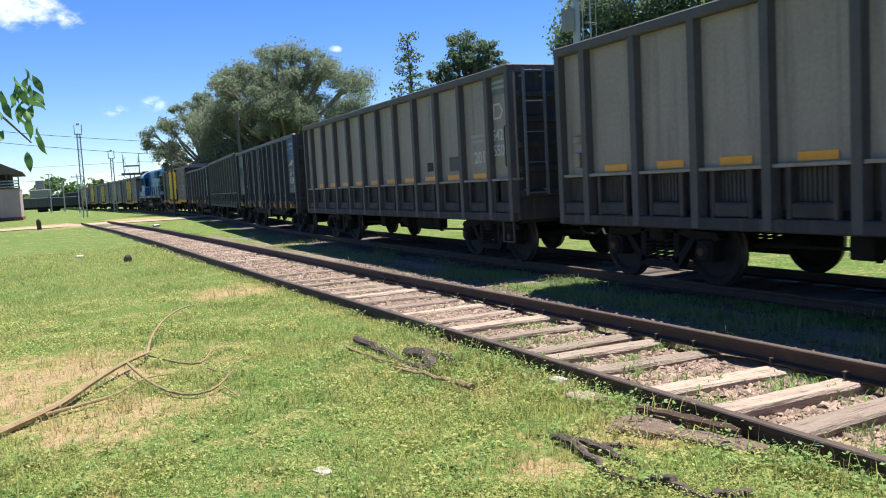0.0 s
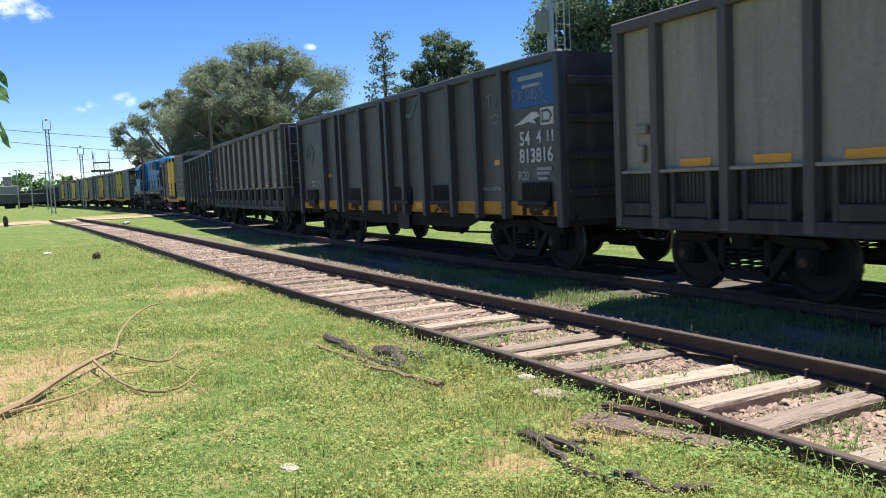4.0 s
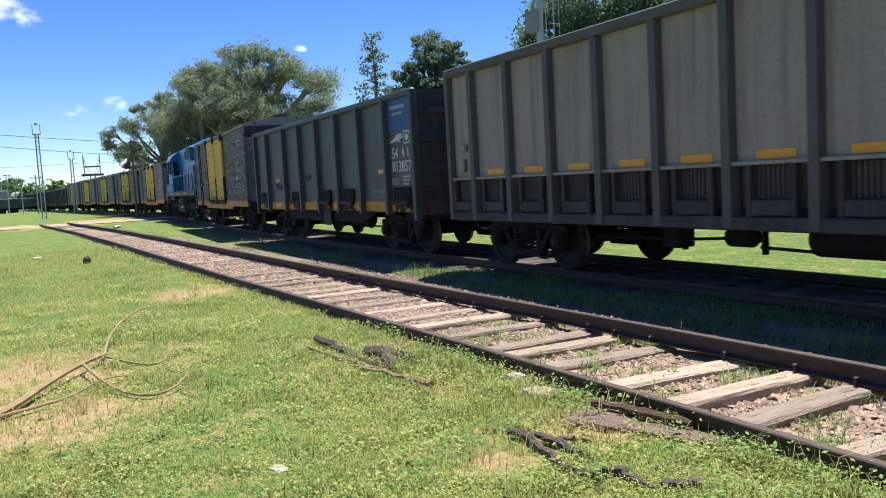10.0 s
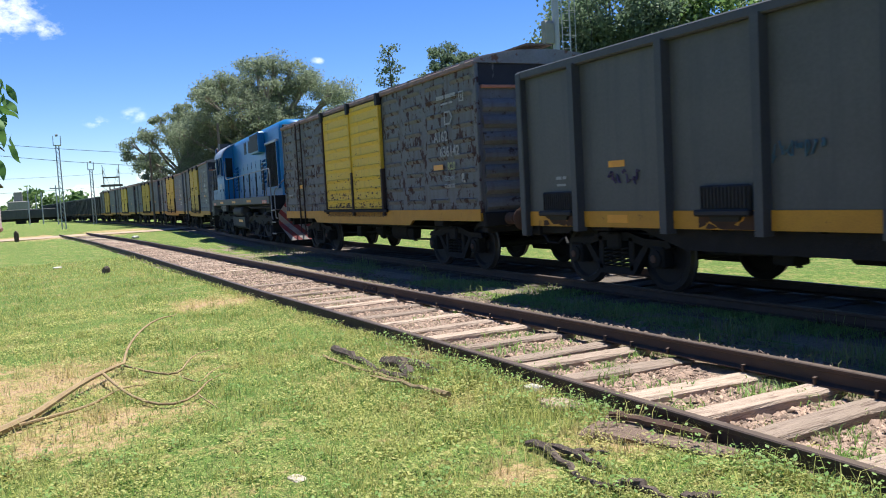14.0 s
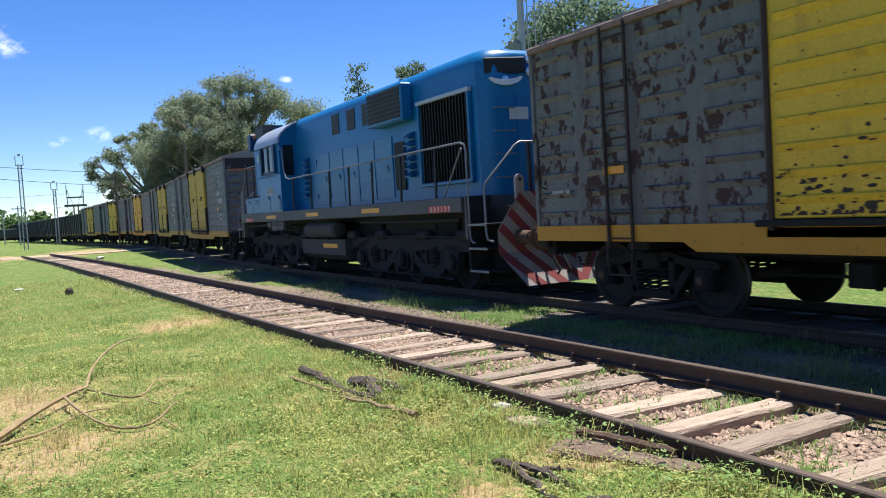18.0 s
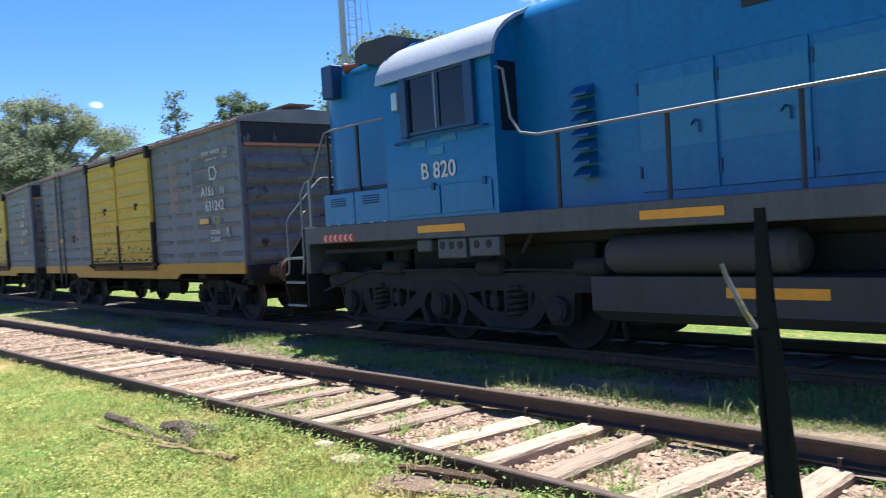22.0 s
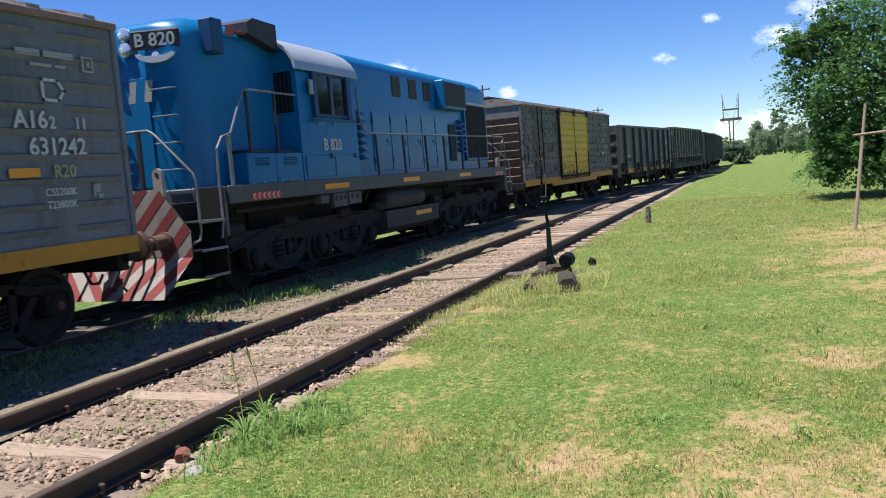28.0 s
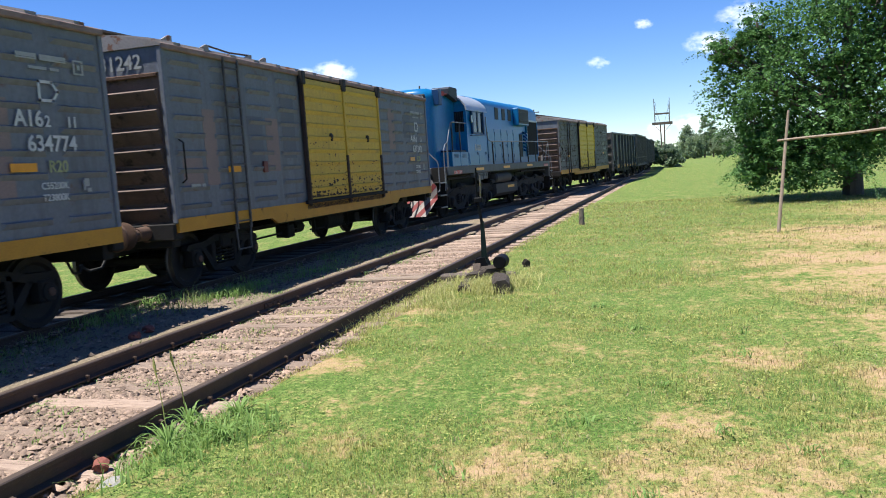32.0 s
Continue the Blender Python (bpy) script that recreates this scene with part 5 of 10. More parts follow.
# ---- box wagons ----
def crate_dash(length, depth=0.042, h=0.085):
    """A pressed horizontal rib with tapered ends, undercut below and sloping gently back above."""
    sh = Shape()
    a, b = length / 2, length / 2 - 0.05
    sh.add([(-a, 0, 0), (a, 0, 0), (b, -depth * 0.8, h * 0.55), (-b, -depth * 0.8, h * 0.55), (-a, 0, h), (a, 0, h), (b, -depth, h * 0.8), (-b, -depth, h * 0.8)],
           [(0, 1, 2, 3), (3, 2, 6, 7), (7, 6, 5, 4), (0, 3, 7, 4), (1, 5, 6, 2), (0, 4, 5, 1)])
    return sh.mesh("pressed_rib")


def box_wagon(u0, u1, number, paint, door, door_at, peeling=False, spin=True, group="box wagons of the train", fine=True):
    half, W = (u1 - u0) / 2, 1.5
    label = "peeling grey box wagon with chipped yellow double doors" if peeling else "blue-grey steel box wagon with faded yellow double doors"
    g = thing("box_wagon", label, "railway wagon", group)
    running_gear(g, half, half - 1.9, buffers=True, spin=spin)
    z0, z1 = 1.15, 3.70
    d0, d1, dm = door_at
    for s in (-1, 1):
        y = s * (W - 0.03)
        for x0, x1 in ((-half, d0 + 0.04), (d1 - 0.04, half)):
            put("side_wall", Shape().box(x0, x1, y - 0.02, y + 0.02, z0, z1), paint, g)
        put("inner_wall", Shape().box(d0, d1, y - s * 0.05 - 0.015, y - s * 0.05 + 0.015, z0, z1), STEEL, g)
        band = [(-half, z0 + 0.02), (half, z0 + 0.02), (half, z0 - 0.19), (half - 2.9, z0 - 0.19), (half - 3.1, z0 - 0.3), (-half + 3.1, z0 - 0.3), (-half + 2.9, z0 - 0.19), (-half, z0 - 0.19)]
        put("yellow_sill", Shape().prism(band, 1, s * W - 0.03, s * W + 0.02), YELLOWBAND, g, "yellow side sill, chipped and oily")
        for x0, x1 in ((d0, dm), (dm, d1)):
            sh = Shape().box(x0 + 0.012, x1 - 0.012, s * (W + 0.035) - 0.022, s * (W + 0.035) + 0.022, z0 + 0.06, z1 - 0.06, 0.012)
            dr = put("door", sh, door, g, "yellow corrugated sliding door")
            w = x1 - x0 - 0.14
            rib = crate_dash(w, 0.036, 0.1)
            for k in range(9):
                put("door_rib", rib, door, dr, smooth=False, at=pose((x0 + x1) / 2, s * (W + 0.056), z0 + 0.2 + k * 0.262, 0, 0, 0 if s < 0 else 180))
            lock = Shape().lathe([(0, 0.07), (0.03, 0.062), (0.05, 0.035)], (0, 0, 0), 1, 10).box(-0.02, 0.02, -0.0, 0.05, -0.1, 0.05, 0.008)
            if not peeling:
                put("latch", lock, BLACK, dr, "black greasy door latch", at=pose(x0 + (x1 - x0) * 0.6, s * (W + 0.06), z0 + 1.35, 0, 0, 0 if s > 0 else 180))
        if s < 0 and fine:
            for x0, x1 in ((d0, dm), (dm, d1)):
                seed = int(number) + int(x0 * 100)
                face = -W - 0.0785
                for n, za, zb, size, grip in ((110, z0 + 0.09, z0 + 0.45, 0.08, 0.6), (60 if x0 == d0 else 22, z0 + 0.4, z0 + 1.35, 0.05, 0.35), (34 if peeling else 16, z0 + 0.3, z1 - 0.2, 0.035, 0.2)):
                    ob = put("flaked_paint", chips(seed + n, x0 + 0.06, x1 - 0.06, za, zb, n, size, -W - 0.062, grip), OLDRUST, g, "dark flakes of missing paint")
                    tagged(ob, kind="stuff")
                for k in range(3):
                    ob = put("flaked_paint", chips(seed + 7 * k, x0 + 0.08, x1 - 0.08, z0 + 0.2 + 0.262 * k, z0 + 0.3 + 0.262 * k, 16 - 3 * k, 0.07, face - 0.0135, 0.2, 0.25), OLDRUST, g, "scraped paint along a rib")
                    tagged(ob, kind="stuff")
        for x, mat in ((d0, OLDRUST), (dm, door), (d1, door)):
            put("door_post", Shape().box(x - 0.032, x + 0.032, s * (W + 0.05) - 0.045, s * (W + 0.05) + 0.045, z0 + (0.95 if mat is door else -0.06), z1 + 0.03, 0.012), mat, g, "door post")
            if mat is door:
                put("door_post", Shape().box(x - 0.05, x + 0.04, s * (W + 0.05) - 0.045, s * (W + 0.05) + 0.048, z0 - 0.1, z0 + 0.95, 0.012), OLDRUST, g, "rusty lower door post")
        put("door_track", Shape().box(d0 - 0.2, d1 + 0.2, s * (W + 0.07) - 0.03, s * (W + 0.07) + 0.03, z0 - 0.02, z0 + 0.05, 0.01), STEEL, g, "bottom door track")
        # dark band between the doors' bottom edge and the yellow sill
        put("sill_strip", Shape().box(d0 - 0.1, d1 + 0.1, s * (W + 0.026) - 0.004, s * (W + 0.026) + 0.004, z0 - 0.13, z0 - 0.03), OLDRUST, g, "dark strip under the doors")
        put("roof_angle", Shape().box(-half - 0.02, half + 0.02, s * W - 0.05, s * W + 0.045, z1 - 0.03, z1 + 0.06, 0.015), ROOFEDGE, g, "rust-stained roof-edge angle")
        runs = [(-half, d0), (d1, half)]
        for x0, x1 in runs:
            cols = 4
            w = (x1 - x0) / cols
            dash = crate_dash(w * 0.76)
            for c in range(cols):
                for k in range(9):
                    put("pressed_rib", dash, paint, g, smooth=False, at=pose(x0 + (c + 0.5) * w, s * (W - 0.01), z0 + 0.14 + k * 0.272, 0, 0, 0 if s < 0 else 180))
    for x in (-half + 0.02, half - 0.02):
        for y in (-W + 0.02, W - 0.02):
            put("corner_post", Shape().box(x - 0.04, x + 0.04, y - 0.04, y + 0.04, z0 - 0.05, z1 + 0.02, 0.012), paint, g)
    for s in (-1, 1):
        x = s * (half - 0.04)
        put("end_wall", Shape().box(x - 0.02, x + 0.02, -W + 0.05, W - 0.05, z0 - 0.05, z1 + 0.02), ENDGREY if s > 0 else RUSTYEND, g, "weathered corrugated end")
        for k in range(7):
            z = z0 + 0.1 + k * 0.29
            if s > 0:
                section = [(x, z - 0.13), (x + 0.04, z - 0.1), (x + 0.075, z - 0.045), (x + 0.075, z + 0.02), (x + 0.05, z + 0.09), (x, z + 0.14)]
            else:
                section = [(x, z - 0.15), (x - 0.05, z - 0.06), (x - 0.115, z + 0.06), (x - 0.12, z + 0.085), (x - 0.09, z + 0.1), (x, z + 0.125)]
            rib = Shape().prism(section, 1, -W + 0.12, W - 0.12)
            put("end_rib", rib, ENDGREY if s > 0 else RUSTYEND, g, "rusty horizontal corrugation", smooth=False)
        gable = Shape().prism([(-W, z1 - 0.36), (W, z1 - 0.36), (W, z1 + 0.03), (0.0, z1 + 0.26), (-W, z1 + 0.03)], 0, x + s * 0.02 - 0.012, x + s * 0.02 + 0.012)
        put("gable_plate", gable, GABLEBLACK if s > 0 else BOXGREY, g, "dark flaking gable plate")
        put("gable_strip", Shape().box(x + s * 0.05 - 0.02, x + s * 0.05 + 0.03, -W + 0.1, W - 0.1, z1 - 0.42, z1 - 0.36, 0.01), SALMON if s > 0 else RUST, g, "orange rust strip")
        put("end_beam", Shape().box(x - 0.1, x + 0.12, -W + 0.02, W - 0.02, z0 - 0.3, z0 - 0.04, 0.02), STEEL, g, "buffer beam")
    roof = Shape()
    n = 8
    prof = []
    for k in range(n + 1):
        y = -W - 0.03 + (2 * W + 0.06) * k / n
        prof.append((y, z1 + 0.05 + 0.24 * (1 - (y / (W + 0.03)) ** 2)))
    roof.prism(prof + [(W + 0.03, z1 + 0.02), (-W - 0.03, z1 + 0.02)], 0, -half - 0.03, half + 0.03)
    put("roof", roof, ROOF, g, "rusty galvanised roof")
    for k in range(16):
        x = -half + 0.4 + k * (2 * half - 0.8) / 15
        seam = Shape().prism([(y, z + 0.0) for y, z in prof] + [(y, z + 0.05) for y, z in prof[::-1]], 0, x - 0.09, x + 0.09)
        put("roof_seam", seam, ROOF, g)
    lx = -half + 1.62
    if not peeling and fine:
        tone = random.Random(int(number))
        for x in (-half + 0.3, -half + 0.95, -half + 2.35, -half + 3.0, -half + 3.65, half - 3.3, half - 2.1):
            w, h = tone.uniform(0.35, 0.55), tone.uniform(0.45, 1.3)
            z = tone.uniform(z0 + 0.15, z1 - 0.3 - h)
            put("primer_patch", Shape().box(x, x + w, -W + 0.006, -W + 0.0125, z, z + h, 0.001), PRIMER if tone.random() < 0.65 else PRIMERDARK, g, "brownish repainted patch")
    if not peeling:
        for x, h in ((lx - 0.95, 0.1), (lx + 0.1, 0.09), (lx + 1.55, 0.08), (lx + 2.1, 0.09)):
            fin = Shape().prism([(x - 0.26, z1 + 0.15), (x + 0.16, z1 + 0.15), (x + 0.16, z1 + 0.2 + h), (x + 0.08, z1 + 0.2 + h)], 1, -W + 0.34, -W + 0.37)
            put("roof_fin", fin, ROOF, g, "bent roof bracket")
        put("roof_rail", Shape().tube([(lx + 0.2, -W + 0.355, z1 + 0.28), (lx + 1.0, -W + 0.4, z1 + 0.25), (lx + 1.7, -W + 0.355, z1 + 0.27)], 0.016, 6), OLDRUST, g, "bent roof rail")
        put("placard", Shape().box(lx + 1.13, lx + 1.27, -W - 0.04, -W + 0.0, 1.8, 2.0, 0.006), HORNRED, g, "small dull red box plate")
    for x in (d0, dm, d1):
        put("post_clamp", Shape().box(x - 0.075, x + 0.075, -W - 0.13, -W - 0.02, z1 - 0.2, z1 + 0.07, 0.015), BLACK, g, "black post clamp")
    walkb = Shape()
    for y in (-0.2, 0.0, 0.2):
        walkb.box(-half + 0.2, half - 0.2, y - 0.08, y + 0.08, z1 + 0.40, z1 + 0.43)
    for k in range(7):
        x = -half + 0.6 + k * (2 * half - 1.2) / 6
        walkb.box(x - 0.03, x + 0.03, -0.25, 0.25, z1 + 0.28, z1 + 0.40)
    put("running_board", walkb, TIMBER, g, "roof running board")
    lx = -half + 1.62
    lad = Shape()
    for x in (lx, lx + 0.45):
        lad.box(x - 0.018, x + 0.018, -W - 0.07, -W - 0.035, z0 - 0.28, z1 + 0.02)
    for k in range(9):
        lad.tube([(lx, -W - 0.055, z0 - 0.15 + k * 0.32), (lx + 0.45, -W - 0.055, z0 - 0.15 + k * 0.32)], 0.013, 6)
    lad.tube([(lx - 0.05, -W - 0.05, z0 - 0.2), (lx - 0.02, -W - 0.05, z0 - 0.62), (lx + 0.4, -W - 0.05, z0 - 0.62), (lx + 0.44, -W - 0.05, z0 - 0.2)], 0.018, 6)
    put("side_ladder", lad, LADDERGREY if not peeling else OLDRUST, g, "dark steel side ladder")
    grab = Shape().tube([(-half + 0.25, -W, 1.7), (-half + 0.22, -W - 0.09, 1.75), (-half + 0.22, -W - 0.09, 2.3), (-half + 0.25, -W, 2.35)], 0.014, 6)
    put("grab_iron", grab, STEEL, g)
    ref = Shape().box(-0.2, 0.2, -0.006, 0, 0, 0.1, 0.002).mesh("reflector")
    put("reflector", ref, ORANGE, g, "orange reflector strip", at=(half - 1.58, -W - 0.026, 1.93))
    put("reflector", ref, ORANGE, g, "orange reflector strip", at=(-half + 1.74, -W - 0.026, 1.83))
    if fine:
        y = -W - 0.028
        m = DIMWHITE if peeling else WHITEPAINT
        stencil(g, "A16" if not peeling else "A162", 0.27, half - 1.42, 2.46, y, m)
        if not peeling:
            stencil(g, "2", 0.19, half - 1.13, 2.46, y, m)
            stencil(g, "11", 0.19, half - 0.72, 2.46, y, m)
        stencil(g, number, 0.27, half - 1.08, 2.17, y, m)
        stencil(g, "R20", 0.2, half - 1.03, 1.92, y, FADEDLIME)
        stencil(g, "C55200K", 0.115, half - 1.12, 1.72, y, m)
        stencil(g, "T23800K", 0.115, half - 1.12, 1.58, y, m)
        arrow_sign(g, half - 1.06, 2.88, 0.3, 0.22, y, m)
        bars(g, [(half - 1.52, half - 1.2, 3.24, 0.07), (half - 1.15, half - 0.72, 3.24, 0.07), (half - 1.34, half - 1.05, 3.13, 0.035), (half - 1.0, half - 0.85, 3.13, 0.035), (half - 0.64, half - 0.6, 1.68, 0.13), (half - 0.61, half - 0.53, 1.73, 0.1), (half - 0.57, half - 0.5, 1.66, 0.05), (half - 0.6, half - 0.42, 3.28, 0.02), (half - 0.6, half - 0.42, 3.12, 0.02), (half - 0.6, half - 0.57, 3.14, 0.14), (half - 0.45, half - 0.42, 3.14, 0.14), (half - 0.53, half - 0.48, 3.18, 0.06), (-half + 0.42, -half + 0.68, 1.62, 0.05), (-half + 0.72, -half + 0.82, 1.62, 0.05)], y, DIMWHITE)
        if not peeling and number == NUMBERS[0]:
            red = Shape()
            for k in range(6):
                x = half - 1.78 + k * 0.075
                red.tube([(x, -W - 0.024, 0.99 + 0.03 * (k % 2)), (x + 0.03, -W - 0.024, 1.09 - 0.02 * (k % 3)), (x + 0.06, -W - 0.024, 1.0 + 0.03 * ((k + 1) % 3))], 0.008, 4)
            put("scrawl", red, RED, g, "small red scrawl on the yellow sill")
        if not peeling:
            gm = lettering(number, 0.3)
            put("lettering", gm, DIMWHITE, g, "faded white number on the gable plate", at=pose(-half - 0.012, -0.72, z1 - 0.28, 0, 0, -90))
    return g


# ---- the locomotive ----
def hood_section(w, z0, z1, r=0.34, n=6):
    pts = [(-w, z0), (w, z0)]
    for k in range(n + 1):
        a = math.pi / 2 * k / n
        pts.append((w - r + r * math.cos(a), z1 - r * 0.8 + r * 0.8 * math.sin(a)))
    for k in range(n + 1):
        a = math.pi / 2 + math.pi / 2 * k / n
        pts.append((-w + r + r * math.cos(a), z1 - r * 0.8 + r * 0.8 * math.sin(a)))
    return pts


def loft(sections):
    """Sections of (x, polygon of y, z), all with the same count."""
    sh = Shape()
    n = len(sections[0][1])
    vs = [(x, y, z) for x, poly in sections for y, z in poly]
    fs = [tuple(range(n)), tuple(range((len(sections) - 1) * n, len(sections) * n))[::-1]]
    for i in range(len(sections) - 1):
        for k in range(n):
            m = (k + 1) % n
            fs.append((i * n + k, i * n + m, (i + 1) * n + m, (i + 1) * n + k))
    return sh.add(vs, fs)


def truck_frame_mesh():
    """Three-axle cast truck frame with arched side openings."""
    sh = Shape()
    for s in (-1, 1):
        y0, y1 = s * 1.18 - 0.07, s * 1.18 + 0.07
        sh.prism([(-2.78, 0.86), (-2.6, 0.97), (-1.2, 0.95), (-0.6, 1.0), (0.6, 1.0), (1.2, 0.95), (2.6, 0.97), (2.78, 0.86), (2.7, 0.72), (0.9, 0.73), (0.5, 0.68), (-0.5, 0.68), (-0.9, 0.73), (-2.7, 0.72)], 1, y0, y1)
        for o in (-1, 1):
            def at(d):
                return o * (2.1 - d)
            # lower member: round the outer axle, flat under the spring, then slanting up to the middle axle
            turn = [math.pi / 2 + math.pi / 2 * q / 6 for q in range(7)]
            outer = [(at(0.62 + 0.42 * math.cos(q)), 0.68 - 0.42 * math.sin(q)) for q in turn[::-1]]
            inner = [(at(0.62 + 0.22 * math.cos(q)), 0.68 - 0.22 * math.sin(q)) for q in turn]
            low = [(at(0.2), 0.84)] + outer + [(at(1.22), 0.25), (at(1.74), 0.55), (at(1.74), 0.78), (at(1.2), 0.46), (at(0.66), 0.46)] + inner[1:] + [(at(0.42), 0.84)]
            sh.prism(low, 1, y0 + 0.01, y1 - 0.01)
            sh.box(min(at(0.46), at(0.54)), max(at(0.46), at(0.54)), y0 + 0.02, y1 - 0.02, 0.4, 0.8, 0.012)
            sh.box(min(at(0.88), at(0.96)), max(at(0.88), at(0.96)), y0 + 0.03, y1 - 0.03, 0.38, 0.8, 0.012)
            coil(sh, at(0.71), s * 1.2, 0.4, 0.78, 0.115, 0.034, 5, 8)
            sh.box(min(at(1.02), at(1.18)), max(at(1.02), at(1.18)), s * 1.2 - 0.06, s * 1.2 + 0.06, 0.5, 0.68, 0.02)
            sh.box(min(at(1.06), at(1.14)), max(at(1.06), at(1.14)), s * 1.2 - 0.03, s * 1.2 + 0.03, 0.36, 0.8)
            sh.prism([(at(1.26), 0.46), (at(1.3), 0.8), (at(1.36), 0.8), (at(1.34), 0.5)], 1, y0 + 0.03, y1 - 0.03)
            # hollow arch of the middle pedestal
            arch = [math.pi * q / 10 for q in range(6)]
            sh.prism([(o * 0.5 * math.cos(q), 0.5 + 0.36 * math.sin(q)) for q in arch] + [(o * 0.38 * math.cos(q), 0.5 + 0.26 * math.sin(q)) for q in arch[::-1]], 1, y0 - 0.01, y1 + 0.01)
            sh.prism([(o * 0.38, 0.5), (o * 0.5, 0.5), (o * 0.36, 0.22), (o * 0.26, 0.24)], 1, y0, y1)
        for x in (-2.1, 0.0, 2.1):
            sh.prism([(x - 0.24, 0.84), (x + 0.24, 0.84), (x + 0.2, 0.42), (x + 0.13, 0.33), (x - 0.13, 0.33), (x - 0.2, 0.42)], 1, s * 1.18 - 0.07, s * 1.18 + 0.07)
            sh.lathe([(s * 1.28, 0.16), (s * 1.33, 0.16), (s * 1.345, 0.12), (s * 1.36, 0.12), (s * 1.365, 0.03)], (x, 0, 0.52), 1, 16)
            for k in range(4):
                t = math.pi / 4 + k * math.pi / 2
                sh.lathe([(s * 1.33, 0.022), (s * 1.355, 0.018)], (x + 0.13 * math.cos(t), 0, 0.52 + 0.13 * math.sin(t)), 1, 6)
        for x in (-2.62, -1.0, 1.0, 2.62):
            sh.lathe([(-0.24, 0.04), (-0.22, 0.11), (0.2, 0.11), (0.24, 0.05)], (x, s * 1.22, 1.02), 0, 12)
        sh.tube([(-2.9, s * 1.27, 0.66), (-1.6, s * 1.28, 0.98), (0.4, s * 1.28, 1.0), (2.7, s * 1.27, 0.98)], 0.02, 6)
        sh.tube([(-2.4, s * 1.3, 0.3), (-2.0, s * 1.3, 0.26), (2.2, s * 1.3, 0.24)], 0.018, 6)
        for x in (-2.75, 2.72):
            sh.tube([(x, s * 1.05, 0.85), (x + 0.05, s * 0.95, 0.4), (x + 0.05, s * 0.9, 0.16)], 0.035, 6)
    sh.box(-2.7, 2.7, -0.5, 0.5, 0.7, 0.92, 0.03)
    sh.box(-1.0, 1.0, -1.1, 1.1, 0.62, 0.86, 0.03)
    return sh.mesh("truck_frame")


def cut(poly, way, level, keep):
    """The part of a polygon where y + way * z is above (keep 1) or below (keep -1) a level."""
    out = []
    for k in range(len(poly)):
        a, b = poly[k], poly[(k + 1) % len(poly)]
        da, db = keep * (a[0] + way * a[1] - level), keep * (b[0] + way * b[1] - level)
        if da >= 0:
            out.append(a)
        if da * db < 0:
            f = da / (da - db)
            out.append((a[0] + (b[0] - a[0]) * f, a[1] + (b[1] - a[1]) * f))
    return out


LOCOWHEEL = WHEELSET.copy()
LOCOWHEEL.materials.clear()
LOCOWHEEL.materials.append(STEEL)


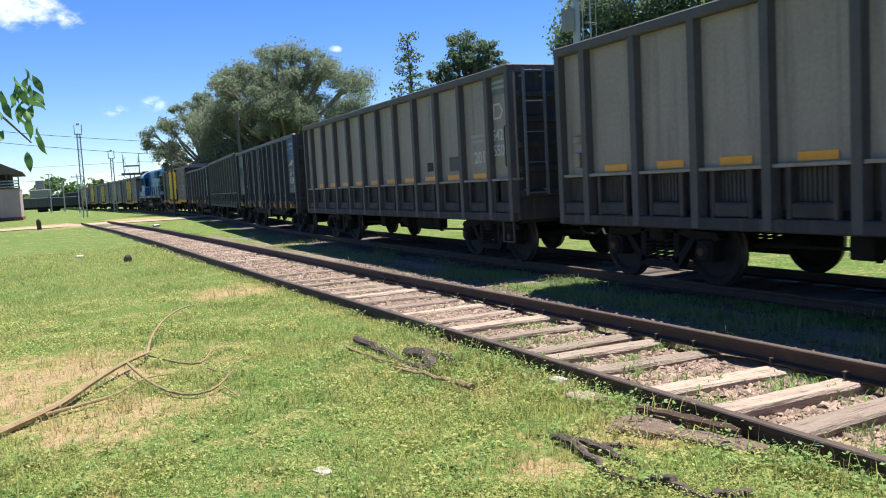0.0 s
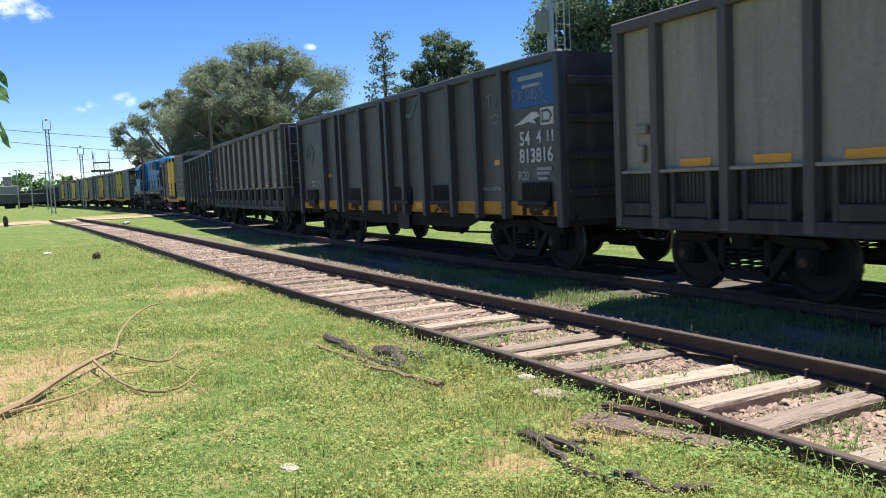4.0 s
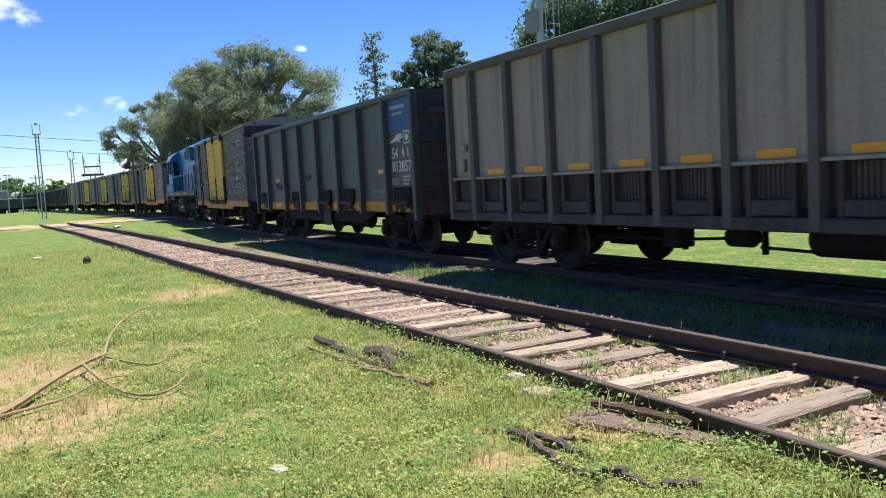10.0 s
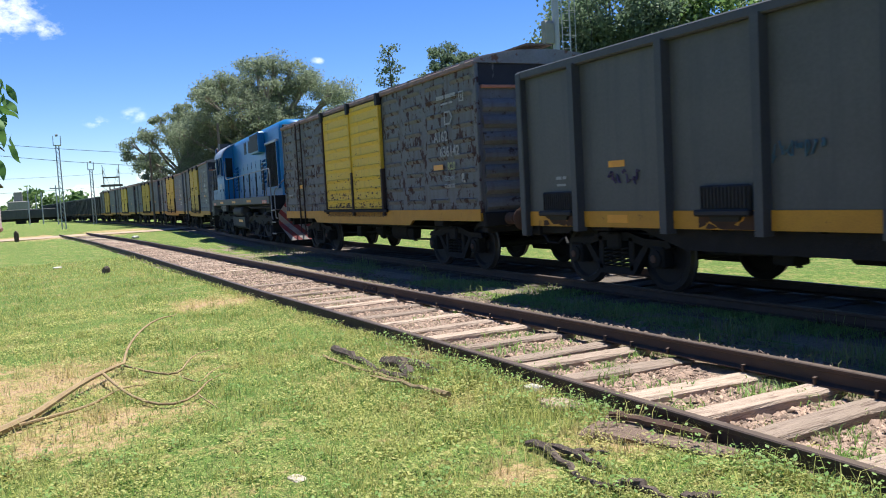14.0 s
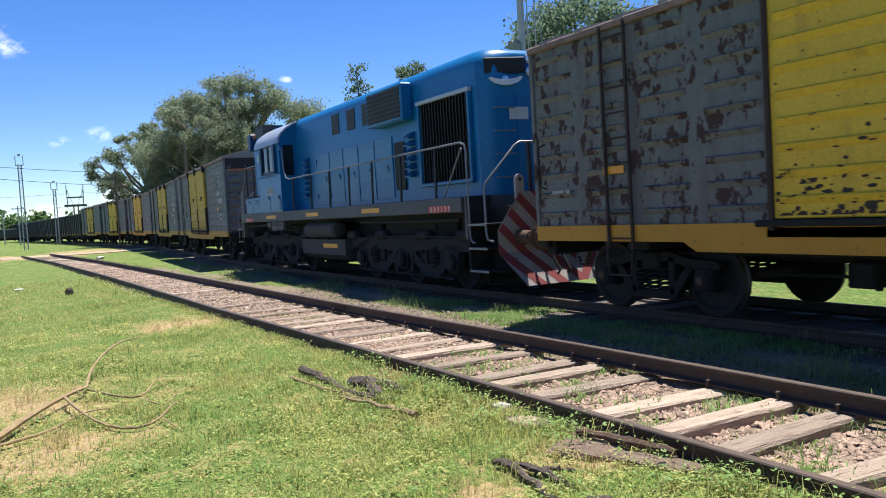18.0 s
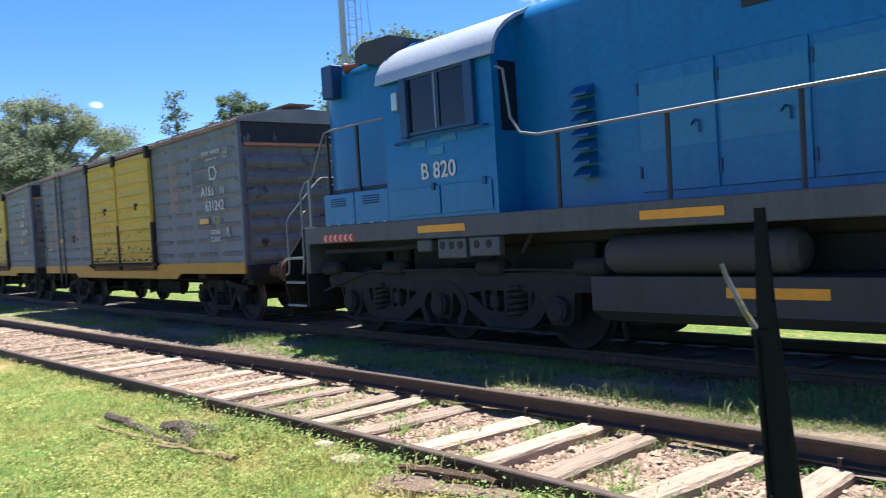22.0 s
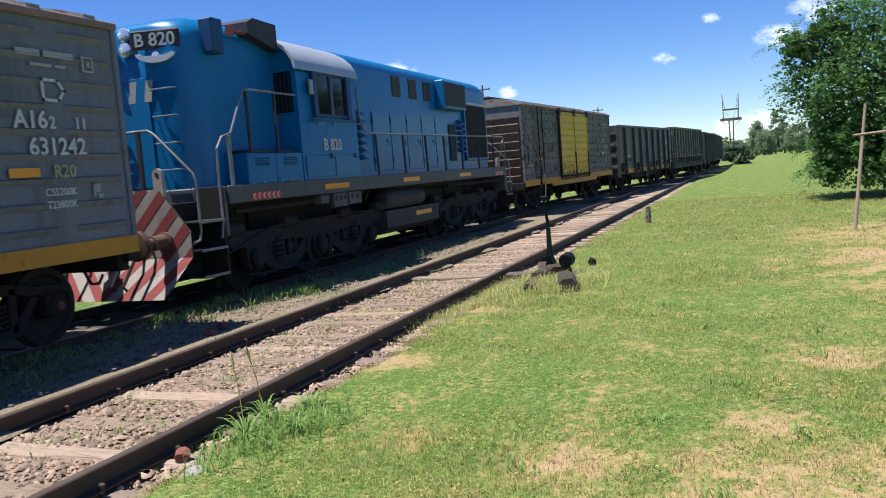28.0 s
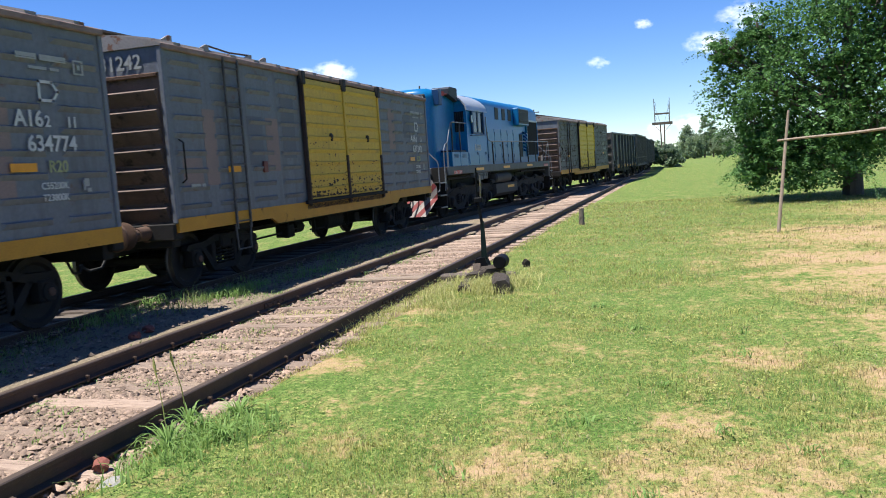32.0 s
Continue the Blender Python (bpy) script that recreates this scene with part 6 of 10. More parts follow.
def locomotive():
    g = thing("locomotive", "blue diesel locomotive with a grey frame and red-striped ploughs", "locomotive")
    Z = RAIL_Z
    deck = 1.70
    S = 7.28
    # frame
    for s in (-1, 1):
        put("side_sill", Shape().box(-S, S, s * 1.485 - 0.03, s * 1.485 + 0.03, 1.43, deck, 0.012), FRAMEGREY, g, "grey steel side sill")
    put("deck", Shape().box(-S, S, -1.47, 1.47, deck - 0.06, deck - 0.012), STEEL, g, "steel walkway deck")
    for y in (-0.42, 0.42):
        put("centre_sill", Shape().box(-7.3, 7.3, y - 0.09, y + 0.09, 1.06, deck - 0.06), STEEL, g, "black centre sill")
    put("centre_frame", Shape().box(-S, S, -0.75, 0.75, 1.28, 1.6, 0.03), BLACK, g, "black centre frame")
    # added blocks that shut out the light seen through below the frame
    for x0, x1 in ((-S, -6.3), (-6.12, -5.7), (-5.6, -4.75), (-4.55, -2.1), (-1.9, 2.0), (2.2, 4.5), (4.7, 5.6), (5.75, S)):
        put("cable_duct", Shape().box(x0, x1, -0.66, 0.66, 0.9, 1.3, 0.03), BLACK, g, "black filler blocks added under the frame")
    for s in (-1, 1):
        put("drain_pipe", Shape().tube([(-6.95, s * 1.33, 1.3), (-5.2, s * 1.34, 1.31), (-4.55, s * 1.34, 1.34)], 0.04, 8), TRUCK, g, "dusty pipe below the sill")
        put("drain_pipe", Shape().tube([(2.4, s * 1.33, 1.32), (4.2, s * 1.34, 1.3), (6.9, s * 1.33, 1.3)], 0.04, 8), TRUCK, g, "dusty pipe below the sill")
    for cx in (-4.3, 4.3):
        put("bolster", Shape().box(cx - 0.5, cx + 0.5, -0.7, 0.7, 0.86, 1.3, 0.05), BLACK, g, "black truck bolster")
    # hoods
    zt = 4.31
    sec = hood_section(1.0, deck, zt, 0.42)
    nose = [(0.0, 1.06, 0.0, 0.42), (0.26, 1.05, 0.015, 0.42), (0.46, 0.99, 0.05, 0.42), (0.58, 0.89, 0.09, 0.42), (0.66, 0.75, 0.14, 0.4), (0.69, 0.6, 0.18, 0.36)]
    put("long_hood", loft([(-2.9, sec), (6.66, sec)] + [(6.68 + d, hood_section(w - 0.06 if d == 0 else min(w, 1.0), deck, zt - dz, r)) for d, w, dz, r in nose]), BLUE, g, "blue engine hood")
    put("short_hood", loft([(-6.68 - d, hood_section(w, deck, zt - dz, r)) for d, w, dz, r in nose[::-1]] + [(-5.0, hood_section(1.06, deck, zt, 0.42))]), BLUE, g, "blue short hood")
    # cab
    side = [(-1.5, deck), (1.5, deck), (1.5, 3.62)]
    arc = [(1.5 * math.cos(a), 3.62 + 0.70 * math.sin(a)) for a in np.linspace(0, math.pi, 13)[1:-1]]
    cabpoly = side + [(float(a), float(b)) for a, b in arc] + [(-1.5, 3.62)]
    put("cab", Shape().prism([(p[0] * 0.995, min(p[1], 4.3)) for p in cabpoly], 0, -5.04, -2.86), BLUE, g, "blue driver's cab")
    outer = [(1.56 * math.cos(a), 3.60 + 0.76 * math.sin(a)) for a in np.linspace(0, math.pi, 17)]
    inner = [(1.51 * math.cos(a), 3.60 + 0.71 * math.sin(a)) for a in np.linspace(math.pi, 0, 17)]
    put("cab_roof", Shape().prism([(float(a), float(b)) for a, b in outer + inner], 0, -5.12, -2.78), SILVER, g, "silver curved cab roof")
    for s in (-1, 1):
        yy = s * 1.5
        win = put("cab_window", Shape().box(-4.45, -3.28, min(yy, yy + s * 0.012), max(yy, yy + s * 0.012), 2.86, 3.58), GLASS, g, "dark sliding cab window")
        fr = Shape()
        for x in (-4.47, -3.9, -3.84, -3.27):
            fr.box(x - 0.025, x + 0.025, min(yy, yy + s * 0.035), max(yy, yy + s * 0.035), 2.84, 3.6, 0.005)
        for z in (2.84, 3.59):
            fr.box(-4.49, -3.25, min(yy, yy + s * 0.035), max(yy, yy + s * 0.035), z - 0.025, z + 0.025, 0.005)
        put("window_frame", fr, BLUEDARK, win)
        put("window_bar", Shape().box(-3.885, -3.855, min(yy, yy + s * 0.045), max(yy, yy + s * 0.045), 2.86, 3.58), HANDRAIL, win, "bright window stile")
        for x0, x1 in ((-4.58, -4.44), (-3.3, -3.14)):
            put("wind_wing", Shape().box(x0, x1, min(yy, yy + s * 0.07), max(yy, yy + s * 0.07), 2.8, 3.6, 0.01), BLUEDARK, g, "dark blue side wind deflector")
        arm = put("armrest_bar", Shape().tube([(-4.75, yy, 2.74), (-4.72, yy + s * 0.07, 2.74), (-2.98, yy + s * 0.07, 2.78), (-2.96, yy, 2.78)], 0.015, 6), BLUEDARK, g)
        mir = put("mirror", Shape().box(-4.75, -4.6, min(yy + s * 0.05, yy + s * 0.08), max(yy + s * 0.05, yy + s * 0.08), 3.18, 3.45, 0.012), HANDRAIL, g, "rectangular rear-view mirror")
        put("mirror_glass", Shape().box(-4.73, -4.62, yy + s * 0.081 - 0.002, yy + s * 0.081 + 0.002, 3.2, 3.43), MIRROR, mir)
        gutter = Shape().tube([(-5.0, yy + s * 0.03, 3.6), (-2.9, yy + s * 0.03, 3.62)], 0.018, 6)
        put("gutter", gutter, BLUEDARK, g)
        for x0, x1 in ((-4.95, -3.92), (-3.88, -2.95)):
            d = put("locker_door", Shape().box(x0, x1, min(yy, yy + s * 0.012), max(yy, yy + s * 0.012), deck + 0.05, deck + 0.42, 0.004), BLUE, g, "low locker door")
            put("latch", Shape().box(x1 - 0.14, x1 - 0.08, yy + s * 0.02 - 0.015, yy + s * 0.02 + 0.015, deck + 0.36, deck + 0.46, 0.006), BLUEDARK, d)
        # battery lockers beside the short hood
        lo, hi = (min(s * 1.0, s * 1.49), max(s * 1.0, s * 1.49))
        for x0, x1 in ((-6.7, -5.9), (-5.88, -5.05)):
            bx = put("battery_box", Shape().box(x0, x1, lo, hi, deck - 0.01, deck + 0.48, 0.015), BLUE, g, "blue louvred battery locker")
            lv = Shape()
            for k in range(4):
                z = deck + 0.3 + k * 0.035
                lv.prism([(s * 1.487, z), (s * 1.505, z - 0.012), (s * 1.487, z - 0.02)], 0, (x0 + x1) / 2 - 0.2, (x0 + x1) / 2 + 0.2)
            put("louvre", lv, BLUEDARK, bx)
            for k in range(3):
                cx = x0 + 0.1 + k * (x1 - x0 - 0.2) / 2
                put("hold_down_clip", Shape().box(cx - 0.04, cx + 0.04, s * 1.497 - 0.008, s * 1.497 + 0.008, deck - 0.012, deck + 0.022, 0.004), CLIPWHITE, bx, "chipped white clip")
        put("toe_plate", Shape().box(-6.6, -5.03, min(s * 1.02, s * 1.42), max(s * 1.02, s * 1.42), deck + 0.48, deck + 0.54, 0.01), DARKPOST, g)
    # cab end window slots and number
    stencil(g, "B 820", 0.30, -3.93, 2.22, -1.506, WHITEPAINT, "white number B 820")
    for x, z, w, h in ((-4.3, 2.65, 0.28, 0.09), (-3.7, 2.67, 0.3, 0.1), (-3.95, 2.52, 0.3, 0.1)):
        put("paint_patch", Shape().box(x - w / 2, x + w / 2, -1.5035, -1.5, z, z + h), BLUEPATCH, g, "touched-up paint patch")
    # hood details
    pd = 0.95
    for s in (-1, 1):
        y = s * 1.0
        for k in range(9):
            x0 = -1.14 + k * pd
            if x0 + pd > 3.7:
                break
            dr = put("hood_door", Shape().box(x0 + 0.02, x0 + pd - 0.02, min(y, y + s * 0.022), max(y, y + s * 0.022), deck + 0.1, 3.11, 0.006), BLUE, g, "blue hood access door")
            # paler blue panel over part of each door
            put("paint_patch", Shape().box(x0 + 0.03, x0 + pd - 0.03, min(y + s * 0.022, y + s * 0.026), max(y + s * 0.022, y + s * 0.026), 2.25, 2.95) if k % 3 != 2 else Shape().box(x0 + 0.03, x0 + pd - 0.03, min(y + s * 0.022, y + s * 0.026), max(y + s * 0.022, y + s * 0.026), 2.6, 3.0), BLUEPATCH, dr, "paler blue patch on the door")
            for z in (1.95, 2.85):
                put("hinge", Shape().box(x0 + 0.0, x0 + 0.03, y + s * 0.03 - 0.012, y + s * 0.03 + 0.012, z, z + 0.13, 0.004), BLUEDARK, dr)
            put("door_handle", Shape().tube([(x0 + pd - 0.3, y + s * 0.03, 2.45), (x0 + pd - 0.25, y + s * 0.05, 2.5), (x0 + pd - 0.2, y + s * 0.05, 2.48), (x0 + pd - 0.2, y + s * 0.05, 2.36)], 0.01, 5), BLUEDARK, dr)
        for x in (0.35, 1.36, 2.3):
            put("hood_vent", Shape().box(x - 0.24, x + 0.24, min(y, y + s * 0.015), max(y, y + s * 0.015), 3.5, 3.96, 0.004), GRILLE, g, "dark square hood vent")
            fr = Shape().box(x - 0.26, x + 0.26, min(y, y + s * 0.02), max(y, y + s * 0.02), 3.96, 3.99, 0.004)
            put("vent_lip", fr, BLUEDARK, g)
        # blower box
        blo = put("blower_box", Shape().box(2.9, 4.66, min(y, y + s * 0.26), max(y, y + s * 0.26), 3.33, 4.08, 0.03), BLUE, g, "projecting air intake box")
        lv = Shape()
        for k in range(7):
            z = 3.45 + k * 0.09
            lv.prism([(y + s * 0.245, z), (y + s * 0.285, z - 0.03), (y + s * 0.285, z - 0.045), (y + s * 0.245, z - 0.02)], 0, 2.98, 4.58)
        put("louvre", lv, GRILLE, blo)
        put("louvre_back", Shape().box(2.96, 4.6, y + s * 0.262 - 0.003, y + s * 0.262 + 0.003, 3.4, 4.02), GRILLE, blo)
        # radiator
        rd = put("radiator_frame", Shape().box(4.95, 6.98, min(y, y + s * 0.08), max(y, y + s * 0.08), 1.95, 2.02, 0.01).box(4.95, 5.02, min(y, y + s * 0.08), max(y, y + s * 0.08), 1.95, 3.62, 0.01).box(6.91, 6.98, min(y, y + s * 0.08), max(y, y + s * 0.08), 1.95, 3.62, 0.01), BLUE, g, "radiator opening frame")
        put("radiator_lintel", Shape().box(4.93, 7.0, min(y, y + s * 0.09), max(y, y + s * 0.09), 3.55, 3.63, 0.01), SILVER, rd, "worn silver lintel")
        put("radiator_back", Shape().box(5.02, 6.91, min(y, y + s * 0.006), max(y, y + s * 0.006), 2.02, 3.55), BLACK, rd)
        sl = Shape()
        for k in range(16):
            x = 5.09 + k * 0.116
            sl.prism([(x - 0.03, y + s * 0.01), (x + 0.012, y + s * 0.01), (x + 0.045, y + s * 0.065), (x + 0.03, y + s * 0.07)], 2, 2.03, 3.54)
        put("radiator_shutters", sl, GRILLE, rd, "black vertical shutters")
        put("dark_door", Shape().box(3.72, 4.2, min(y + s * 0.022, y + s * 0.034), max(y + s * 0.022, y + s * 0.034), 1.95, 2.95, 0.004), BLACK, g, "open black door")
        for cx, z0, k0 in ((-1.85, 2.05, 7), (4.55, 2.2, 6)):
            st = Shape()
            for k in range(k0):
                z = z0 + k * 0.155
                st.prism([(y, z), (y + s * 0.16, z - 0.02), (y + s * 0.16, z + 0.01), (y + s * 0.0, z + 0.12)], 0, cx - 0.13, cx + 0.13)
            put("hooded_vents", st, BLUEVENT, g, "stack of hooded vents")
        # long handrail
        yr = s * 1.46
        hr = Shape().tube([(-2.78, s * 1.5, 3.45), (-2.7, yr, 3.4), (-2.62, yr, 2.82), (-2.48, yr, 2.62), (-2.2, yr, 2.56), (7.26, yr, 2.62), (7.4, yr, 2.58), (7.45, yr, 2.48), (7.45, yr, 1.5), (7.46, yr, 1.0), (7.5, yr, 0.93), (7.6, yr, 0.9)], 0.019, 8)
        rail = put("handrail", hr, HANDRAIL, g, "grey pipe handrail")
        for x in (-1.93, -0.5, 0.85, 2.1, 3.42, 4.83, 6.3):
            put("handrail_post", Shape().tube([(x, yr, 1.62), (x, yr - s * 0.02, 2.58)], 0.026, 6), DARKPOST, rail)
        put("handrail_brace", Shape().tube([(6.6, yr, deck), (7.3, yr, 2.52)], 0.016, 6), HANDRAIL, rail)
        # front handrails
        fr = put("handrail", Shape().tube([(-7.5, yr, 0.95), (-7.44, yr, 1.2), (-7.44, yr, 1.9), (-7.42, yr, 2.25), (-7.28, yr, 2.42), (-7.04, yr, 2.48), (-6.72, yr, 3.0), (-6.62, yr, 3.14), (-6.4, yr, 3.16), (-5.08, yr, 3.16)], 0.019, 8), HANDRAIL, g, "grey pipe handrail at the cab")
        put("handrail_post", Shape().box(-7.16, -7.09, yr - 0.035, yr + 0.005, deck - 0.05, 2.44, 0.008), HANDRAIL, fr, "grey flat post")
        for x in (-6.55, -5.75):
            put("handrail_post", Shape().box(x - 0.025, x + 0.025, yr - 0.02, yr + 0.02, deck + 0.4, 3.14, 0.004), DARKPOST, fr)
        # yellow and chevron markers
        for x in (-3.93, -0.36, 3.38):
            put("reflector", Shape().box(x - 0.47, x + 0.47, s * 1.522 - 0.004, s * 1.522 + 0.004, 1.51, 1.605, 0.002), ORANGE, g, "orange reflective strip")
        for x, d in ((-6.32, -1), (6.5, 1)):
            bd = put("chevron_plate", Shape().box(x - 0.41, x + 0.41, s * 1.522 - 0.003, s * 1.522 + 0.003, 1.45, 1.56), RED, g, "red plate with white chevrons")
            for k in range(6):
                cx = x - 0.34 + k * 0.136
                ch = Shape().prism([(cx, 1.455), (cx + 0.035, 1.455), (cx + 0.035 + d * 0.045, 1.505), (cx + 0.035, 1.555), (cx, 1.555), (cx + d * 0.045, 1.505)], 1, s * 1.527 - 0.001, s * 1.527 + 0.001)
                put("chevron", ch, WHITEPAINT, bd)
        # tanks and boxes
        put("air_tank", Shape().lathe([(-1.1, 0.03), (-1.08, 0.16), (-1.0, 0.22), (0.98, 0.22), (1.06, 0.16), (1.08, 0.03)], (-0.35, s * 1.2, 1.15), 0, 20), TANK, g, "grimy cylindrical air tank")
        bx = put("equipment_box", Shape().box(-4.05, -3.5, s * 1.44 - 0.05, s * 1.44 + 0.05, 1.16, 1.42, 0.012).box(-3.44, -2.9, s * 1.44 - 0.05, s * 1.44 + 0.05, 1.18, 1.42, 0.012), FRAMEGREY, g, "perforated steel equipment plates")
        for x in (-3.95, -3.77, -3.6, -3.3, -3.08):
            put("plate_hole", Shape().lathe([(0.0, 0.055), (0.004, 0.055)], (x, s * 1.492, 1.33), 1, 12), BLACK, bx)
        put("step_bracket", Shape().box(-4.5, -4.2, s * 1.4 - 0.08, s * 1.4 + 0.08, 1.25, 1.42, 0.02), FRAMEGREY, g)
        put("piston_rod", Shape().tube([(-2.6, s * 1.4, 1.2), (-2.4, s * 1.42, 1.45)], 0.03, 6), STEEL, g)
    # fuel tank
    ft = put("fuel_tank", Shape().prism([(-1.4, 0.92), (1.4, 0.92), (1.4, 0.55), (1.2, 0.42), (-1.2, 0.42), (-1.4, 0.55)], 0, -1.6, 1.5), TANK, g, "black fuel tank under the frame")
    for s in (-1, 1):
        put("tank_reflector", Shape().box(0.02, 1.0, s * 1.405 - 0.004, s * 1.405 + 0.004, 0.72, 0.82), ORANGE, ft, "orange reflective strip")
    # trucks
    tf = truck_frame_mesh()
    for cx in (-4.3, 4.3):
        t = put("truck", tf, TRUCK, g, "black three-axle truck", at=(cx, 0, 0))
        for dx in (-2.1, 0.0, 2.1):
            put("traction_motor", Shape().box(dx + 0.1, dx + 0.85, -0.66, 0.66, 0.2, 0.78, 0.1), BLACK, t, "black traction motor", smooth=False)
            w = put("wheelset", LOCOWHEEL, STEEL, t, "pair of driving wheels", at=pose(dx, 0, 0.52))
            w.scale = (1.12, 1.0, 1.12)
            SPIN.append((w, dx, 0.52))
    # roof details
    put("roof_hatch", Shape().box(4.5, 6.0, -0.45, 0.45, zt - 0.04, zt + 0.07, 0.02), BLUEDARK, g)
    put("exhaust", Shape().box(0.6, 1.2, -0.25, 0.25, zt - 0.04, zt + 0.12, 0.03), BLACK, g, "sooty exhaust stack")
    # marker box, horn and headlamp gear at the short-hood end
    mk = put("spark_box", Shape().prism([(-5.98, 4.12), (-5.12, 3.92), (-5.12, 4.36), (-5.8, 4.38), (-5.98, 4.3)], 1, -1.24, -0.6), DARKPOST, g, "soot-black roof box")
    put("horn", Shape().lathe([(-0.4, 0.085), (-0.37, 0.065), (-0.22, 0.035), (0.0, 0.028)], (-5.95, -1.15, 4.12), 0, 14), HORNRED, g, "dull red air horn")
    put("side_box", Shape().box(-6.95, -6.65, -1.24, -1.0, 3.72, 4.24, 0.02), BLUEDARK, g, "blue marker box")
    gr = Shape()
    for k in range(5):
        y = -1.36 + k * 0.08
        gr.tube([(-5.06, y, 2.9), (-5.06, y, 3.55)], 0.01, 5)
    put("cab_end_grille", gr, BLACK, g, "barred cab end window")
    put("cab_end_glass", Shape().box(-5.05, -5.042, -1.4, -1.02, 2.88, 3.58), GLASS, g)
    put("cab_rear_window", Shape().box(-2.862, -2.85, -1.38, -1.08, 2.7, 3.55, 0.004), GLASS, g, "arched rear cab window")
    # ends
    for s in (-1, 1):
        xe = s * 7.38
        face = xe - s * 0.02
        for side in (-1, 1):
            place = pose(s * 7.33, side * 0.52, 0, 0, 0, s * side * 17)
            nb = put("number_board", Shape().box(min(0, s * 0.07), max(0, s * 0.07), -0.37, 0.37, 3.8, 4.08, 0.02), BLACK, g, "black angled number board", at=place)
            if s < 0:
                put("number", lettering("B 820", 0.27), WHITEPAINT, nb, "white number B 820", at=pose(-0.073, 0, 3.845, 0, 0, -90))
            cres = Shape()
            pts = [(0.3 * math.cos(a), 3.74 - 0.15 * math.sin(a)) for a in np.linspace(0.1, math.pi - 0.1, 11)]
            pts += [(0.25 * math.cos(a), 3.74 - 0.05 * math.sin(a)) for a in np.linspace(math.pi - 0.1, 0.1, 11)]
            cres.prism([(float(a), float(b)) for a, b in pts], 0, min(0.0, s * 0.12), max(0.0, s * 0.12))
            put("visor", cres, VISOR, g, "bright curved lamp visor", at=place)
            put("class_lamp", Shape().lathe([(0, 0.06), (0.05 * s, 0.06), (0.06 * s, 0.03)], (s * 0.02, 0, 3.7), 0, 12), LENS, g, at=place)
        for z in (3.84, 4.06):
            put("headlamp", Shape().lathe([(0, 0.1), (0.06 * s, 0.11), (0.07 * s, 0.09), (0.075 * s, 0.02)], (xe - s * 0.02, 0, z), 0, 16), LENS, g, "round headlamp")
        for z in (2.0, 2.4, 2.8, 3.2):
            for y in (-0.62, 0.62):
                put("grab_iron", Shape().tube([(xe, y - 0.2, z), (xe + s * 0.09, y - 0.2, z), (xe + s * 0.09, y + 0.2, z), (xe, y + 0.2, z)], 0.012, 6), HANDRAIL, g)
        put("end_door", Shape().box(min(xe, xe + s * 0.012), max(xe, xe + s * 0.012), -0.32, 0.32, deck + 0.05, 3.4, 0.004), BLUE, g, "blue end door")
        if s < 0:
            mark = Shape()
            for k in range(3):
                y = 0.36 - 0.3 * k
                mark.prism([(y, 3.04), (y - 0.13, 3.04), (y - 0.19, 3.36), (y - 0.06, 3.36)], 0, xe - 0.014, xe - 0.008)
            put("end_emblem", mark, DIMWHITE, g, "three plain pale slanted blocks")
            brake = Shape()
            brake.add(*ring((xe - 0.09, 0.5, 2.58), 0.32, 0.018))
            for k in range(4):
                a = k * math.pi / 4
                brake.tube([(xe - 0.09, 0.5 - 0.31 * math.cos(a), 2.58 - 0.31 * math.sin(a)), (xe - 0.09, 0.5 + 0.31 * math.cos(a), 2.58 + 0.31 * math.sin(a))], 0.012, 5)
            put("hand_brake_wheel", brake, HANDRAIL, g, "spoked hand-brake wheel")
        else:
            put("notice", Shape().box(xe + 0.012, xe + 0.018, -0.5, -0.1, 3.0, 3.22), WHITEPAINT, g, "small white notice plate")
        put("end_beam", Shape().box(min(s * S, s * (S + 0.12)), max(s * S, s * (S + 0.12)), -1.46, 1.46, 0.95, deck, 0.02), FRAMEGREY, g, "grey end beam")
        # steps
        for y in (-1, 1):
            st = put("step_well", Shape().box(min(s * 7.36, s * 7.42), max(s * 7.36, s * 7.42), min(y * 0.98, y * 1.46), max(y * 0.98, y * 1.46), 0.4, deck, 0.01).box(min(s * 7.4, s * 8.04), max(s * 7.4, s * 8.04), min(y * 0.97, y * 1.0), max(y * 0.97, y * 1.0), 0.38, deck - 0.2, 0.01), STEEL, g, "dark grey step well")
            for k, z in enumerate((0.42, 0.8, 1.2)):
                put("step", Shape().box(min(s * 7.42, s * 8.02), max(s * 7.42, s * 8.02), min(y * 1.0, y * 1.47), max(y * 1.0, y * 1.47), z, z + 0.03, 0.006), STEEL, st, "steel step")
                put("step_nosing", Shape().box(min(s * 7.42, s * 8.02), max(s * 7.42, s * 8.02), min(y * 1.472, y * 1.484), max(y * 1.472, y * 1.484), z - 0.01, z + 0.03, 0.003), HANDRAIL, st, "worn bright step edge")
            put("end_rail", Shape().tube([(s * 8.12, y * 1.42, 0.93), (s * 7.99, y * 1.44, 0.96), (s * 7.95, y * 1.44, 1.1), (s * 7.95, y * 1.44, 1.8), (s * 7.95, y * 1.4, 1.9), (s * 7.95, y * 0.8, 2.5), (s * 7.95, y * 0.7, 2.56), (s * 7.95, y * 0.005, 2.56)], 0.019, 8), HANDRAIL, g, "grey end handrail")
            put("end_post", Shape().box(s * 7.95 - 0.025, s * 7.95 + 0.025, y * 0.52 - 0.035, y * 0.52 + 0.035, 1.5, 2.57, 0.004), DARKPOST, g)
        # plough with chevron stripes
        tip = 8.22 + s * 0.06
        plate = Shape()
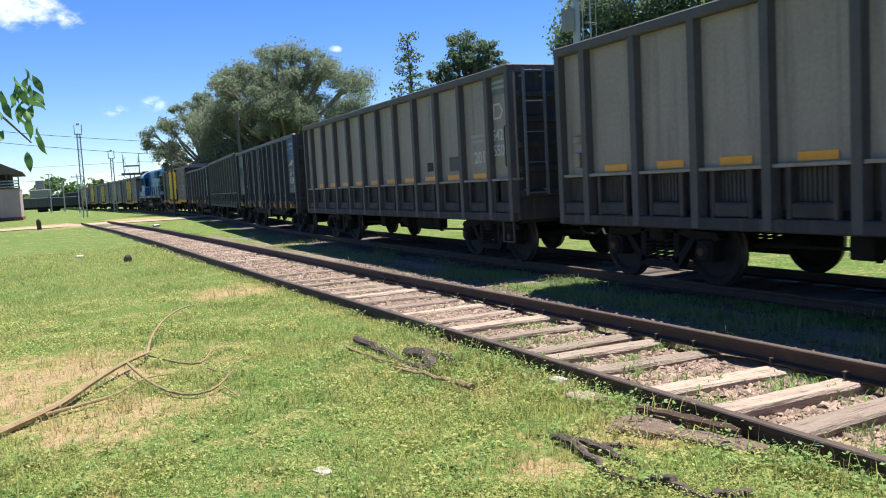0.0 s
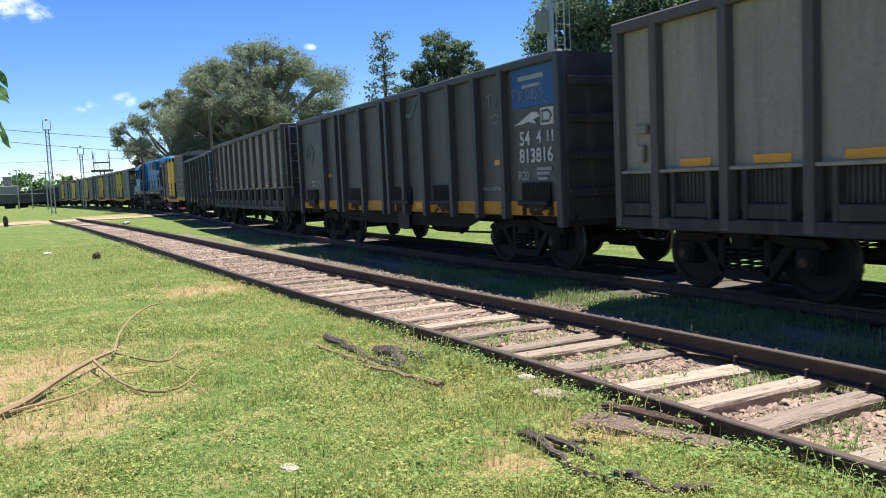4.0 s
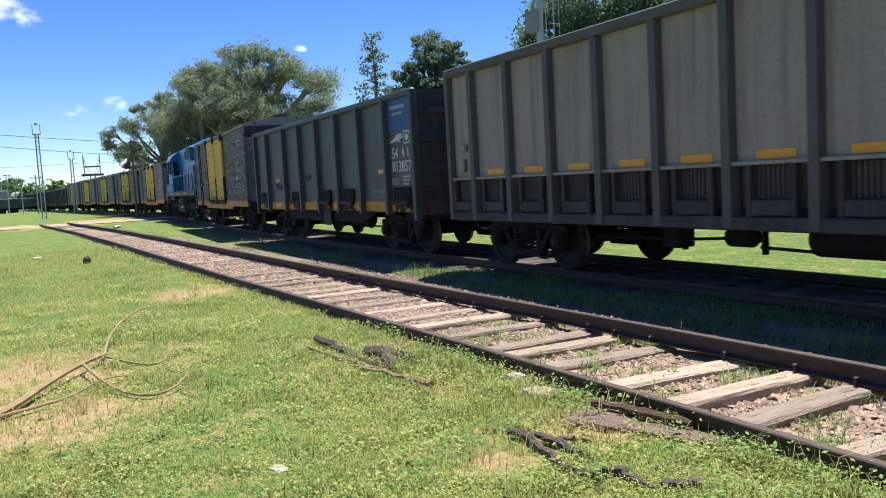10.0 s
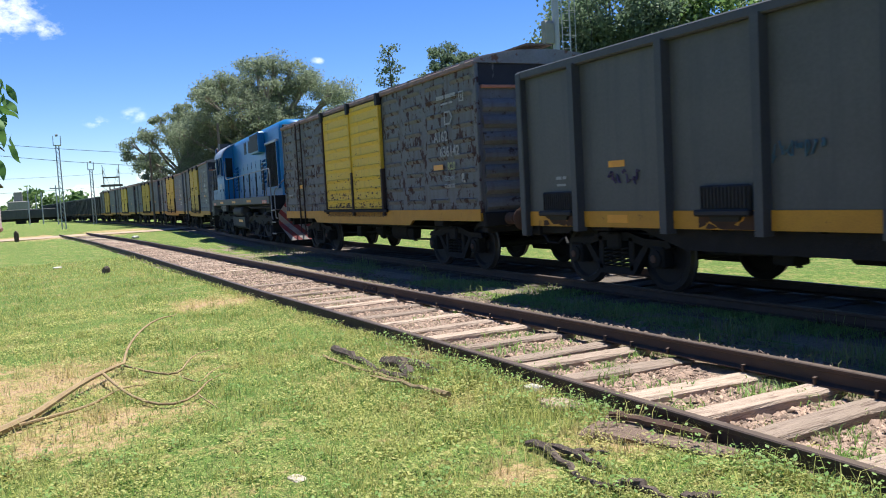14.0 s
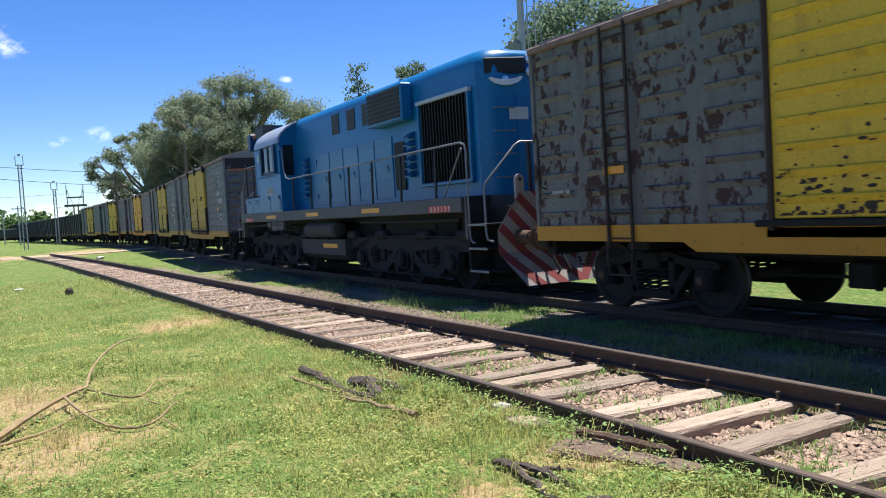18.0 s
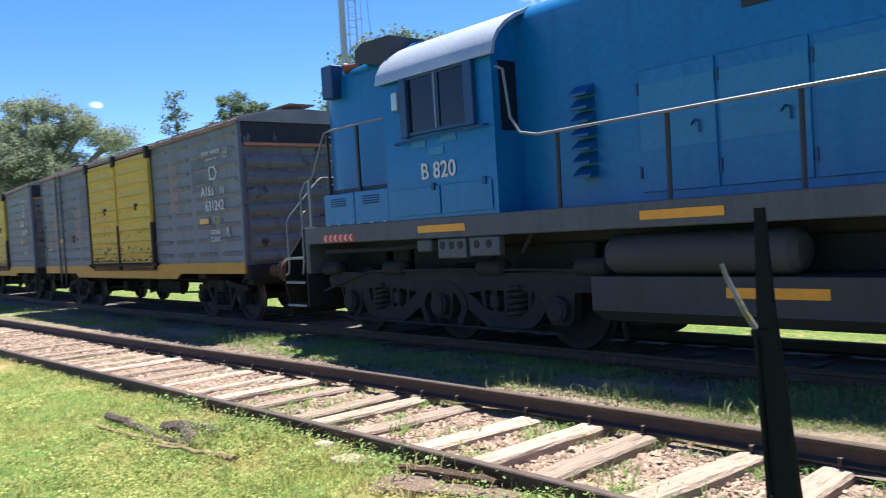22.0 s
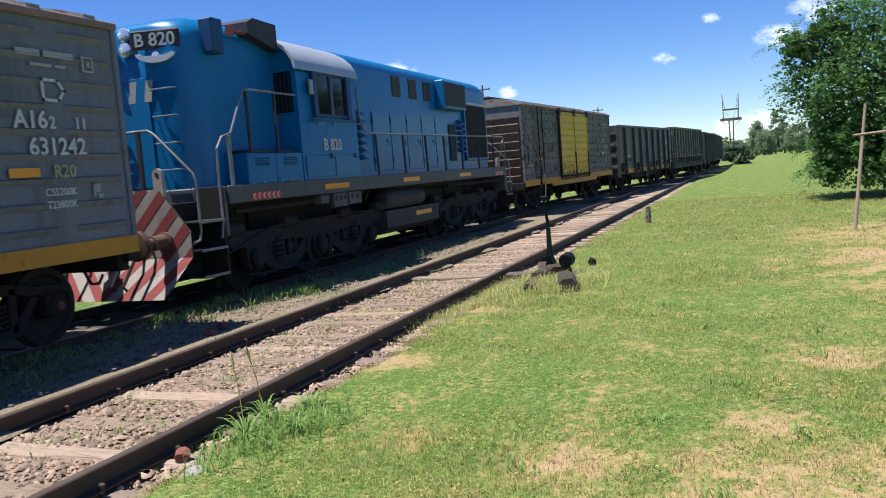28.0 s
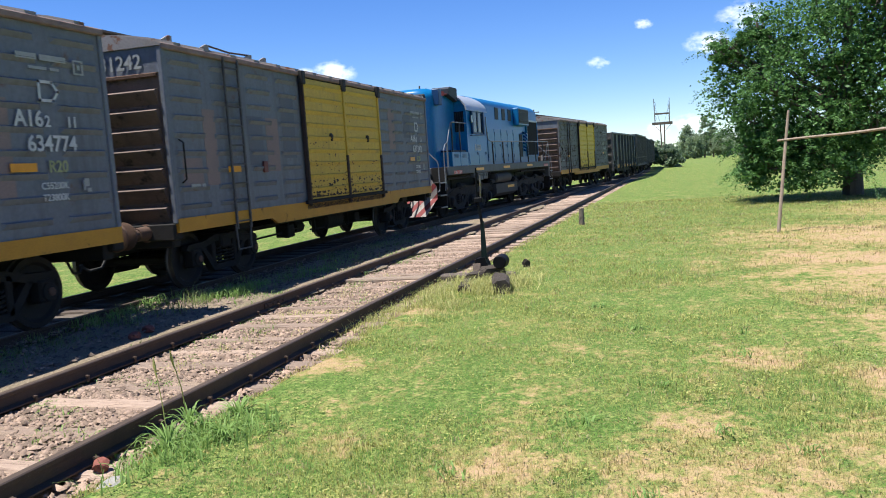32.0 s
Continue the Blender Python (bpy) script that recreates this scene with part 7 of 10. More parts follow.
        # bent at the knee, each half flat
        for half_poly, dz in (([(-0.95, 1.72), (0.95, 1.72), (1.42, 1.1), (1.42, 0.74), (-1.42, 0.74), (-1.42, 1.1)], 0.0), ([(-1.42, 0.74), (1.42, 0.74), (1.12, 0.2), (-1.12, 0.2)], 1.0)):
            def at(z):
                return s * (tip + (0.74 - z) * 0.62 * dz)
            m = len(half_poly)
            vv = [(at(z), y, z) for y, z in half_poly] + [(at(z) - s * 0.03, y, z) for y, z in half_poly]
            ff = [tuple(range(m)), tuple(range(m, 2 * m))[::-1]] + [(i, m + i, m + (i + 1) % m, (i + 1) % m) for i in range(m)]
            plate.add(vv, ff)
        plough = put("plough", plate, PLOUGHWHITE, g, "white pilot plough with red chevron stripes", smooth=False)
        plough.data.materials.clear()
        plough.data.materials.append(STEEL)
        plough.data.materials.append(PLOUGHWHITE)
        for face in plough.data.polygons:
            face.material_index = 1 if face.normal.x * s > 0.3 else 0
        stripes = Shape()
        halves = (([(0.0, 1.72), (0.95, 1.72), (1.42, 1.1), (1.42, 0.74), (0.0, 0.74)], 0.0, -1.0), ([(0.0, 0.74), (1.42, 0.74), (1.12, 0.2), (0.0, 0.2)], 1.0, -1.0))
        for half_poly, dz, way in halves:
            for side in (-1, 1):
                for k in range(-5, 8):
                    lo = 0.42 * k + 0.1
                    band = cut(cut(half_poly, way, lo, 1), way, lo + 0.2, -1)
                    if len(band) > 2:
                        pts = [(s * (tip + 0.004 + (0.74 - z) * 0.62 * dz), side * y, z) for y, z in band]
                        stripes.add(pts, [tuple(range(len(pts)))])
        put("chevron_stripes", stripes, PLOUGHRED, plough, "faded red stripes", smooth=False)
        lift = put("lifting_eye", Shape().prism([(-1.03, 1.5), (-0.87, 1.5), (-0.87, 1.93), (-0.9, 1.99), (-0.95, 2.01), (-1.0, 1.99), (-1.03, 1.93)], 0, min(s * (tip - 0.06), s * tip), max(s * (tip - 0.06), s * tip)), PLOUGHWHITE, g, "pale lifting eye")
        put("eye_hole", Shape().lathe([(s * (tip + 0.001), 0.032), (s * (tip + 0.005), 0.032)], (0, -0.95, 1.92), 0, 12), BLACK, lift)
        for y in (-0.98, 0.98):
            put("buffer", BUFFER, RUST, g, "rusty round buffer", at=pose(s * tip, y, 0.98, 0, 0, 0 if s > 0 else 180))
        put("draft_beam", Shape().box(min(s * 7.38, s * (tip - 0.03)), max(s * 7.38, s * (tip - 0.03)), -0.8, 0.8, 0.75, 1.5, 0.02), STEEL, g, "black draft gear housing")
        put("coupler", COUPLER, RUST, g, "rusty knuckle coupler", at=pose(s * (tip - 0.06), 0, 0, 0, 0, 0 if s > 0 else 180))
        for k, y in enumerate((-0.7, -0.5, 0.45)):
            put("air_hose", Shape().tube([(s * (tip + 0.02), y, 1.0), (s * (tip + 0.19), y, 0.98), (s * (tip + 0.34), y + 0.05, 0.7), (s * (tip + 0.5), y + 0.1, 0.42), (s * (tip + 0.46), y + 0.08, 0.36)], 0.024, 6), BLACK, g, "black air hose")
    return g


def ring(c, r, w, n=20, m=6):
    """Verts and faces of a hoop facing along x."""
    vs, fs = [], []
    for i in range(n):
        a = 2 * math.pi * i / n
        for k in range(m):
            b = 2 * math.pi * k / m
            rr = r + w * math.cos(b)
            vs.append((c[0] + w * math.sin(b), c[1] + rr * math.cos(a), c[2] + rr * math.sin(a)))
    for i in range(n):
        for k in range(m):
            fs.append((i * m + k, ((i + 1) % n) * m + k, ((i + 1) % n) * m + (k + 1) % m, i * m + (k + 1) % m))
    return vs, fs


# ---- the train: each vehicle with the place of its middle at the clip's start ----
TRAIN = []
NUMBERS = ["631242", "634774", "632810", "630057", "635166"]


def in_train(ob, u0, u1):
    TRAIN.append((ob, (u0 + u1) / 2, (u1 - u0) / 2 - 1.8))
    return ob


GREY_ENDS = [(-10.66, 2.0), (-24.80, -12.02), (-53.29, -40.3)]
g_first = grey_gondola(*GREY_ENDS[0])
in_train(g_first, *GREY_ENDS[0])
for e in GREY_ENDS[1:]:
    in_train(grey_gondola(*e), *e)
in_train(dark_gondola(-38.66, -25.98, "813816", [1.38 + x for x in (-4.2, -2.9, -1.7, -0.6)] + [-4.2, -3.2, 0.0, 1.75, 2.9, 3.85, 4.74]), -38.66, -25.98)
in_train(dark_gondola(-66.83, -54.61, "813857", [-4.63, -2.8, -1.3, 0.2, 1.7, 3.2, 4.7]), -66.83, -54.61)
in_train(box_wagon(-80.76, -68.20, "636142", PEEL, YELLOWDOOR, (-2.1, 1.9, -0.05), peeling=True), -80.76, -68.20)
in_train(locomotive(), -97.50, -82.94)
for k in range(5):
    a, b = -112.45 - 14.2 * k, -99.55 - 14.2 * k
    in_train(box_wagon(a, b, NUMBERS[k], BOXGREY, YELLOWPALE if k != 3 else YELLOWDOOR, (-1.95, 2.25, 0.1), spin=k < 3, fine=k < 2), a, b)
tail = dark_gondola(-182.9, -170.7, "", [-4.6, -3.1, -1.6, 0.0, 1.6, 3.1, 4.6], plain=True, spin=False)
in_train(tail, -182.9, -170.7)
for k in range(1, 7):
    in_train(copy_thing(tail, Matrix()), -182.9 - 13.6 * k, -170.7 - 13.6 * k)


# ---- trees ----
rng = np.random.default_rng(7)


def leaf_cloud(name, centres, spread, count, size, material, flat=0.0, stretch=1.6):
    """Many small pointed leaves scattered round clump centres."""
    centres, spread = np.asarray(centres, float), np.asarray(spread, float)
    pick = rng.integers(0, len(centres), count)
    p = centres[pick] + rng.normal(size=(count, 3)) * spread[pick][:, None] * [1, 1, 0.75]
    a = rng.normal(size=(count, 3))
    a[:, 2] *= 1 - flat
    a /= np.linalg.norm(a, axis=1, keepdims=True) + 1e-9
    b = np.cross(a, rng.normal(size=(count, 3)))
    b /= np.linalg.norm(b, axis=1, keepdims=True) + 1e-9
    s = size * rng.uniform(0.6, 1.35, (count, 1))
    verts = np.stack([p - a * s * stretch / 2, p + b * s / 2, p + a * s * stretch / 2, p - b * s / 2], 1).reshape(-1, 3)
    faces = np.arange(count * 4).reshape(-1, 4)
    return quick_mesh(name, verts, faces, material)


def clump_points(blobs, per, shell=0.55):
    """Clump centres in the outer part of ellipsoids (x, y, z, rx, ry, rz)."""
    out, sp = [], []
    for x, y, z, rx, ry, rz in blobs:
        n = max(6, int(per * (rx * ry * rz) ** (2 / 3)))
        d = rng.normal(size=(n, 3))
        d /= np.linalg.norm(d, axis=1, keepdims=True)
        r = rng.uniform(shell, 1.0, (n, 1)) ** 0.6
        out.append(np.array([x, y, z]) + d * r * [rx, ry, rz])
        sp.append(np.full(n, 0.17 * (rx * ry * rz) ** (1 / 3)))
    return np.concatenate(out), np.concatenate(sp)


def tree(label, base, trunk_r, blobs, leaves, size, leaf_mat, bark, category="tree", per=5.0, limbs=True, flat=0.0, shell=0.55, spread=1.0, group=""):
    """Tapered trunk, limbs to each part of the crown, and a crown of small leaves. Blobs are from the base."""
    t = thing("tree", label, category, group, at=base)
    top = max(b[2] for b in blobs)
    mid = (np.mean([b[0] for b in blobs]), np.mean([b[1] for b in blobs]))
    lean = Vector((mid[0] * 0.5, mid[1] * 0.5, top * 0.62))
    pts = [Vector((0, 0, -0.1)), lean * 0.3 + Vector((0.1, -0.08, 0)), lean * 0.65 + Vector((-0.1, 0.1, 0)), lean]
    put("trunk", Shape().tube(pts, [trunk_r * 1.35, trunk_r, trunk_r * 0.72, trunk_r * 0.42], 10), bark, t)
    if limbs:
        for b in blobs:
            end = Vector(b[:3])
            start = lean * min(0.95, max(0.35, 0.55 * end.z / max(lean.z, 0.1)))
            m = start.lerp(end, 0.5) + Vector((0, 0, -0.06 * (end - start).length)) + Vector((rng.uniform(-0.3, 0.3), rng.uniform(-0.3, 0.3), 0))
            put("limb", Shape().tube([start, m, end, end + Vector((0, 0, b[5] * 0.5))], [trunk_r * 0.42, trunk_r * 0.3, trunk_r * 0.17, 0.03], 7), bark, t)
            for _ in range(4):
                d = Vector(rng.normal(size=3))
                d.normalize()
                d = Vector((d.x * b[3], d.y * b[4], abs(d.z) * b[5])) * 0.8
                put("branch", Shape().tube([m.lerp(end, 0.6), end + d * 0.5 - Vector((0, 0, 0.1)), end + d], [trunk_r * 0.14, trunk_r * 0.09, 0.015], 5), bark, t)
    c, s = clump_points(blobs, per, shell)
    put("crown", leaf_cloud("crown", c, s * spread, leaves, size, leaf_mat, flat), leaf_mat, t, "leafy crown")
    return t


def umbrellas(seed, n, rx, ry, z0, z1, size):
    """Flattened leaf clumps spread through an open dome."""
    r = random.Random(seed)
    out = []
    while len(out) < n:
        a, f = r.uniform(0, 6.283), r.random() ** 0.5
        h = r.random()
        reach = math.sqrt(max(0.05, 1 - h ** 2.2)) * (0.75 + 0.25 * min(1, h * 3))
        b = (rx * f * reach * math.cos(a), ry * f * reach * math.sin(a), z0 + (z1 - z0) * h)
        w = size * r.uniform(0.65, 1.2)
        if all((b[0] - o[0]) ** 2 * 0.4 + (b[1] - o[1]) ** 2 + ((b[2] - o[2]) * 1.3) ** 2 > (0.95 * size) ** 2 for o in out) or r.random() < 0.02:
            out.append((*b, w, w, w * 0.62))
    return out


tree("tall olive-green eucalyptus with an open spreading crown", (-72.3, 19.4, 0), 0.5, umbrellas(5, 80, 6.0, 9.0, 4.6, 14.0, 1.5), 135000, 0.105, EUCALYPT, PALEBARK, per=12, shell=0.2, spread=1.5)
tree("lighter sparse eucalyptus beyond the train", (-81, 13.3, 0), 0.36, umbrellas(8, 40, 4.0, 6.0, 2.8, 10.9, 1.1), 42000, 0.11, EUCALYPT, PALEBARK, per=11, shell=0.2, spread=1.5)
tree("dense dark pine with a rounded crown", (-55, 29.2, 0), 0.34, umbrellas(31, 90, 3.0, 4.0, 4.2, 12.0, 1.0), 70000, 0.12, PINELEAF, BARK, per=10, shell=0.3, spread=1.3)


def spindly_conifer():
    """A thin leaning conifer with drooping sparse branches."""
    t = thing("tree", "thin sparse conifer with drooping dark branches", "tree", at=(-55.0, 24.0, 0))
    put("trunk", Shape().tube([(0, 0, 0), (0.05, -0.2, 4), (0, 0.15, 8.5), (0, 0.0, 12.4)], [0.22, 0.17, 0.1, 0.02], 8), BARK, t)
    cs, sp = [], []
    for k in range(46):
        z = 4.0 + 8.2 * (k / 46)
        a = k * 2.4
        ln = (12.8 - z) * 0.24 * rng.uniform(0.6, 1.3) + 0.3
        end = Vector((ln * math.cos(a), ln * math.sin(a), z + rng.uniform(-0.35, 0.5)))
        put("branch", Shape().tube([(0, 0, z), (end.x * 0.6, end.y * 0.6, z + 0.15), end], [0.04, 0.028, 0.01], 5), BARK, t)
        for f in (0.5, 0.75, 1.0):
            cs.append((end.x * f, end.y * f, z + (end.z - z) * f - 0.08))
            sp.append(0.14 + 0.05 * f)
    put("crown", leaf_cloud("crown", cs, sp, 2000, 0.13, PINELEAF), PINELEAF, t, "sparse needle tufts")


spindly_conifer()
tree("broad pine behind the floodlight mast", (-39.2, 31.5, 0), 0.4, [(0, 0, 11.5, 3.2, 3.2, 2.2), (-1, -2.0, 9.6, 2.6, 2.4, 2.0), (2, 2.2, 10.4, 2.6, 2.6, 2.0), (0, 0, 8.0, 3.6, 3.6, 2.0)], 40000, 0.15, PINELEAF, BARK, per=12)
tree("yellow-green tree behind the train", (-34.6, 36.0, 0), 0.35, [(0, 0, 10.6, 2.6, 2.6, 1.8), (1.5, 1.5, 9.0, 2.6, 2.6, 2.0), (-1, 0, 8.0, 2.8, 2.8, 2.0)], 24000, 0.16, HEDGE, BARK, per=12)
tree("roadside tree behind the train", (-20.0, 35.0, 0), 0.3, [(0, 0, 8.0, 1.6, 1.6, 1.5), (0.6, 0, 6.2, 1.9, 1.9, 1.6), (0, 0, 4.2, 2.2, 2.0, 1.8)], 20000, 0.14, HEDGE, BARK, per=12)
tree("flat-topped dark cedar behind the train", (-10.0, 31.0, 0), 0.24, [(0, 0, 7.2, 0.9, 0.9, 0.35), (0.1, 0, 6.5, 1.5, 1.5, 0.35), (0, 0, 5.7, 1.9, 1.9, 0.4), (0, 0, 4.9, 1.6, 1.6, 0.4)], 7000, 0.15, PINELEAF, BARK, per=14, flat=0.4)
for k, (x, y, r) in enumerate(((-9.0, 27.5, 2.0), (-13.5, 29.5, 2.3), (-4.5, 29.0, 2.2))):
    tree("round green shrub behind the train", (x, y, 0), 0.12, [(0, 0, 2.6, r, r, 1.7), (0.6, 0.4, 3.4, r * 0.7, r * 0.7, 1.3)], 15000, 0.1, HEDGE, BARK, "shrub", per=12, group="shrubs behind the train")

# the large tree by the lawn and what stands beyond it
BIG = [(0, 0.7, 5.2, 2.6, 2.5, 1.9), (0, -1.5, 6.4, 3.2, 3.2, 2.4), (-0.5, 2.6, 3.6, 2.2, 1.9, 1.5), (0, -4.5, 5.2, 3.2, 3.2, 2.6), (0, -1.6, 7.8, 2.4, 2.4, 1.6), (-0.8, 1.2, 2.6, 2.0, 2.2, 1.5), (0.4, 2.8, 4.8, 1.3, 1.2, 0.9), (-1.2, -1.8, 3.6, 2.4, 2.6, 1.7), (0, 2.7, 1.6, 1.3, 1.2, 0.9), (-1.0, -4.6, 3.0, 2.4, 2.6, 1.5)]
sprig = random.Random(17)
for _ in range(26):
    bx, by, bz, brx, bry, brz = BIG[sprig.randrange(10)]
    ang = sprig.uniform(-0.6, 3.7)
    reach = sprig.uniform(0.85, 1.06)
    BIG.append((bx - sprig.uniform(0, 1.2), by + bry * reach * math.cos(ang), max(1.2, bz + brz * reach * math.sin(ang)), 0.55, 0.55, 0.4))
def sprays(name, anchors, outs, per, length, leaf, material):
    """Drooping leafy sprays: narrow leaves set in two rows along bending stalks."""
    n = len(anchors)
    ax = np.repeat(anchors, per, 0)
    out = np.repeat(outs, per, 0)
    ln = np.repeat(length * rng.uniform(0.6, 1.3, n), per)[:, None]
    f = rng.random((n * per, 1)) ** 0.8
    p = ax + out * ln * f + np.array([0, 0, -1.0]) * (0.45 * ln * f ** 2) + rng.normal(size=(n * per, 3)) * 0.035
    side = np.cross(out, [0, 0, 1.0])
    side /= np.linalg.norm(side, axis=1, keepdims=True) + 1e-9
    sgn = np.where(rng.random((n * per, 1)) < 0.5, -1, 1)
    a = side * sgn * 0.85 + out * 0.55 + rng.normal(size=(n * per, 3)) * 0.25 - np.array([0, 0, 0.3])
    a /= np.linalg.norm(a, axis=1, keepdims=True)
    b = np.cross(a, np.array([0, 0, 1.0]) + rng.normal(size=(n * per, 3)) * 0.45)
    b /= np.linalg.norm(b, axis=1, keepdims=True) + 1e-9
    s = leaf * rng.uniform(0.6, 1.3, (n * per, 1)) * (1.15 - 0.5 * f)
    v = np.stack([p, p + a * s * 0.45 + b * s * 0.2, p + a * s, p + a * s * 0.45 - b * s * 0.2], 1).reshape(-1, 3)
    return quick_mesh(name, v, np.arange(n * per * 4).reshape(-1, 4), material)


def spray_places(blobs, per):
    """Where the sprays start on the crown's lobes and which way they grow."""
    at, way = [], []
    for x, y, z, rx, ry, rz in blobs:
        n = max(4, int(per * (rx * ry * rz) ** (2 / 3)))
        d = rng.normal(size=(n, 3))
        d /= np.linalg.norm(d, axis=1, keepdims=True)
        d[:, 2] = np.where(d[:, 2] < -0.3, -d[:, 2], d[:, 2])
        r = rng.uniform(0.55, 0.98, (n, 1))
        at.append(np.array([x, y, z]) + d * r * [rx, ry, rz])
        w = d * [1, 1, 0.5] + rng.normal(size=(n, 3)) * 0.3 + np.array([0, 0, 0.1])
        way.append(w / np.linalg.norm(w, axis=1, keepdims=True))
    return np.concatenate(at), np.concatenate(way)


BIG += [(-1.4, 2.9, 1.3, 1.2, 1.0, 0.8), (-1.6, 1.6, 1.5, 1.1, 1.1, 0.8), (-1.0, 3.1, 2.6, 1.0, 0.9, 0.8), (-1.8, -0.4, 2.2, 1.1, 1.3, 0.9), (-0.6, 1.4, 1.5, 1.5, 1.6, 0.9), (-1.2, 2.6, 1.0, 1.1, 0.9, 0.6), (0.6, 0.2, 2.0, 1.8, 1.8, 0.9), (-1.5, 2.4, 0.95, 1.4, 1.3, 0.7), (-1.8, 0.9, 1.0, 1.2, 1.3, 0.7), (-1.2, -2.4, 2.3, 1.6, 1.8, 0.9)]
shade_tree = tree("large dense deep-green shade tree at the lawn's edge", (30.8, -5.6, 0), 0.25, BIG, 84000, 0.08, BROAD, BARK, per=14, shell=0.3, flat=0.35, spread=1.0)
put("foliage", sprays("foliage", *spray_places(BIG, 24), 84, 0.85, 0.1, BROAD), BROAD, shade_tree, "drooping leafy sprays")
for x, y, h, w in ((230, -1.6, 9.4, 1.7), (226, -3.6, 6.5, 2.2), (240, -6.4, 12.5, 1.0), (236, -8.6, 11.5, 0.9), (228, -11.0, 7.0, 2.6), (150, -11.5, 5.0, 2.2), (170, -13.0, 6.0, 2.6), (128, -12.5, 4.6, 2.2)):
    tree("slender poplar far along the lawn" if w < 2 else "rounded tree far along the lawn", (x, y, 0), 0.2, [(0, 0, h * 0.55, w, w, h * 0.42), (0, 0, h * 0.3, w * 1.1, w * 1.1, h * 0.25)], 6500, 0.24, FARLEAF, BARK, per=9, limbs=False, group="trees far along the lawn")
tree("dark bush beside the far end of the line", (112, 1.4, 0), 0.12, [(0, 0.3, 1.3, 2.2, 1.5, 1.3), (1.4, -0.8, 0.9, 1.4, 1.0, 0.9)], 3200, 0.28, PINELEAF, BARK, "bush", per=6)


def treeline(name, label, pts, height, mat, n):
    """Far woods as one low uneven mass of leaves."""
    cs, sp = [], []
    for (x0, y0), (x1, y1) in zip(pts[:-1], pts[1:]):
        steps = int(math.hypot(x1 - x0, y1 - y0) / 3)
        for k in range(steps):
            f = k / steps
            h = height * (0.55 + 0.6 * noise.noise((f * 6 + x0 * 0.1, y0 * 0.1, 3)))
            for j in range(3):
                cs.append((x0 + (x1 - x0) * f + rng.uniform(-2, 2), y0 + (y1 - y0) * f + rng.uniform(-2, 2), max(0.5, h * rng.uniform(0.1, 1))))
                sp.append(1.4)
    tagged(new(name, leaf_cloud(name, cs, sp, n, 1.1, mat)), label, "woods", kind="stuff")


treeline("far_woods", "low green woods on the horizon", [(-330, -60), (-310, -10), (-290, 30), (-210, 80)], 13, HEDGE, 9000)
treeline("far_hedge", "green trees beyond the lawn behind the train", [(-200, 90), (-90, 60), (-40, 55), (0, 48), (40, 60), (120, 70)], 8, HEDGE, 14000)
treeline("far_trees", "trees beyond the end of the lawn", [(330, 40), (320, 0), (310, -30), (250, -60)], 9, FARLEAF, 5000)


def overhanging_leaves():
    """A small tree beside the standing place; only its lowest twigs hang into view."""
    t = thing("tree", "small tree with green leafy twigs hanging over the lawn", "tree", at=(-4.6, -0.62, 0))
    put("trunk", Shape().tube([(-0.3, -3.6, -0.1), (-0.25, -3.5, 1.6), (-0.4, -3.2, 3.2), (-0.5, -2.6, 4.4)], [0.13, 0.1, 0.08, 0.05], 10), BARK, t)
    put("limb", Shape().tube([(-0.36, -3.28, 2.8), (-0.45, -2.4, 3.5), (-0.5, -1.5, 3.6)], [0.06, 0.045, 0.03], 8), BARK, t)
    put("twig", Shape().tube([(-0.5, -1.5, 3.6), (-0.35, -0.7, 3.2), (-0.45, 0.0, 2.75), (-0.42, 0.3, 2.3)], [0.03, 0.02, 0.012, 0.005], 6), BARK, t)
    put("twig", Shape().tube([(-0.35, -0.7, 3.2), (-0.35, 0.0, 2.6), (-0.4, 0.38, 2.2), (-0.38, 0.54, 2.02)], [0.018, 0.012, 0.008, 0.004], 6), BARK, t)
    leaf = Shape()
    n = 7
    half_w = [0.0, 0.013, 0.02, 0.021, 0.016, 0.008, 0.0]
    vs = []
    for k in range(n):
        z = -0.12 * k / (n - 1)
        vs += [(-half_w[k], 0.012 * math.sin(k), z), (half_w[k], 0.012 * math.sin(k), z)]
    leaf.add(vs, [(2 * k, 2 * k + 1, 2 * k + 3, 2 * k + 2) for k in range(n - 1)])
    lm = leaf.mesh("leaf")
    r = random.Random(4)
    for k in range(44):
        f = r.random()
        y = -0.85 + 1.4 * f + r.uniform(-0.1, 0.06)
        z = 3.15 - 1.1 * f + r.uniform(-0.12, 0.14)
        put("leaf", lm, BROAD, t, at=pose(-0.4 + r.uniform(-0.14, 0.14), y, z, r.uniform(-40, 40), r.uniform(-30, 30), r.uniform(0, 360)))
    for k in range(30):
        put("leaf", lm, BROAD, t, at=pose(-0.42 + r.uniform(-0.15, 0.15), r.uniform(0.24, 0.6), 2.18 + r.uniform(-0.12, 0.26), r.uniform(-50, 20), r.uniform(-35, 35), r.uniform(0, 360)))
    c, sp = clump_points([(-0.6, -3.6, 4.9, 1.5, 1.5, 1.0), (-0.2, -4.4, 4.4, 1.3, 1.3, 0.9)], 8)
    put("crown", leaf_cloud("crown", c, sp, 5000, 0.1, BROAD), BROAD, t, "leafy crown")


overhanging_leaves()


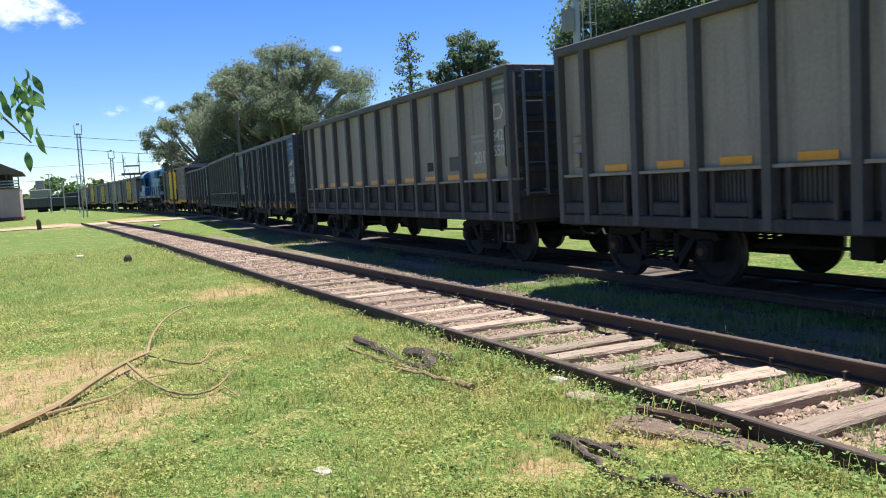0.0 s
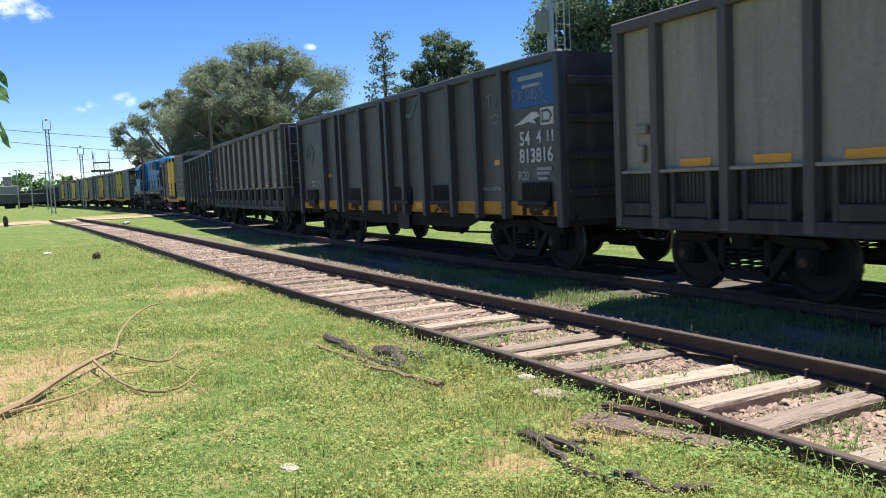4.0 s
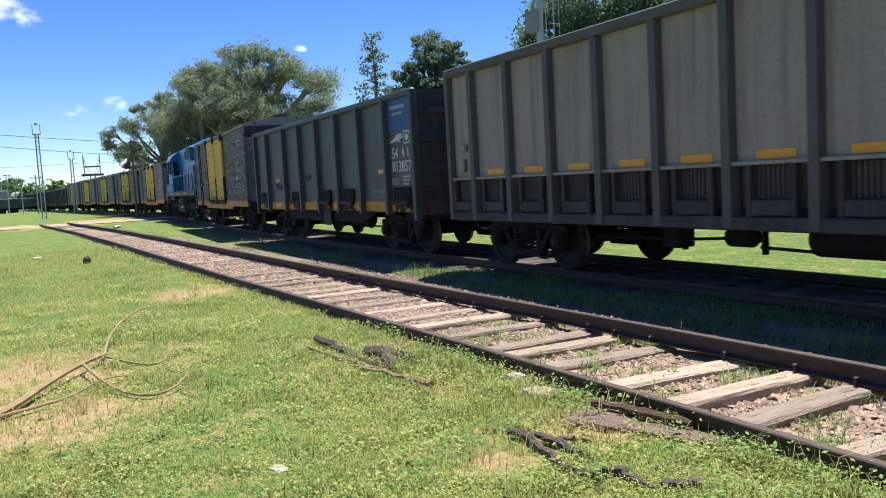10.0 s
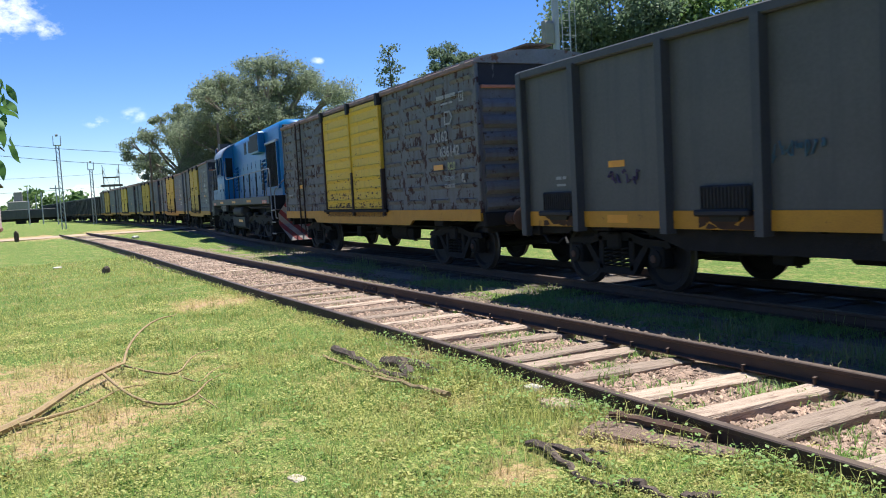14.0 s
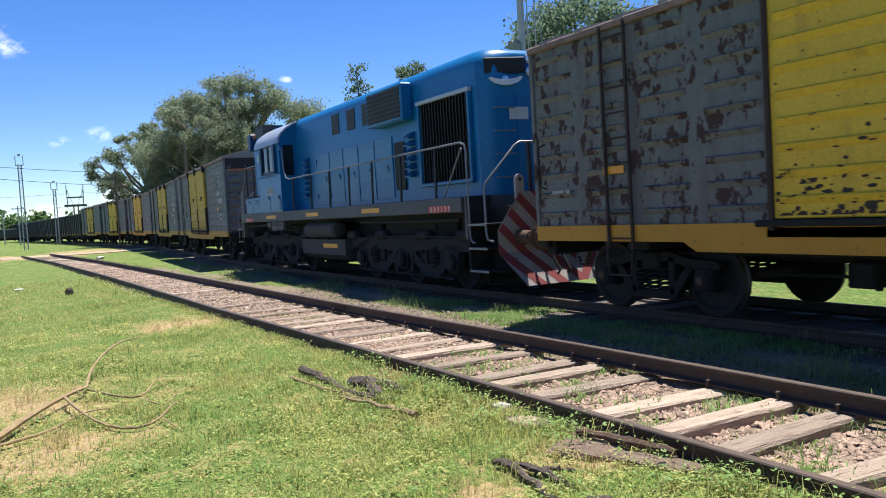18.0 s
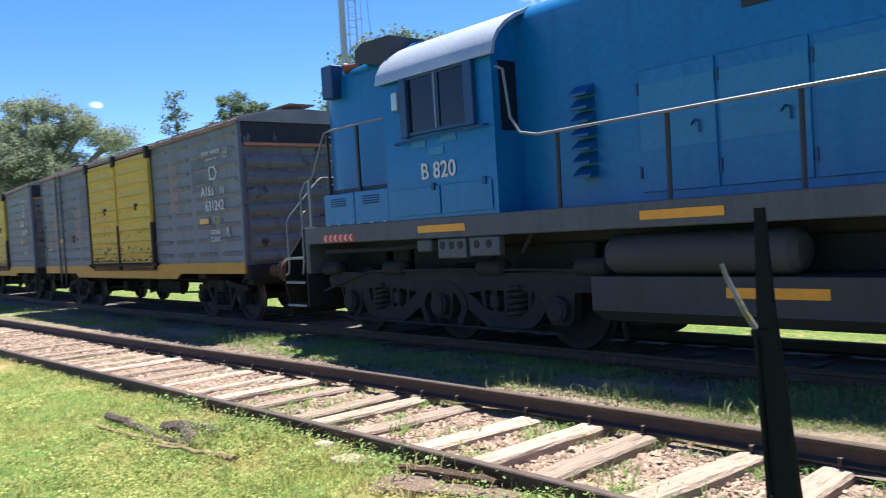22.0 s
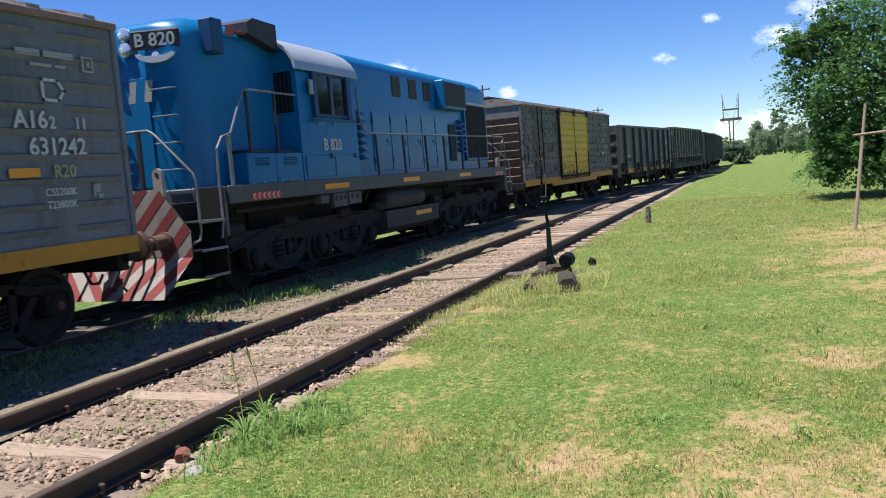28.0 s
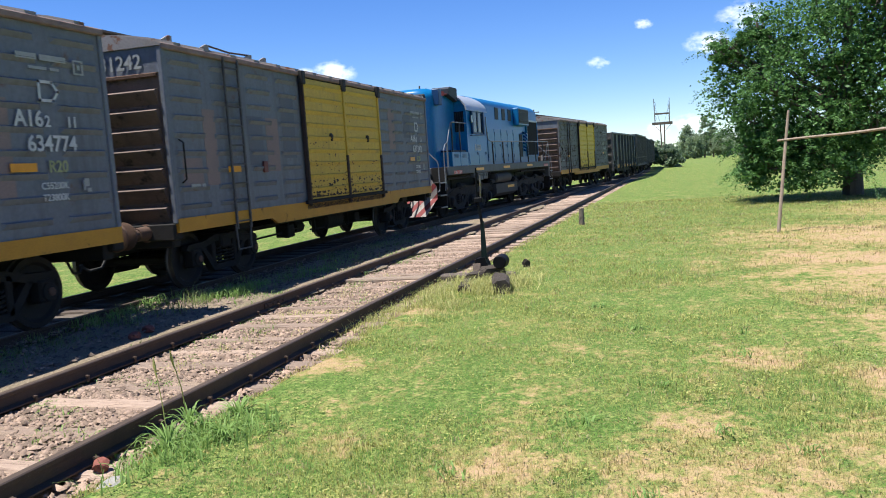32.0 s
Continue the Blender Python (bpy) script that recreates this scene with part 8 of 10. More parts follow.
# ---- masts, poles, house ----
def lattice_mast(label, at, height, width, platform=True, cage=False):
    m = thing("mast", label, "mast", at=at)
    sh = width / 2
    for x in (-sh, sh):
        for y in (-sh, sh):
            put("leg", Shape().tube([(x, y, 0), (x * 0.8, y * 0.8, height)], 0.05, 6), PYLON, m)
    n = int(height / (width * 1.3))
    for k in range(n):
        z0, z1 = height * k / n, height * (k + 1) / n
        for s in (-1, 1):
            put("brace", Shape().tube([(-sh * 0.9, s * sh * 0.9, z0), (sh * 0.9, s * sh * 0.9, z1)], 0.02, 4), PYLON, m)
            put("brace", Shape().tube([(s * sh * 0.9, -sh * 0.9, z1), (s * sh * 0.9, sh * 0.9, z0)], 0.02, 4), PYLON, m)
    if platform:
        put("platform", Shape().box(-0.34, 0.34, -0.34, 0.34, height, height + 0.06), PYLON, m)
        for s in (-1, 1):
            put("railing", Shape().tube([(-0.34, s * 0.34, height), (-0.34, s * 0.34, height + 0.95), (0.34, s * 0.34, height + 0.95), (0.34, s * 0.34, height)], 0.025, 5), PYLON, m)
            put("lamp_head", Shape().box(s * 0.22 - 0.12, s * 0.22 + 0.12, -0.12, 0.12, height + 0.92, height + 1.12, 0.03), PYLON, m)
    return m


lattice_mast("pale lattice floodlight mast with a railed platform", (-90, 2.9, 0), 8.3, 0.36)
lattice_mast("pale lattice floodlight mast farther down the yard", (-112, 7.2, 0), 6.8, 0.36)


def ladder_mast():
    """Round white mast with a caged ladder and a loudspeaker box."""
    m = thing("floodlight_mast", "white mast with a caged ladder and a grey box", "mast", at=(-35.2, 24.8, 0))
    put("pole", Shape().tube([(0, 0, 0), (0, 0, 18)], [0.2, 0.17], 14), PYLON, m, "white tubular mast")
    put("box", Shape().prism([(-0.2, 0.0), (0.2, 0.0), (0.2, 1.0), (0.1, 1.15), (-0.2, 1.15)], 1, -0.75, -0.25), CONCRETE, m, "weathered grey cabinet", at=(0, 0, 8.9))
    for x in (0.28, 0.62):
        put("ladder_rail", Shape().tube([(x * 0.6, x, 0), (x * 0.6, x, 18)], 0.03, 6), PYLON, m)
    for k in range(50):
        put("rung", Shape().tube([(0.17, 0.28, 0.6 + k * 0.35), (0.37, 0.62, 0.6 + k * 0.35)], 0.014, 5), PYLON, m)
    for k in range(12):
        z = 3 + k * 1.25
        pts = [(0.3 + 0.34 * math.cos(a), 0.62 + 0.36 * math.sin(a), z) for a in np.linspace(-1.2, 2.2, 9)]
        put("cage_hoop", Shape().tube(pts, 0.014, 5), PYLON, m)
    for a in (-0.6, 0.4, 1.4):
        put("cage_bar", Shape().tube([(0.3 + 0.34 * math.cos(a), 0.62 + 0.36 * math.sin(a), 3), (0.3 + 0.34 * math.cos(a), 0.62 + 0.36 * math.sin(a), 16.8)], 0.01, 4), PYLON, m)
    put("cable", Shape().tube([(0.7, 0.9, 18), (0.85, 1.15, 12), (1.0, 1.5, 9.6), (0.9, 1.4, 7)], 0.012, 4), BLACK, m, "loose black cable")


ladder_mast()


def h_pylon(label, at, height, turn=0):
    p = thing("power_pylon", label, "pylon", "power pylons", at=pose(*at, 0, 0, turn))
    for s in (-1, 1):
        put("leg", Shape().tube([(0, s * 0.16, 0), (0, s * 0.3, height * 0.62)], [0.13, 0.09], 6), TIMBER, p)
        put("horn", Shape().tube([(0, s * 1.05, height * 0.62), (0, s * 1.15, height)], [0.07, 0.04], 6), TIMBER, p)
        put("insulator", Shape().lathe([(0, 0.05), (0.1, 0.12), (0.2, 0.05), (0.3, 0.12), (0.4, 0.05), (0.5, 0.1)], (0, s * 1.1, height * 0.84), 2, 8), CONCRETE, p)
    put("crossarm", Shape().box(-0.06, 0.06, -1.5, 1.5, height * 0.61, height * 0.65), TIMBER, p)
    put("crossarm", Shape().box(-0.04, 0.04, -1.15, 1.15, height * 0.76, height * 0.785), TIMBER, p)
    for s in (-1, 1):
        put("brace", Shape().tube([(0, s * 0.22, height * 0.5), (0, s * 1.3, height * 0.615)], 0.035, 5), TIMBER, p)
        for k in range(3):
            z = height * (0.66 + 0.1 * k)
            put("brace", Shape().tube([(0, s * 1.05, z), (0, s * 0.82, z + height * 0.05), (0, s * 1.1, z + height * 0.1)], 0.025, 4), TIMBER, p)
        put("brace", Shape().tube([(0, s * 0.3, height * 0.64), (0, s * 1.1, height * 0.92)], 0.025, 4), TIMBER, p)


h_pylon("dark H-shaped power pylon beyond the yard", (-129.6, 11.0, 0), 8.3, 0)
h_pylon("dark H-shaped power pylon past the train's head", (130.5, 2.4, 0), 10.2, 0)


def pole(label, at, height, r=0.11, arm=True, mat=None):
    p = thing("utility_pole", label, "pole", "utility poles", at=at)
    put("shaft", Shape().tube([(0, 0, -0.1), (0.03, 0, height)], [r, r * 0.7], 8), mat or TIMBER, p)
    if arm:
        put("crossarm", Shape().box(-0.05, 0.05, -0.8, 0.8, height - 0.5, height - 0.38), mat or TIMBER, p)
        for y in (-0.7, 0.0, 0.7):
            put("insulator", Shape().lathe([(0, 0.03), (0.08, 0.06), (0.14, 0.03)], (0, y, height - 0.38), 2, 8), CONCRETE, p)


pole("bare dark wooden pole beyond the train", (-59.5, 12.4, 0), 7.4, 0.12, False)
for x, y, h in ((-150, -0.2, 6.2), (-130, 3.5, 5.6), (-150, 1.8, 5.2), (-190, 1.2, 5.6), (-118, 15.8, 4.6)):
    pole("slim pole far down the yard", (x, y, 0), h, 0.1, x > -140, PYLON)
pole("telegraph pole with a crossarm behind the train", (81.5, 25.2, 0), 10.4, 0.13)
pole("telegraph pole with a crossarm farther behind the train", (125, 21, 0), 9.8, 0.12)


for x, y, h in ((-64, -20, 9.7), (-74, 9.5, 6.45), (-80, 40, 7.6), (-129.6, -30, 7.6), (-129.6, 60, 7.5)):
    pole("dark wooden pole carrying overhead wires", (x, y, 0), h, 0.09, False)


def wires():
    runs = [((-64, -20, 9.5), (-74, 9.5, 6.3)), ((-64, -20, 9.0), (-74, 9.5, 5.2)), ((-74, 9.5, 6.3), (-80, 40, 7.5)), ((-129.6, -30, 5.4), (-129.6, 9.8, 5.1)), ((-129.6, -30, 7.5), (-129.6, 9.9, 7.0)), ((-129.6, 12, 7.0), (-129.6, 60, 7.4))]
    for a, b in runs:
        a, b = Vector(a), Vector(b)
        pts = []
        for k in range(13):
            f = k / 12
            p = a.lerp(b, f)
            p.z -= 0.5 * 4 * f * (1 - f)
            pts.append(p)
        w = put("overhead_wire", Shape().tube(pts, 0.022, 4), BLACK)
        tagged(w, "thin dark overhead wire across the yard", "wire", "overhead wires")


wires()


def house():
    h = thing("house", "pale pink plastered railway house with a dark timber gallery", "house", at=(-100, -3.0, 0))
    put("wall", Shape().box(-5, 4, -9, 0, 0, 3.3, 0.03), WHITEWALL, h, "peeling pale pink wall")
    put("plinth", Shape().box(-5.1, 4.1, -9, 0.1, 0, 0.35, 0.02), BRICK, h, "brick plinth")
    put("upper_wall", Shape().box(-4.8, 3.2, -8.8, -0.8, 3.3, 4.9), OLDRUST, h, "dark timber upper wall")
    put("roof", Shape().prism([(-9.6, 4.8), (0.5, 4.8), (0.5, 4.95), (-4.3, 7.3), (-9.6, 4.95)], 0, -5.6, 4.6), TIMBER, h, "dark weathered roof")
    for k in range(9):
        put("gallery_post", Shape().box(3.94, 4.06, -8.7 + k * 1.08, -8.58 + k * 1.08, 3.3, 4.85, 0.01), TIMBER, h)
    for z in (3.45, 3.75, 4.05):
        put("balustrade", Shape().box(3.98, 4.06, -8.8, 0.05, z, z + 0.13, 0.01), PYLON, h, "pale gallery railing")
    put("gallery_floor", Shape().box(3.2, 4.15, -8.8, 0.1, 3.3, 3.4), TIMBER, h, "gallery floor edge")
    put("window", Shape().box(4.0, 4.06, -3.9, -2.9, 1.1, 2.1), GLASS, h)


house()


def shed_and_silo():
    s = thing("silo", "grey grain silo tower on the horizon", "silo", at=(-300, -3.2, 0))
    put("body", Shape().box(-4, 4, -3.2, 3.2, 0, 6.0, 0.2), CONCRETE, s)
    put("headhouse", Shape().box(-2, 2, -1.3, 1.3, 6.0, 9.0, 0.2), CONCRETE, s)


shed_and_silo()


def parked_wagon(at, ln):
    w = thing("parked_wagon", "dark wagon parked far down the yard", "railway wagon", "parked wagons", at=at)
    put("body", Shape().box(-1.4, 1.4, -ln / 2, ln / 2, 0.9, 2.6, 0.05), DARK, w)
    put("underframe", Shape().box(-1.0, 1.0, -ln / 2, ln / 2, 0.5, 0.9), STEEL, w)
    for k in (-1, 1):
        put("bogie", Shape().box(-1.1, 1.1, k * ln * 0.33 - 0.9, k * ln * 0.33 + 0.9, 0.0, 0.6, 0.1), STEEL, w)


for x, y, ln in ((-170, -4.0, 7.0), (-175, 3.2, 8.5), (-210, -10.5, 9.0)):
    parked_wagon((x, y, 0), ln)


# ---- levers near the camera ----
def lever_a():
    m = thing("switch_lever", "tall chipped black point lever with a slim latch handle", "point lever", "point levers", at=(-1.0, 2.2, 0))
    prof = [(0.05, 0.068, 0.014), (-0.012, 0.036, 0.012), (-0.04, 0.023, 0.01), (-0.044, 0.013, 0.008)]
    vs = [(x + sx * w, sy * d, z) for (x, w, d), z in zip(prof, (0.06, 0.98, 1.44, 1.70)) for sx, sy in ((-1, -1), (1, -1), (1, 1), (-1, 1))]
    fs = [(k * 4 + i, k * 4 + (i + 1) % 4, k * 4 + 4 + (i + 1) % 4, k * 4 + 4 + i) for k in range(3) for i in range(4)] + [(3, 2, 1, 0), (12, 13, 14, 15)]
    put("bar", Shape().add(vs, fs), LEVERBLACK, m, "flat black lever bar worn at its tip")
    put("latch_handle", Shape().tube([(-0.166, 0.0, 1.548), (-0.15, 0.0, 1.505), (-0.1, 0.0, 1.41), (-0.07, 0.0, 1.366)], [0.006, 0.0075, 0.009, 0.01], 8), BARESTEEL, m, "worn bright latch handle")
    put("latch_rod", Shape().tube([(-0.066, -0.014, 1.37), (-0.05, -0.018, 0.9), (-0.03, -0.02, 0.2)], 0.007, 6), LEVERBLACK, m)
    put("latch_bracket", Shape().box(-0.082, -0.03, -0.016, 0.016, 1.345, 1.372, 0.005), LEVERBLACK, m)
    put("quadrant", Shape().prism([(-0.3, 0.0), (0.4, 0.0), (0.33, 0.22), (0.05, 0.3), (-0.23, 0.22)], 1, 0.02, 0.05), LEVERBLACK, m, "iron quadrant plate")
    put("foot", Shape().box(-0.35, 0.45, -0.12, 0.14, -0.03, 0.05, 0.01), RUST, m, "rusty base plate")


def lever_b():
    m = thing("switch_lever", "leaning green iron point lever with a worn steel handle", "point lever", "point levers", at=(-0.3, 1.5, 0))
    put("handle", Shape().tube([(0.058, 0.0, 1.43), (0.137, 0.0, 1.603)], [0.0095, 0.0115], 12), BARESTEEL, m, "worn bright steel handle")
    put("bar", Shape().prism([(-0.46, 0.05), (-0.37, 0.05), (0.038, 1.39), (0.052, 1.432), (0.02, 1.432), (-0.022, 1.36), (-0.078, 1.249)], 1, -0.01, 0.01), GREENIRON, m, "dark green iron bar")
    put("guide", Shape().box(-0.027, 0.058, -0.024, -0.012, 1.426, 1.438, 0.003).box(-0.03, -0.021, -0.024, 0.0, 1.365, 1.436, 0.003).prism([(-0.03, 1.37), (-0.02, 1.37), (-0.06, 1.25), (-0.08, 1.25)], 1, -0.024, -0.012), GREENIRON, m, "iron latch guide")
    put("catch_rod", Shape().tube([(-0.006, -0.016, 1.437), (0.001, -0.016, 1.558)], 0.003, 6), BARESTEEL, m, "thin catch rod")
    put("catch", Shape().tube([(-0.024, -0.026, 1.428), (-0.028, -0.026, 1.38), (-0.022, -0.026, 1.366), (-0.016, -0.026, 1.385)], 0.004, 6), BARESTEEL, m, "bright worn catch hook")
    put("catch_loop", Shape().tube([(0.0, -0.016, 1.425), (0.008, -0.016, 1.403), (0.026, -0.016, 1.408), (0.035, -0.016, 1.425)], 0.0045, 6), RUST, m)
    put("quadrant", Shape().prism([(-0.75, 0.0), (-0.1, 0.0), (-0.18, 0.2), (-0.42, 0.28), (-0.66, 0.2)], 1, 0.02, 0.05), GREENIRON, m, "iron quadrant plate")
    put("foot", Shape().box(-0.8, -0.05, -0.12, 0.14, -0.03, 0.05, 0.01), RUST, m, "rusty base plate")


lever_a()
lever_b()


# ---- the point stand by the siding ----
def point_stand():
    m = thing("switch_stand", "weathered iron point lever leaning over a counterweight", "switch stand", at=(13.4, 2.98, 0))
    put("lever", Shape().prism([(-0.07, 0.2), (0.03, 0.2), (0.005, 0.9), (-0.045, 0.92)], 0, -0.02, 0.02), GREENIRON, m, "dark green lever bar")
    put("lever_upper", Shape().tube([(0, -0.02, 0.85), (0.0, 0.04, 1.35), (0.0, 0.03, 1.78)], [0.026, 0.018, 0.012], 8), LEVERBLACK, m, "slim black upper lever")
    put("grip", Shape().tube([(0.0, -0.02, 1.3), (0.0, -0.03, 1.5), (0.0, -0.03, 1.66)], [0.01, 0.014, 0.012], 8), BARESTEEL, m, "bright worn latch grip")
    put("latch", Shape().box(-0.03, 0.03, -0.05, 0.08, 1.22, 1.3, 0.01), LEVERBLACK, m)
    put("counterweight", Shape().lathe([(-0.16, 0.0), (-0.16, 0.09), (-0.14, 0.105), (0.1, 0.11), (0.12, 0.09), (0.12, 0.0)], (-0.3, -0.36, 0.3), 0, 18), LEVERBLACK, m, "round iron counterweight")
    put("pivot_frame", Shape().prism([(-0.3, 0.0), (0.3, 0.0), (0.16, 0.22), (-0.12, 0.26)], 1, 0.02, 0.14), CABLE, m, "iron pivot frame")
    put("pivot_cap", Shape().prism([(-0.12, 0.15), (0.14, 0.15), (0.1, 0.32), (-0.04, 0.35)], 0, -0.1, 0.12), LEVERBLACK, m, "rusty iron pivot cap")
    put("throw_rod", Shape().tube([(0.1, 0.2, 0.06), (0.1, 0.8, 0.06)], 0.022, 6), RUST, m)
    put("timber", Shape().box(-0.14, 0.14, -0.5, 0.75, -0.08, 0.08, 0.02), ROTTEN, m, "dark rotten mounting timber")


point_stand()


def block(name, label, category, at, size, mat, turn=0, tilt=0, seed=1):
    """An uneven lump or cut block."""
    r = random.Random(seed)
    bm = bmesh.new()
    bmesh.ops.create_icosphere(bm, subdivisions=2, radius=0.5)
    for v in bm.verts:
        for k in range(3):
            v.co[k] = max(-0.43, min(0.43, v.co[k] * 1.1)) + r.uniform(-0.06, 0.06)
        v.co = Vector((v.co.x * size[0], v.co.y * size[1], v.co.z * size[2])) * 1.25
    me = bpy.data.meshes.new(name)
    bm.to_mesh(me)
    bm.free()
    me.materials.append(mat)
    ob = new(name, me)
    ob.matrix_basis = pose(at[0], at[1], at[2], tilt, 0, turn)
    return tagged(ob, label, category)


def beam(name, label, category, at, size, mat, seed, taper=0.0):
    """A weathered cut timber: an uneven long box with worn edges."""
    r = random.Random(seed)
    n, rings = 8, 7
    lx, ly, lz = size
    vs, fs = [], []
    for k in range(rings):
        x = lx * (k / (rings - 1)) + (r.uniform(-0.03, 0.03) if k in (0, rings - 1) else 0)
        c = 0.035 if 0 < k < rings - 1 else 0.06
        w, h = ly / 2 * (1 - taper * k / (rings - 1)), lz * (1 - taper * k / (rings - 1))
        vs += [(x + r.uniform(-0.012, 0.012), y + r.uniform(-0.012, 0.012), z + r.uniform(-0.012, 0.012)) for y, z in ((-w + c, 0), (w - c, 0), (w, c), (w, h - c), (w - c, h), (-w + c, h), (-w, h - c), (-w, c))]
    for k in range(rings - 1):
        for i in range(n):
            j = (i + 1) % n
            fs.append((k * n + i, k * n + j, (k + 1) * n + j, (k + 1) * n + i))
    fs += [tuple(range(n))[::-1], tuple(range((rings - 1) * n, rings * n))]
    ob = put(name, Shape().add(vs, fs), mat, at=at, smooth=False)
    return tagged(ob, label, category)


beam("timber_beam", "dark rotten sleeper end on edge beside the points", "timber", pose(11.85, 2.36, -0.04, 0, 0, 14), (0.85, 0.24, 0.22), WETWOOD, 3)
beam("timber_beam", "weathered sleeper offcut half sunk in the grass", "timber", pose(11.9, 2.93, -0.05, 0, 0, 10), (0.8, 0.2, 0.15), WETWOOD, 4)
beam("timber_block", "dark split timber block under the lever", "timber", pose(13.0, 2.72, -0.04, 0, 0, 24), (0.36, 0.36, 0.25), WETWOOD, 8)
beam("timber_block", "short dark timber chock beside the lever", "timber", pose(12.75, 3.02, -0.04, 0, 0, -12), (0.4, 0.24, 0.2), WETWOOD, 9)
beam("stump", "small cut timber stub in the grass", "stump", pose(14.6, 2.5, -0.02, 0, 0, 30), (0.1, 0.11, 0.15), WETWOOD, 5)
beam("stake", "short weathered grey timber stake beside the siding", "stake", pose(23.5, 2.57, -0.05, 0, -86, 0), (0.5, 0.14, 0.12), TIMBER, 6, 0.12)
block("brick", "broken red brick beyond the siding", "brick", (8.61, 6.01, 0.12), (0.16, 0.1, 0.08), BRICK, 20, 0, 27)
block("brick", "broken red brick beyond the siding", "brick", (8.98, 6.09, 0.12), (0.14, 0.1, 0.08), BRICK, 70, 0, 28)
block("brick", "broken red brick by the rail", "brick", (4.98, 3.56, 0.03), (0.12, 0.09, 0.07), BRICK, 30, 10, 7)
block("stone", "white stone beside the rail", "stone", (-5.5, 3.56, 0.03), (0.15, 0.09, 0.07), LITTER, 20, 0, 8)
block("litter", "crumpled pale wrapper in the grass", "litter", (-4.64, 1.31, 0.015), (0.12, 0.075, 0.015), WRAPPER, 15, 0, 9)
block("stone", "pale stone near the lawn's edge", "stone", (4.7, 3.25, 0.02), (0.2, 0.14, 0.05), CONCRETE, 15, 0, 10)
block("litter", "scrap of white paper on the far grass", "litter", (-49.0, 5.2, 0.06), (0.5, 0.3, 0.14), LITTER, 15, 0, 11)
block("litter", "scrap of white paper on the lawn", "litter", (-27.0, 0.6, 0.03), (0.3, 0.2, 0.05), LITTER, 15, 0, 12)
block("stone", "dark clod on the lawn", "stone", (-23.5, 1.7, 0.05), (0.16, 0.16, 0.22), CABLE, 15, 0, 13)
block("concrete_marker", "small dark marker post by the earth path", "post", (-58, -0.9, 0.28), (0.24, 0.24, 0.7), CABLE, 0, 0, 14)


# ---- dead branch, scrap and timber on the lawn ----
def dead_branch():
    b = thing("dead_branch", "long dry forked branch lying on the lawn", "branch", at=(0, 0, 0))
    runs = [([(-6.15, -0.86, 0.02), (-6.6, -0.62, 0.03), (-7.08, -0.27, 0.03), (-7.2, -0.12, 0.05), (-7.45, 0.0, 0.06), (-8.01, 0.22, 0.08), (-8.61, 0.53, 0.09), (-9.0, 0.76, 0.07)], [0.036, 0.036, 0.035, 0.034, 0.03, 0.027, 0.022, 0.018]),
            ([(-9.0, 0.76, 0.07), (-9.6, 0.84, 0.12), (-10.5, 1.1, 0.2), (-11.3, 1.45, 0.22), (-11.8, 1.7, 0.14), (-12.3, 1.8, 0.12)], [0.016, 0.014, 0.012, 0.01, 0.008, 0.004]),
            ([(-8.93, 0.76, 0.06), (-8.43, 0.96, 0.04), (-8.12, 1.18, 0.03), (-8.5, 1.3, 0.08), (-8.9, 1.48, 0.1), (-9.2, 1.77, 0.06)], [0.014, 0.012, 0.011, 0.008, 0.006, 0.003]),
            ([(-8.12, 1.18, 0.03), (-7.64, 1.29, 0.03), (-7.9, 1.43, 0.07), (-8.3, 1.65, 0.05)], [0.009, 0.008, 0.006, 0.003]),
            ([(-8.58, 0.52, 0.08), (-7.77, 0.62, 0.04), (-7.18, 0.75, 0.03), (-6.9, 0.95, 0.03), (-7.08, 1.18, 0.05), (-7.4, 1.29, 0.1), (-7.7, 1.52, 0.08)], [0.015, 0.013, 0.012, 0.012, 0.01, 0.007, 0.003]),
            ([(-7.08, 1.18, 0.05), (-6.85, 1.22, 0.03), (-6.64, 1.25, 0.02)], [0.007, 0.006, 0.003]),
            ([(-7.1, -0.2, 0.03), (-7.24, 0.07, 0.03), (-7.37, 0.28, 0.03), (-7.56, 0.44, 0.03), (-7.9, 0.6, 0.05), (-7.96, 0.83, 0.03)], [0.016, 0.014, 0.013, 0.011, 0.009, 0.004])]
    for pts, r in runs:
        put("stem", Shape().tube([(x, y, z) for x, y, z in smooth_pts(pts)], stretch_r(r, 13), 7), STICK, b)


def stretch_r(r, n):
    return [float(v) for v in np.interp(np.linspace(0, len(r) - 1, n), range(len(r)), r)]


dead_branch()


def scrap(name, label, category, runs, mat):
    t = thing(name, label, category)
    for pts, r in runs:
        rough = random.Random(len(pts) + int(abs(pts[0][0]) * 100))
        line = [(x + rough.uniform(-0.014, 0.014), y + rough.uniform(-0.014, 0.014), z * 0.55 + rough.uniform(-0.008, 0.008)) for x, y, z in smooth_pts(pts)]
        put("piece", Shape().tube(line, [v * rough.uniform(0.32, 0.62) for v in stretch_r(r, 13)], 6), mat, t, smooth=False)
    return t


